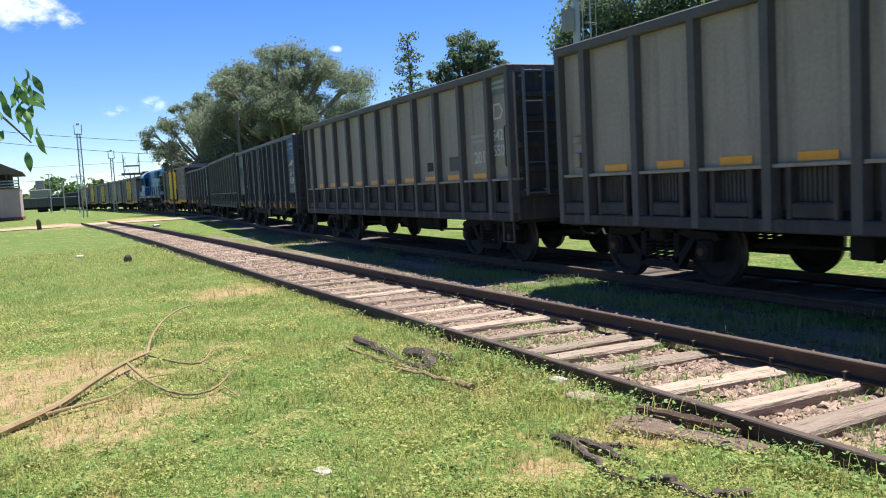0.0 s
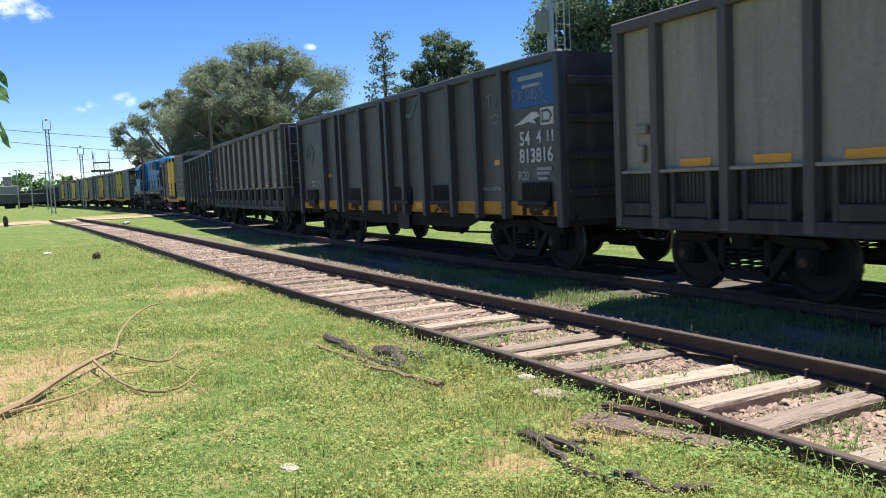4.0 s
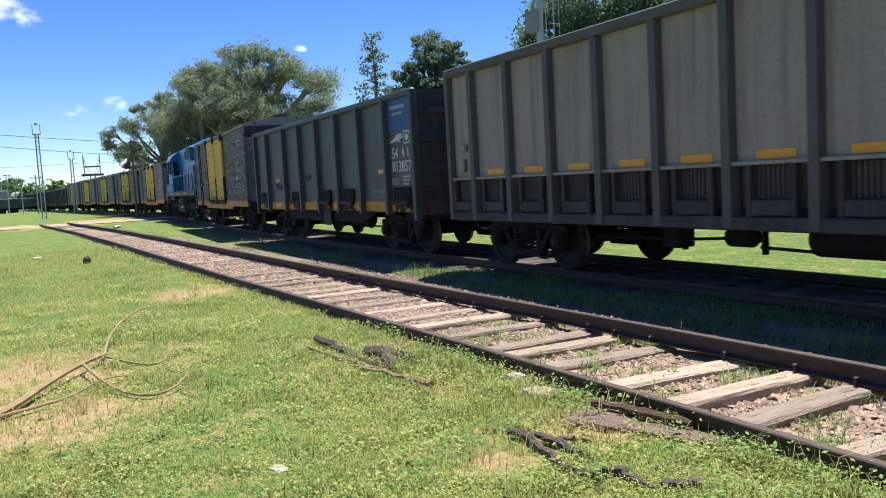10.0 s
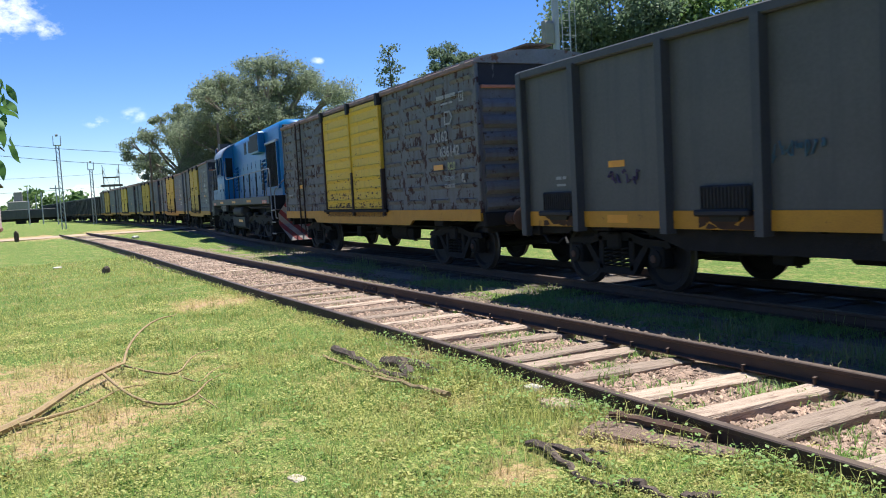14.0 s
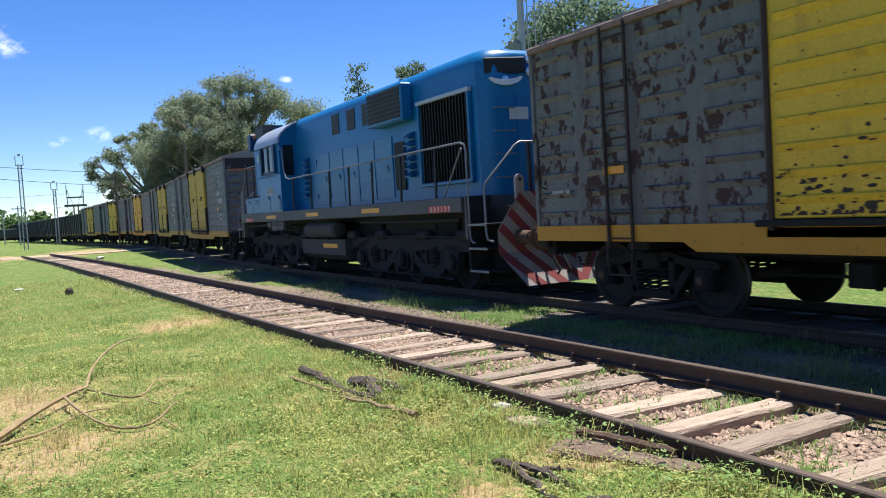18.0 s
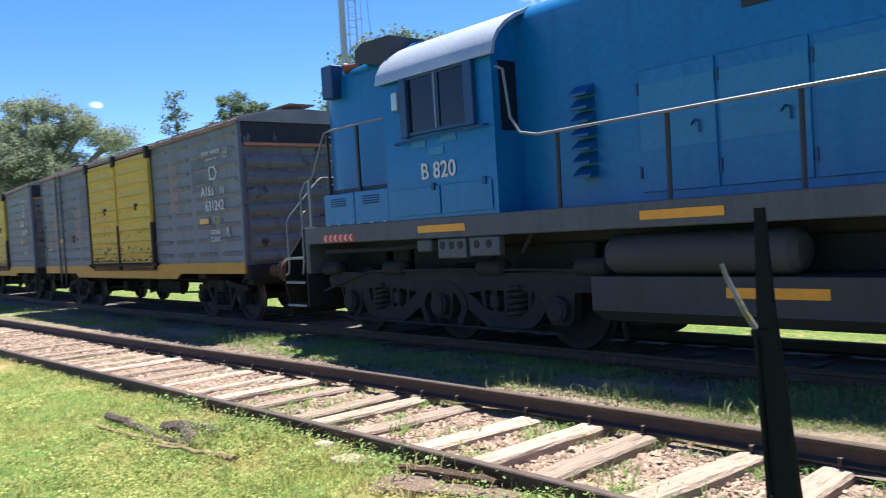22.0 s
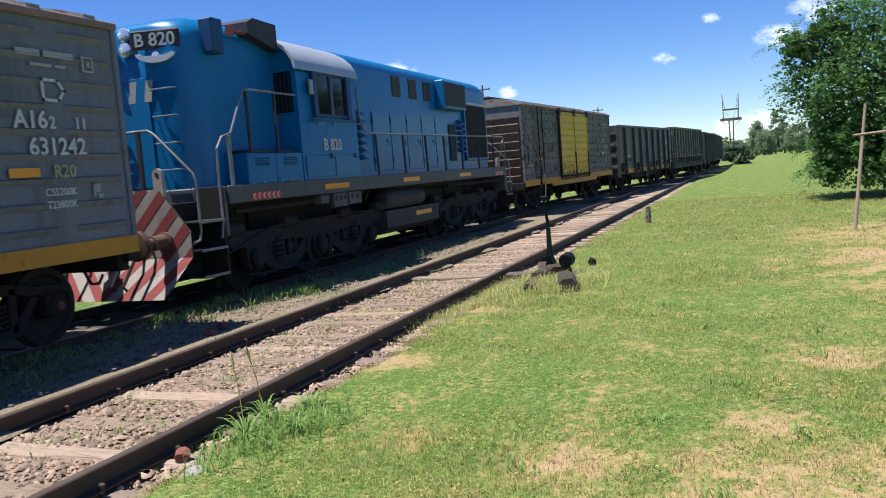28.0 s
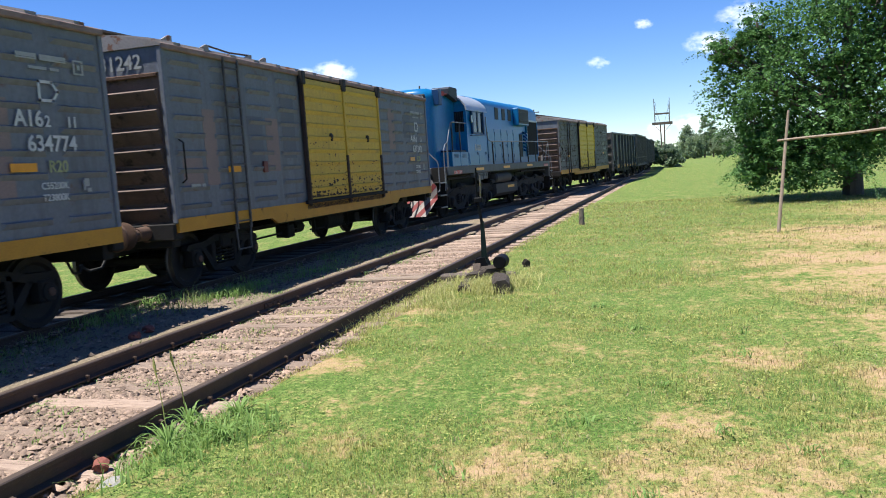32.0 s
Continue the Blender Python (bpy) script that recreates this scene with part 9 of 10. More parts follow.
scrap("scrap_rods", "rusty rods and fittings in the grass", "scrap", [([(-8.2, 2.78, 0.12), (-7.9, 2.8, 0.12), (-7.4, 2.84, 0.06), (-7.0, 2.81, 0.05)], [0.1, 0.09, 0.05, 0.04]), ([(-7.25, 2.95, 0.1), (-6.95, 3.02, 0.14), (-6.6, 2.95, 0.08)], [0.13, 0.16, 0.09]), ([(-7.1, 3.1, 0.1), (-6.8, 3.16, 0.12), (-6.55, 3.2, 0.06)], [0.1, 0.1, 0.06]), ([(-6.9, 2.8, 0.06), (-6.6, 2.85, 0.08), (-6.4, 3.0, 0.05)], [0.06, 0.07, 0.05])], CABLE)
scrap("broken_cane", "brown jointed stick in the grass", "stick", [([(-8.05, 2.61, 0.06), (-7.3, 2.68, 0.07), (-6.4, 2.8, 0.06)], [0.03, 0.034, 0.04]), ([(-6.75, 2.64, 0.1), (-6.2, 2.74, 0.13), (-5.65, 2.86, 0.13)], [0.03, 0.04, 0.045])], STICK)
scrap("iron_linkage", "rusty point rods and links half buried in grass", "scrap", [([(-4.28, 2.71, 0.1), (-4.17, 2.76, 0.11), (-3.81, 2.7, 0.07), (-3.56, 2.63, 0.04), (-3.4, 2.73, 0.06)], [0.05, 0.045, 0.05, 0.045, 0.04]),
      ([(-4.27, 2.73, 0.1), (-4.1, 2.83, 0.1), (-3.84, 2.85, 0.08), (-3.69, 2.87, 0.03)], [0.05, 0.055, 0.055, 0.04]), ([(-4.02, 2.85, 0.06), (-3.95, 2.95, 0.08), (-3.88, 3.05, 0.03)], [0.04, 0.045, 0.03]),
      ([(-3.4, 2.73, 0.07), (-3.37, 2.82, 0.1), (-3.2, 2.82, 0.05), (-3.05, 2.86, 0.03)], [0.07, 0.08, 0.045, 0.035]), ([(-3.08, 2.9, 0.06), (-2.98, 3.02, 0.08)], [0.07, 0.06])], CABLE)
scrap("old_pipe", "rusty bent pipe lying on a rotten timber", "pipe", [([(-4.34, 3.42, 0.2), (-4.0, 3.5, 0.2), (-3.62, 3.62, 0.17)], [0.065, 0.07, 0.06])], RUST)
block("rotten_timber", "flat rotten sleeper end beside the rail", "timber", (-4.2, 3.46, 0.035), (0.46, 0.5, 0.07), OLDWOOD, 25, 0, 15)
block("rotten_timber", "split timber beside the rail", "timber", (-3.72, 3.5, 0.03), (0.6, 0.2, 0.06), OLDWOOD, 18, 0, 16)
block("rotten_timber", "short bleached plank end beside the rail", "timber", (-4.98, 3.46, 0.03), (0.36, 0.2, 0.05), TIE, 12, 0, 17)
scrap("dropped_twig", "thin twig lying on the mown grass", "twig", [([(8.2, -0.9, 0.02), (8.5, -1.0, 0.04), (8.9, -0.98, 0.02)], [0.006, 0.006, 0.003])], STICK)


def stick_frame():
    f = thing("stick_frame", "rough peeled upright pole with a crooked horizontal branch", "pole frame", at=(0, 0, 0))
    put("upright", Shape().tube(smooth_pts([(19.0, -2.02, -0.1), (19.15, -2.14, 0.9), (19.35, -2.24, 1.7), (19.45, -2.34, 2.52)]), stretch_r([0.04, 0.036, 0.034, 0.026], 13), 9), PEELED, f, "peeled upright pole")
    put("crossbar", Shape().tube(smooth_pts([(19.4, -2.1, 1.9), (19.2, -2.7, 1.93), (18.9, -3.4, 1.94), (18.6, -4.1, 2.0), (18.2, -5.0, 2.02)]), stretch_r([0.022, 0.026, 0.028, 0.028, 0.024], 13), 8), PEELED, f, "crooked crossbar")
    put("upright", Shape().tube(smooth_pts([(18.1, -5.0, -0.1), (18.1, -5.05, 1.0), (18.2, -5.0, 2.3)]), stretch_r([0.05, 0.045, 0.035], 13), 9), PEELED, f, "peeled upright pole")


stick_frame()


def fence():
    f = thing("post_fence", "weathered timber post fence beyond the lawn", "fence")
    for k in range(24):
        x = 48 + k * 4
        y = -8.4 - 0.05 * k + 0.15 * math.sin(k * 2.3)
        put("post", Shape().tube([(x, y, -0.1), (x + 0.04, y, 1.25 + 0.12 * math.sin(k * 5))], [0.09, 0.075], 7), TIMBER, f)
    for z in (0.45, 0.85):
        put("rail_wire", Shape().tube([(48, -8.4, z), (96, -9.0, z - 0.02), (140, -9.6, z)], 0.012, 4), BLACK, f)


fence()


# ---- sleepers, ballast, grass: the small pieces last ----
def sleeper_mesh(seed, wood=TIE):
    r = random.Random(seed)
    n = 9
    L, w, h = 1.35, 0.12, 0.15
    vs, fs = [], []
    for k in range(n):
        y = -L + 2 * L * k / (n - 1) + r.uniform(-0.02, 0.02)
        e = 0.012 if 0 < k < n - 1 else 0.03
        dx = r.uniform(-0.012, 0.012)
        ring_pts = [(-w + r.uniform(0, e), -h), (w - r.uniform(0, e), -h), (w - r.uniform(0, e), -0.02 - r.uniform(0, e)), (w - 0.018 - r.uniform(0, e), r.uniform(-0.012, 0.0)),
                    (0.03 + dx, r.uniform(-0.014, 0.002)), (-0.03 + dx, r.uniform(-0.006, 0.004)), (-w + 0.018 + r.uniform(0, e), r.uniform(-0.012, 0.0)), (-w + r.uniform(0, e), -0.02 - r.uniform(0, e))]
        vs += [(a, y, b) for a, b in ring_pts]
    m = 8
    for k in range(n - 1):
        for i in range(m):
            j = (i + 1) % m
            fs.append((k * m + i, k * m + j, (k + 1) * m + j, (k + 1) * m + i))
    fs += [tuple(range(m)), tuple(range((n - 1) * m, n * m))[::-1]]
    me = Shape().add(vs, fs).mesh("sleeper", smooth=False)
    me.materials.append(wood)
    return me


SLEEPERS = [sleeper_mesh(k) for k in range(6)]
BROWNED = [sleeper_mesh(k + 40, OLDTIE) for k in range(5)]
SHADED_SLEEPERS = [sleeper_mesh(k + 20, SHADETIE) for k in range(4)]
pick = random.Random(11)
near_sleepers = [-2.25, -2.92, -3.71, -4.27, -4.98, -5.85, -6.45, -6.85]
x = -7.7
while x > -60:
    near_sleepers.append(x)
    x -= pick.uniform(0.6, 0.8)
x = -1.6
while x < 64:
    near_sleepers.append(x)
    x += pick.uniform(0.58, 0.76)
for x in near_sleepers:
    put("sleeper", pick.choice(SLEEPERS if x < 1.5 else BROWNED), TIE, siding, at=pose(x, near_y(x) + pick.uniform(-0.08, 0.08), (-0.012 if x > 0 else -0.002 if x > -7.6 else 0.004 - 0.012 * pick.random() if x > -15 else 0.002 - 0.03 * pick.random()) + pick.uniform(-0.02, 0.014), 0, pick.uniform(-2.5, 2.5), pick.uniform(-3.5, 3.5)))
put("long_sleeper", Shape().box(-0.14, 0.14, -1.6, 2.6, -0.14, 0.02, 0.02), TIE, siding, "long pale point timber", at=pose(13.6, near_y(13.6), 0.01, 0, 0, 3))
for k in range(64):
    x = -22 + k * 0.69 + pick.uniform(-0.06, 0.06)
    put("sleeper", pick.choice(SHADED_SLEEPERS), SHADETIE, main_line, at=pose(x, main_y(x) + pick.uniform(-0.08, 0.08), -0.002, 0, 0, pick.uniform(-2, 2)))
SPIKE = Shape().box(-0.01, 0.01, -0.01, 0.01, -0.03, 0.018).prism([(-0.026, 0.016), (0.01, 0.016), (0.01, 0.028), (-0.02, 0.032)], 0, -0.015, 0.015).mesh("spike")
for x in near_sleepers:
    if -14 < x < 16:
        for s in (-1, 1):
            for e in (-1, 1):
                put("spike", SPIKE, RAIL, siding, at=pose(x + pick.uniform(-0.06, 0.06), near_y(x) + s * GAUGE + e * 0.085, 0.02 + pick.uniform(0, 0.025), pick.uniform(-9, 9), 0, 0 if e > 0 else 180))


def stones(name, label, n, xs, ys, size, on_track=True, lift=0.0, material=STONE):
    """Loose angular ballast stones as one object."""
    octa = np.array([(1, 0, -0.3), (-1, 0, -0.3), (0, 1, -0.3), (0, -1, -0.3), (0.5, 0.3, 0.75), (-0.4, -0.2, 0.9)], float)
    tri = np.array([(0, 2, 4), (2, 1, 5), (2, 5, 4), (1, 3, 5), (3, 0, 4), (3, 4, 5)])
    px = rng.uniform(*xs, n)
    py = ys(px, n)
    ties = np.array(sorted(near_sleepers))
    if on_track:
        k = np.clip(np.searchsorted(ties, px), 1, len(ties) - 1)
        near = np.minimum(np.abs(px - ties[k - 1]), np.abs(px - ties[k]))
        keep = (near > 0.13) | (rng.random(n) < np.where(px > 0.5, 0.2, 0.08))
        bare = (np.abs(px) < 4.5) & (py > ny(px) + 0.88) & (rng.random(n) < 0.8)
        px, py = px[keep & ~bare], py[keep & ~bare]
    n = len(px)
    s = np.clip(rng.gamma(3.5, size / 3.5, (n, 1, 1)), 0.012, 0.075)
    v = (octa[None] + rng.uniform(-0.35, 0.35, (n, 6, 3))) * (1 + rng.uniform(-0.2, 0.35, (n, 6, 1))) * rng.uniform(0.6, 1.25, (n, 1, 3)) * np.array([1, 1, 0.55])
    a = rng.uniform(0, 2 * np.pi, n)
    c, sn = np.cos(a)[:, None], np.sin(a)[:, None]
    v = np.stack([v[..., 0] * c - v[..., 1] * sn, v[..., 0] * sn + v[..., 1] * c, v[..., 2]], -1) * s * 0.5
    v += np.stack([px, py, np.where(px > 1.5, 0.014, 0.0) * on_track + rng.uniform(*((-0.058, -0.03) if on_track else (-0.045, -0.012) if lift == 0 else (-0.025, 0.01)), n) - (0.035 * np.clip((px + 9) / 2, 0, 1) * np.clip((0.5 - px) / 2, 0, 1) if on_track else 0) + lift * np.clip((px + 4) / 4, 0, 1)], -1)[:, None]
    faces = (tri[None] + (np.arange(n) * 6)[:, None, None]).reshape(-1, 3)
    ob = new(name, quick_mesh(name, v.reshape(-1, 3), faces, material))
    return tagged(ob, label, "ballast", kind="stuff")


ny = np.vectorize(near_y)
stones("ballast", "brown and grey ballast stones between the siding's rails", 24000, (-16, 1.5), lambda x, n: ny(x) + rng.uniform(-0.84, 0.84, n), 0.03)
stones("near_ballast", "angular ballast stones between the nearest sleepers", 13000, (-8, -1), lambda x, n: ny(x) + rng.uniform(-0.84, 0.84, n), 0.034)
stones("brown_ballast", "dirty brown ballast between the siding's rails", 33000, (1.5, 20), lambda x, n: ny(x) + rng.uniform(-0.84, 0.84, n), 0.036, material=BROWNSTONE)
stones("far_ballast", "ballast half burying the siding's sleepers", 17000, (-46, -15), lambda x, n: ny(x) + rng.uniform(-0.84, 0.84, n), 0.05, False, 0.0, BROWNSTONE)
stones("ballast_shoulder", "ballast stones outside the siding's rails", 12000, (-14, 18), lambda x, n: ny(x) + np.where(rng.random(n) < 0.7, rng.uniform(0.9, np.where(np.abs(x - 0.5) < 4, 1.15, 1.75), n), -np.where(x > 0.5, rng.uniform(0.9, 1.15, n), rng.uniform(0.88, 0.97, n))), 0.042)
stones("loose_ballast", "loose stones between the two tracks", 15000, (-18, 22), lambda x, n: np.where(x > 0.5, rng.uniform(5.9, 7.6, n), rng.uniform(5.6, 6.5, n)) + np.where(np.abs(x) < 4.5, 0.6, 0), 0.036, False, 0.1, SHADESTONE)


def ground_at(x, y):
    d = np.abs(y - ny(x))
    low = -0.02 - 0.05 * np.clip((1.75 - d) / 0.4, 0, 1)
    return np.where((y < ny(x)) & (d > np.where(x < 0.5, 0.95, 1.25)), -0.02 + 0.035 * np.clip((2.2 - d) / 0.6, 0, 1), low)


def bare_amount(x, y):
    out = np.zeros(len(x))
    for bx, by, r in BARE:
        out = np.maximum(out, np.clip(1.25 - np.hypot(x - bx, y - by) / r, 0, 1))
    wob = np.array([0.55 * noise.noise((a * 1.1, b * 1.1, 2.0)) + 0.7 * noise.noise((a * 4.5, b * 4.5, 7.0)) for a, b in zip(x, y)])
    return np.clip(out + wob - 0.1, 0, 1)


def blades(name, label, x, y, height, width, material, lean=0.5, curl=0.4):
    """Grass: each blade three small faces, leaning its own way."""
    n = len(x)
    a = rng.uniform(0, 2 * np.pi, n)
    d = np.stack([np.cos(a), np.sin(a), np.zeros(n)], -1)
    side = np.stack([-np.sin(a), np.cos(a), np.zeros(n)], -1)
    b = rng.uniform(0, 2 * np.pi, n)
    side = side * np.cos(b)[:, None] * 0.6 + d * np.sin(b)[:, None] * 0.6 + side * 0.4
    h = height * rng.uniform(0.5, 1.3, n)
    w = width * rng.uniform(0.7, 1.3, n)
    k = rng.uniform(0.1, 1, n) * lean
    p = np.stack([x, y, ground_at(x, y) + np.where((y > 5.7) & (y < 7.6), 0.09 * np.clip((x + 4) / 4, 0, 1), 0)], -1)
    mid = p + d * (k * h * 0.3)[:, None] + np.stack([np.zeros(n), np.zeros(n), h * 0.6], -1)
    tip = p + d * (k * h * (0.8 + curl))[:, None] + np.stack([np.zeros(n), np.zeros(n), h * (1 - 0.35 * k)], -1)
    v = np.stack([p - side * w[:, None] / 2, p + side * w[:, None] / 2, mid - side * w[:, None] * 0.4, mid + side * w[:, None] * 0.4, tip], 1)
    f = np.array([(0, 1, 3), (0, 3, 2), (2, 3, 4)])
    faces = (f[None] + (np.arange(n) * 5)[:, None, None]).reshape(-1, 3)
    ob = new(name, quick_mesh(name, v.reshape(-1, 3), faces, material))
    return tagged(ob, label, "grass", kind="stuff")


def fan(n, b0, b1, r0, r1, power=1.4):
    """Places round the standing point, denser near it."""
    u = rng.random(n)
    q = 2 - power
    r = (r0 ** q + u * (r1 ** q - r0 ** q)) ** (1 / q)
    a = np.radians(rng.uniform(b0, b1, n))
    return -np.sin(a) * r, np.cos(a) * r


def lawn_keep(x, y, chance_on_bed=0.03):
    d = np.abs(y - ny(x))
    edge = np.where(x > 0.5, 1.08, 0.96) + np.where(x > 0.5, 0.22, 0.08) * np.array([noise.noise((a * 0.9, 3.0, 1.0)) for a in x])
    ok = (y < ny(x)) & ((d > edge) | (rng.random(len(x)) < chance_on_bed))
    return ok & (rng.random(len(x)) > 0.78 * bare_amount(x, y))


x, y = fan(300000, 18, 104, 2.4, 30, 1.5)
k = lawn_keep(x, y)
x, y = x[k], y[k]
r = np.hypot(x, y)
blades("lawn_grass", "short uneven green grass", x, y, 0.05 * (1 + 0.02 * r), 0.0042 * (1 + r * 0.13), GRASS, 1.3, 0.6)
x, y = fan(280000, -112, -42, 2.8, 34)
k = lawn_keep(x, y)
x, y = x[k], y[k]
r = np.hypot(x, y)
blades("mown_grass", "short mown green grass", x, y, 0.038 * (1 + 0.012 * r), 0.0038 * (1 + r * 0.1), GRASS, 1.0)
x, y = fan(26000, 42, 104, 2.4, 20)
k = (bare_amount(x, y) > 0.25) & (y < ny(x) - 1.1)
blades("dry_grass", "dry straw in the worn places", x[k], y[k], np.full(k.sum(), 0.035), np.full(k.sum(), 0.005), STRAW, 1.6)
x, y = fan(30000, -112, -42, 2.8, 24)
k = (bare_amount(x, y) > 0.2) & (y < ny(x) - 1.1)
blades("dry_mown_grass", "dry straw in the worn places of the lawn", x[k], y[k], np.full(k.sum(), 0.035), np.full(k.sum(), 0.005), STRAW, 1.6)


def clover(name, label, x, y, size, height, material):
    n = len(x)
    c = np.stack([x, y, ground_at(x, y) + height * rng.uniform(0.2, 1.1, n)], -1)
    a = rng.uniform(0, 2 * np.pi, n)
    t = rng.uniform(-0.5, 0.5, n)
    u = np.stack([np.cos(a), np.sin(a), t], -1)
    w = np.stack([-np.sin(a), np.cos(a), rng.uniform(-0.4, 0.4, n)], -1)
    s = (size * rng.uniform(0.6, 1.3, n))[:, None]
    v = np.stack([c - u * s * 0.7, c + w * s * 0.45, c + u * s * 0.7, c - w * s * 0.45], 1).reshape(-1, 3)
    ob = new(name, quick_mesh(name, v, np.arange(n * 4).reshape(-1, 4), material))
    return tagged(ob, label, "clover", kind="stuff")


x, y = fan(400000, 18, 104, 2.4, 15)
patchy = np.array([noise.noise((a * 0.8, b * 0.8, 6.0)) for a, b in zip(x, y)])
k = lawn_keep(x, y, 0.01) & (patchy > rng.normal(size=len(x)) * 0.12 - 0.05)
x, y = x[k], y[k]
clover("clover", "yellow-green clover mat in the lawn", x, y, 0.0085 * (1 + np.hypot(x, y) * 0.075), 0.05, CLOVER)
x, y = fan(150000, -112, -42, 2.8, 13, 1.2)
k = lawn_keep(x, y, 0.01)
x, y = x[k], y[k]
blades("fine_grass", "fine short grass of the mown lawn", x, y, np.full(len(x), 0.032), 0.0035 * (1 + 0.06 * np.hypot(x, y)), GRASS, 1.3)
for count, each, mat, tall, name, words in ((4600, 18, GRASS, 0.038, "lawn_tufts", "darker grass tufts in the mown lawn"), (3600, 9, STRAW, 0.03, "straw_tufts", "pale straw tufts in the mown lawn")):
    tx, ty = fan(count, -112, -42, 3.0, 34, 0.9)
    wide = np.repeat(0.04 + 0.004 * np.hypot(tx, ty), each)
    gx = np.repeat(tx, each) + rng.normal(size=count * each) * wide
    gy = np.repeat(ty, each) + rng.normal(size=count * each) * wide
    k = (gy < ny(gx) - 1.2)
    blades(name, words, gx[k], gy[k], tall + 0.0016 * np.hypot(gx[k], gy[k]), 0.006 * (1 + 0.07 * np.hypot(gx[k], gy[k])), mat, 1.3)
# broad-leaved weeds standing out of the clover
tx, ty = fan(900, 18, 104, 2.4, 15, 1.2)
gx = np.repeat(tx, 60) + rng.normal(size=900 * 60) * 0.075
gy = np.repeat(ty, 60) + rng.normal(size=900 * 60) * 0.075
k = lawn_keep(gx, gy, 0.0)
gx, gy = gx[k], gy[k]
clover("leafy_weeds", "clumps of broad-leaved weeds in the lawn", gx, gy, 0.015 * (1 + np.hypot(gx, gy) * 0.05), 0.085, CLOVER)
tx, ty = fan(420, -112, -42, 2.8, 14, 1.2)
gx = np.repeat(tx, 36) + rng.normal(size=420 * 36) * 0.09
gy = np.repeat(ty, 36) + rng.normal(size=420 * 36) * 0.09
k = lawn_keep(gx, gy, 0.0)
gx, gy = gx[k], gy[k]
clover("low_weeds", "low broad-leaved weeds in the mown lawn", gx, gy, 0.012 * (1 + np.hypot(gx, gy) * 0.05), 0.05, GRASS)
# fresh longer grass in patches
x, y = fan(90000, 18, 104, 2.4, 22, 1.4)
patchy = np.array([noise.noise((a * 0.55, b * 0.55, 31.0)) for a, b in zip(x, y)])
k = lawn_keep(x, y, 0.0) & (patchy > 0.1 + rng.normal(size=len(x)) * 0.08)
x, y = x[k], y[k]
blades("fresh_grass", "fresh bright green grass patches", x, y, 0.085 * (1 + 0.01 * np.hypot(x, y)), 0.004 * (1 + 0.12 * np.hypot(x, y)), WEEDBRIGHT, 0.9)
# taller leafy clumps nearest the standing point and beside the near rail
tx, ty = fan(330, 18, 100, 2.4, 9.5, 1.1)
ex = rng.uniform(-8.5, -1.2, 90)
ey = ny(ex) - 1.0 - np.abs(rng.normal(size=90)) * 0.18
tx, ty = np.concatenate([tx, ex]), np.concatenate([ty, ey])
size = rng.uniform(0.6, 1.3, len(tx))
gx = np.repeat(tx, 60) + rng.normal(size=len(tx) * 60) * np.repeat(0.075 * size, 60)
gy = np.repeat(ty, 60) + rng.normal(size=len(tx) * 60) * np.repeat(0.075 * size, 60)
grow = np.repeat(size, 60)
k = (gy < ny(gx) - 0.93) & (rng.random(len(gx)) > 0.9 * bare_amount(gx, gy))
gx, gy, grow = gx[k], gy[k], grow[k]
leafy = rng.random(len(gx)) < 0.6
clover("leafy_clumps", "knee-low leafy clumps in the rough lawn", gx[leafy], gy[leafy], 0.017 * (1 + 0.04 * np.hypot(gx, gy)[leafy]), 0.14 * grow[leafy], WEEDBRIGHT)
blades("long_grass", "long fresh grass blades among the leafy clumps", gx[~leafy], gy[~leafy], 0.17 * grow[~leafy], np.full((~leafy).sum(), 0.0065), GRASS, 1.1)
stones("edge_rubble", "loose stones at the lawn side of the near rail", 420, (-6.6, -3.2), lambda x, n: ny(x) - 0.98 - np.abs(rng.normal(size=n)) * 0.16, 0.04, False, 0.0)
# tufts of taller grass
tx, ty = fan(260, 42, 104, 2.8, 22)
gx = np.repeat(tx, 45) + rng.normal(size=260 * 45) * 0.06
gy = np.repeat(ty, 45) + rng.normal(size=260 * 45) * 0.06
k = (gy < ny(gx) - 0.95)
blades("grass_tufts", "taller grass tufts in the lawn", gx[k], gy[k], np.full(k.sum(), 0.15), np.full(k.sum(), 0.006), GRASS, 1.0)


def weeds(name, label, spots, material, leaves=26, height=0.2, width=0.02, spread=0.09, lean=0.9):
    """Leafy weeds: rosettes of narrow leaves at each spot (x, y, scale)."""
    sx = np.concatenate([np.full(leaves, s[0]) for s in spots])
    sy = np.concatenate([np.full(leaves, s[1]) for s in spots])
    sc = np.concatenate([np.full(leaves, s[2]) for s in spots])
    n = len(sx)
    return blades(name, label, sx + rng.normal(size=n) * spread * sc, sy + rng.normal(size=n) * spread * sc, height * sc, width * (0.6 + 0.4 * sc), material, lean, 0.5)


x = np.concatenate([rng.uniform(-26, 22, 60000), rng.uniform(-4.5, 5, 44000)])
y = np.array([near_y(a) for a in x]) + rng.uniform(1.0, np.where(np.abs(x) < 5, 3.35, 3.1), len(x))
patchy = np.array([noise.noise((a * 0.55, b * 1.1, 12.0)) for a, b in zip(x, y)])
k = (patchy > np.where(x > 4.5, 0.2, np.where(x > -5, -0.12, 0.06)) + rng.normal(size=len(x)) * 0.08) & (y < 8.0)
blades("verge_grass", "patchy short grass between the two tracks", x[k], y[k], np.where((y[k] > 7.3) & (np.abs(x[k]) < 5), 0.11, 0.07), np.full(k.sum(), 0.009), WEED, 1.4)
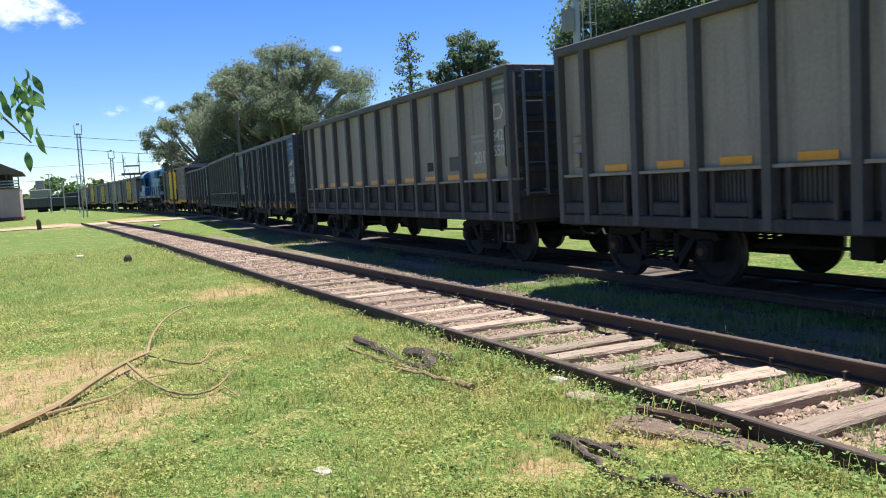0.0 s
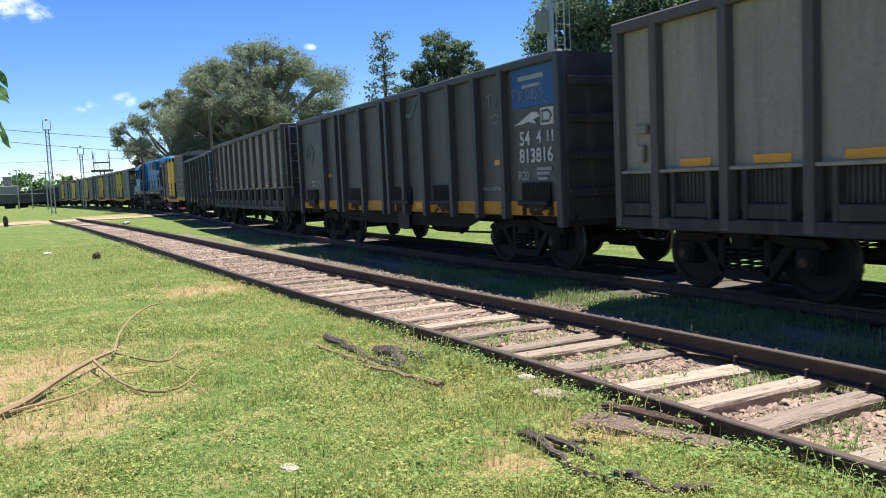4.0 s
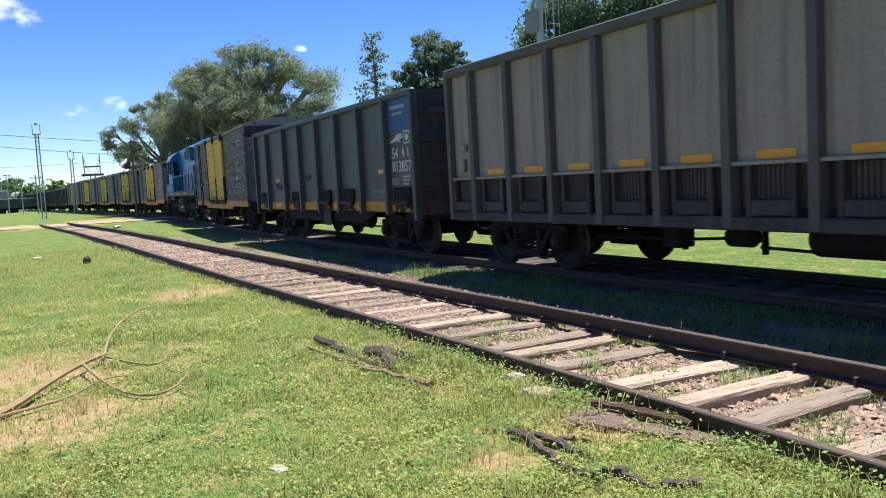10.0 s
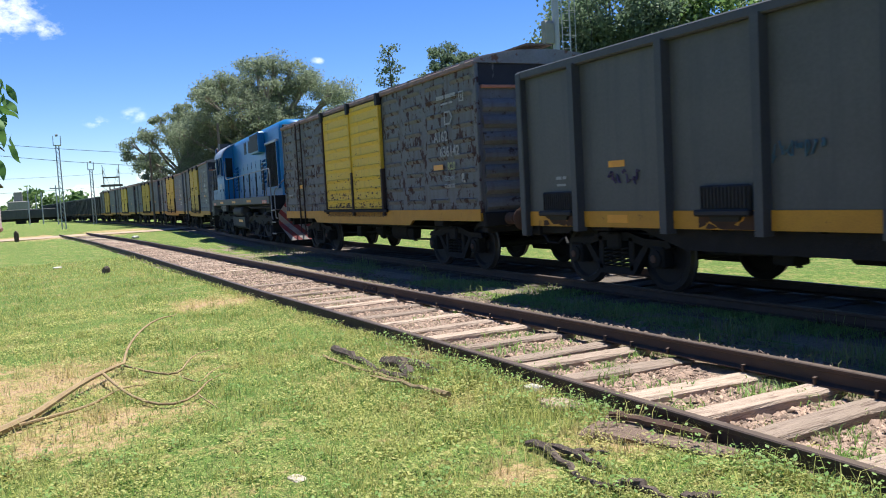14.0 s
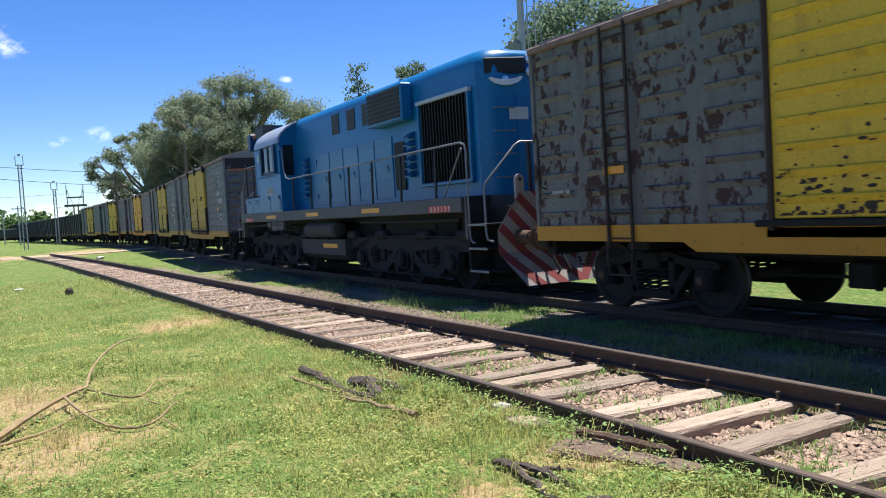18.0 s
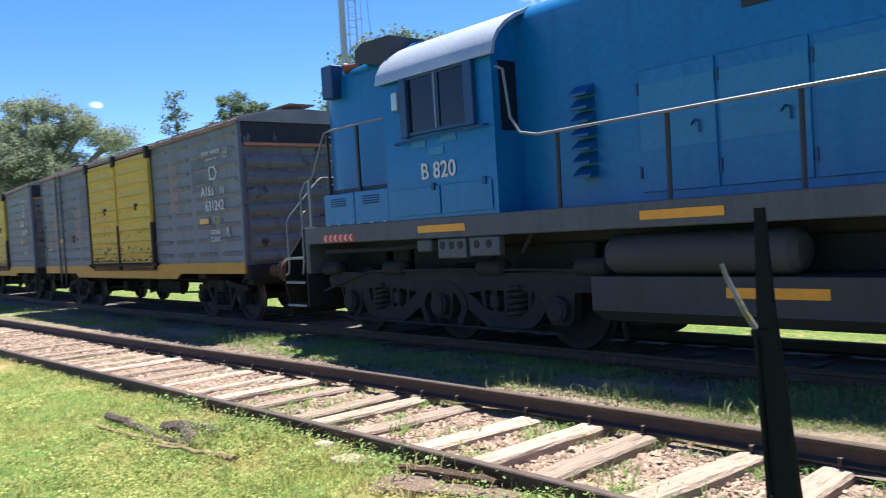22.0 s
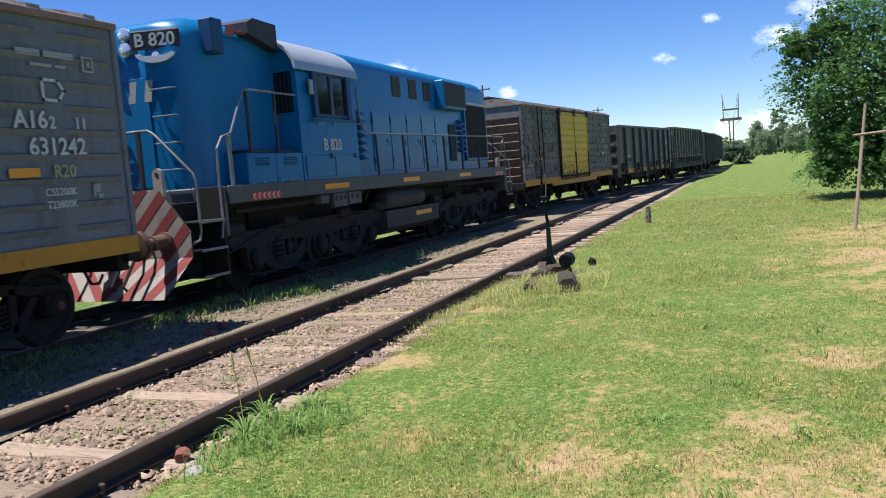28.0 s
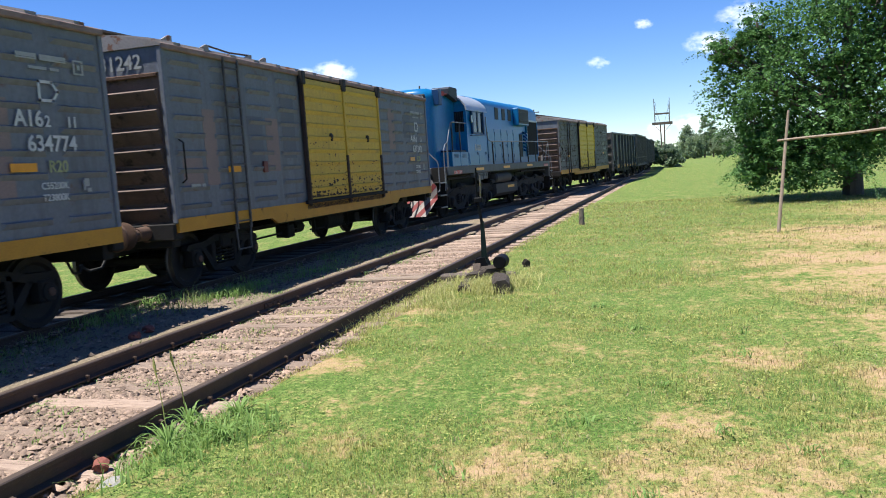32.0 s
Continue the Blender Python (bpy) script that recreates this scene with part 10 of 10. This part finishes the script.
x = np.concatenate([rng.uniform(-14, -1, 44000), rng.uniform(-1, 8, 12000)])
y = rng.uniform(6.15, 7.7, len(x))
patchy = np.array([noise.noise((a * 0.5, b * 1.0, 19.0)) for a, b in zip(x, y)])
k = patchy > 0.02 + rng.normal(size=len(x)) * 0.1
blades("low_verge_grass", "low lush grass between the two tracks", x[k], y[k], np.full(k.sum(), 0.06), np.full(k.sum(), 0.01), WEEDBRIGHT, 1.6)
x = rng.uniform(-60, -9, 52000)
y = ny(x) + rng.uniform(-1.0, 1.7, len(x))
patchy = np.array([noise.noise((a * 0.4, b * 1.3, 44.0)) for a, b in zip(x, y)])
k = patchy > 0.2 - 0.012 * (-9 - x) + rng.normal(size=len(x)) * 0.1
blades("bed_grass", "thin grass creeping over the siding's bed", x[k], y[k], np.full(k.sum(), 0.06), 0.008 * (1 + 0.02 * np.abs(x[k])), WEED, 1.4)
x = rng.uniform(-7, 6, 36000)
y = ny(x) + rng.uniform(0.93, 1.9, len(x))
patchy = np.array([noise.noise((a * 0.9, b * 1.4, 15.0)) for a, b in zip(x, y)])
k = patchy > -0.02 + rng.normal(size=len(x)) * 0.1
blades("shoulder_grass", "thin grass on the far side of the siding", x[k], y[k], np.full(k.sum(), 0.07), np.full(k.sum(), 0.007), WEED, 1.1)
wr = random.Random(21)
spots = []
for _ in range(330):
    x = wr.uniform(-22, 24)
    side = wr.choice((-0.95, -0.78, 0.98, 1.15, 0.8, wr.uniform(-0.7, 0.7)))
    spots.append((x, near_y(x) + side, wr.uniform(0.4, 1.1)))
for _ in range(46):
    x = wr.uniform(-8.5, -1.8)
    spots.append((x, near_y(x) + wr.uniform(-0.75, 0.8), wr.uniform(0.6, 1.2)))
for _ in range(30):
    x = wr.uniform(2.5, 14)
    spots.append((x, near_y(x) + wr.uniform(-0.75, 0.8), wr.uniform(0.5, 1.1)))
weeds("track_weeds", "green weeds growing along the rails", spots[:180], WEED, 34, 0.095, 0.011, 0.1, 1.5)
weeds("bright_track_weeds", "bright green weeds between the sleepers", spots[180:], WEEDBRIGHT, 40, 0.095, 0.013, 0.1, 1.6)
spots = []
for _ in range(90):
    x = wr.uniform(-32, 24)
    spots.append((x, wr.uniform(6.1, 7.5), wr.uniform(0.6, 1.3)))
for cx, cy, n in ((-8.6, 6.4, 26), (-6.4, 6.7, 30), (-4.8, 6.6, 22), (10.6, 6.7, 18), (-12.5, 6.6, 18), (-17.5, 6.5, 14), (8.6, 7.3, 10), (-3.2, 6.5, 20)):
    for _ in range(n // 2):
        spots.append((cx + wr.gauss(0, 0.55), cy + wr.gauss(0, 0.16), wr.uniform(0.6, 1.4)))
weeds("verge_weeds", "weeds and grass between the two tracks", spots, WEED, 34, 0.15, 0.011, 0.14)
spots = []
for _ in range(110):
    x = wr.uniform(-18, -1.5)
    spots.append((x, near_y(x) - 0.98 - abs(wr.gauss(0, 0.16)), wr.uniform(0.4, 1.0)))
weeds("edge_grass", "tufts of grass along the siding's lawn side", spots, GRASS, 44, 0.11, 0.008, 0.1, 1.3)
spots = [(x0 + wr.gauss(0, 0.5), near_y(x0) - 0.95 + wr.gauss(0, 0.14), wr.uniform(0.6, 1.2)) for x0 in np.linspace(9.2, 13.4, 95)]
weeds("rail_grass", "grass grown over the near rail at the points", spots, YELLOWGRASS, 36, 0.15, 0.010, 0.12, 1.3)
spots = [(13.0 + wr.gauss(0, 0.6), 2.8 + wr.gauss(0, 0.35), wr.uniform(0.6, 1.3)) for _ in range(34)]
spots += [(12.25 + wr.gauss(0, 0.2), 2.75 + wr.gauss(0, 0.14), wr.uniform(0.5, 1.0)) for _ in range(12)]
spots += [(12.1 + wr.gauss(0, 0.3), 2.66 + wr.gauss(0, 0.12), wr.uniform(0.5, 1.0)) for _ in range(26)]
spots += [(12.5 + wr.gauss(0, 0.35), 2.55 + wr.gauss(0, 0.2), wr.uniform(0.9, 1.5)) for _ in range(46)]
spots += [(11.2 + wr.gauss(0, 1.0), 3.15 + wr.gauss(0, 0.3), wr.uniform(0.4, 0.9)) for _ in range(50)]
spots += [(11.0 + wr.gauss(0, 1.6), near_y(11.0) + wr.uniform(-0.8, 0.5), wr.uniform(0.4, 0.9)) for _ in range(45)]
weeds("stand_grass", "long pale grass round the point stand", spots, YELLOWGRASS, 44, 0.14, 0.010, 0.13, 1.4)


spots = [(cx + wr.gauss(0, d), cy + wr.gauss(0, 0.14), wr.uniform(0.7, 1.4)) for cx, cy, d, n in ((11.9, 6.7, 0.5, 26), (10.9, 7.6, 0.5, 14), (11.5, 5.75, 0.3, 8), (16.5, 5.6, 0.9, 16), (9.6, 7.5, 0.4, 7), (14.2, 6.3, 0.7, 12)) for _ in range(n)]
spots += [(x0, near_y(x0) + wr.choice((0.95, -0.62, 0.5)) + wr.gauss(0, 0.1), wr.uniform(0.5, 1.0)) for x0 in np.linspace(6.5, 19.0, 34)]
weeds("gravel_weeds", "bright weeds on the gravel between the tracks", spots, WEEDBRIGHT, 40, 0.13, 0.012, 0.13, 1.3)
spots = [(6.1, 0.55, 1.0), (6.25, 0.62, 0.7), (8.1, -0.55, 0.9), (6.0, -0.35, 0.8), (7.1, 0.1, 0.7), (9.3, 0.4, 0.9), (9.0, -0.6, 0.8), (5.15, 1.25, 0.9), (4.9, 0.1, 0.9), (5.7, -0.8, 0.8), (10.6, 0.9, 0.9), (7.4, 1.6, 0.6)]
weeds("lawn_rosettes", "leafy rosettes standing out of the mown lawn", spots, WEEDBRIGHT, 26, 0.1, 0.018, 0.06, 1.6)
spots = [(5.5 + wr.gauss(0, 0.38), 3.2 + wr.gauss(0, 0.2), wr.uniform(0.5, 1.3)) for _ in range(44)]
weeds("weed_patch", "low leafy weeds round the rail-side clump", spots, WEEDBRIGHT, 34, 0.13, 0.012, 0.1, 1.2)


def big_weed(at, seed, size):
    t = thing("weed_plant", "broad-bladed green grass weed beside the rail", "weed", "tall weeds by the rail", at=at)
    r = random.Random(seed)
    for k in range(46):
        a = r.uniform(0, 6.28)
        h, out = r.uniform(0.1, 0.3) * size, r.uniform(0.08, 0.36) * size
        pts = []
        for j in range(6):
            f = j / 5
            pts.append((out * f * math.cos(a), out * f * math.sin(a), h * (1.9 * f - 1.35 * f * f)))
        w = r.uniform(0.004, 0.009)
        vs = []
        for j, p in enumerate(pts):
            ww = w * (1 - (j / 5) ** 2) + 0.001
            vs += [(p[0] - ww * math.sin(a), p[1] + ww * math.cos(a), p[2]), (p[0] + ww * math.sin(a), p[1] - ww * math.cos(a), p[2])]
        put("leaf", Shape().add(vs, [(2 * j, 2 * j + 1, 2 * j + 3, 2 * j + 2) for j in range(5)]), WEEDBRIGHT, t)
    for k in range(1 if size > 0.9 else 0):
        a = r.uniform(0, 6.28)
        put("seed_stalk", Shape().tube([(0, 0, 0), (0.05 * math.cos(a), 0.05 * math.sin(a), 0.35), (0.13 * math.cos(a), 0.13 * math.sin(a), 0.62)], [0.004, 0.004, 0.002], 5), CLOVER, t)
        put("seed_head", Shape().tube([(0.10 * math.cos(a), 0.10 * math.sin(a), 0.5), (0.12 * math.cos(a), 0.12 * math.sin(a), 0.58), (0.13 * math.cos(a), 0.13 * math.sin(a), 0.64)], [0.004, 0.012, 0.002], 6), CLOVER, t)


for k, (x, y, size) in enumerate(((5.35, 3.3, 1.0), (5.75, 3.4, 0.95), (6.1, 3.2, 0.8), (5.55, 3.0, 0.7), (-4.8, 3.62, 0.42), (-2.8, 3.65, 0.4), (-6.5, 3.4, 0.4))):
    big_weed((x, y, 0.0), 40 + k, size)


# ---- the train's run ----
SPEED_KNOTS = ((0, 4, 8, 12, 16, 20, 24, 28, 32), (3.997, 4.095, 4.002, 3.845, 3.791, 3.825, 3.685, 3.685, 4.001))


def run(t):
    """Metres that the train has gone by t seconds."""
    ts = np.linspace(0, 32, 641)
    v = np.interp(ts, *SPEED_KNOTS)
    s = np.concatenate([[0], np.cumsum((v[1:] + v[:-1]) / 2) * (ts[1] - ts[0])])
    return float(np.interp(t, ts, s))


def motions():
    for ob, u, reach in TRAIN:
        rows = []
        for k in range(33):
            x = u + run(k)
            ya, yb = main_y(x - reach), main_y(x + reach)
            turn = math.degrees(math.atan2(yb - ya, 2 * reach))
            rows.append((k, pose(x, (ya + yb) / 2, RAIL_Z, 0, 0, turn)))
        walk(ob, rows)
    steps = [k * 0.16 for k in range(201)]
    gone = [run(t) for t in steps]
    for w, x, r in SPIN:
        walk(w, [(t, pose(x, 0, r, 0, math.degrees(s / r), 0)) for t, s in zip(steps, gone)])


motions()
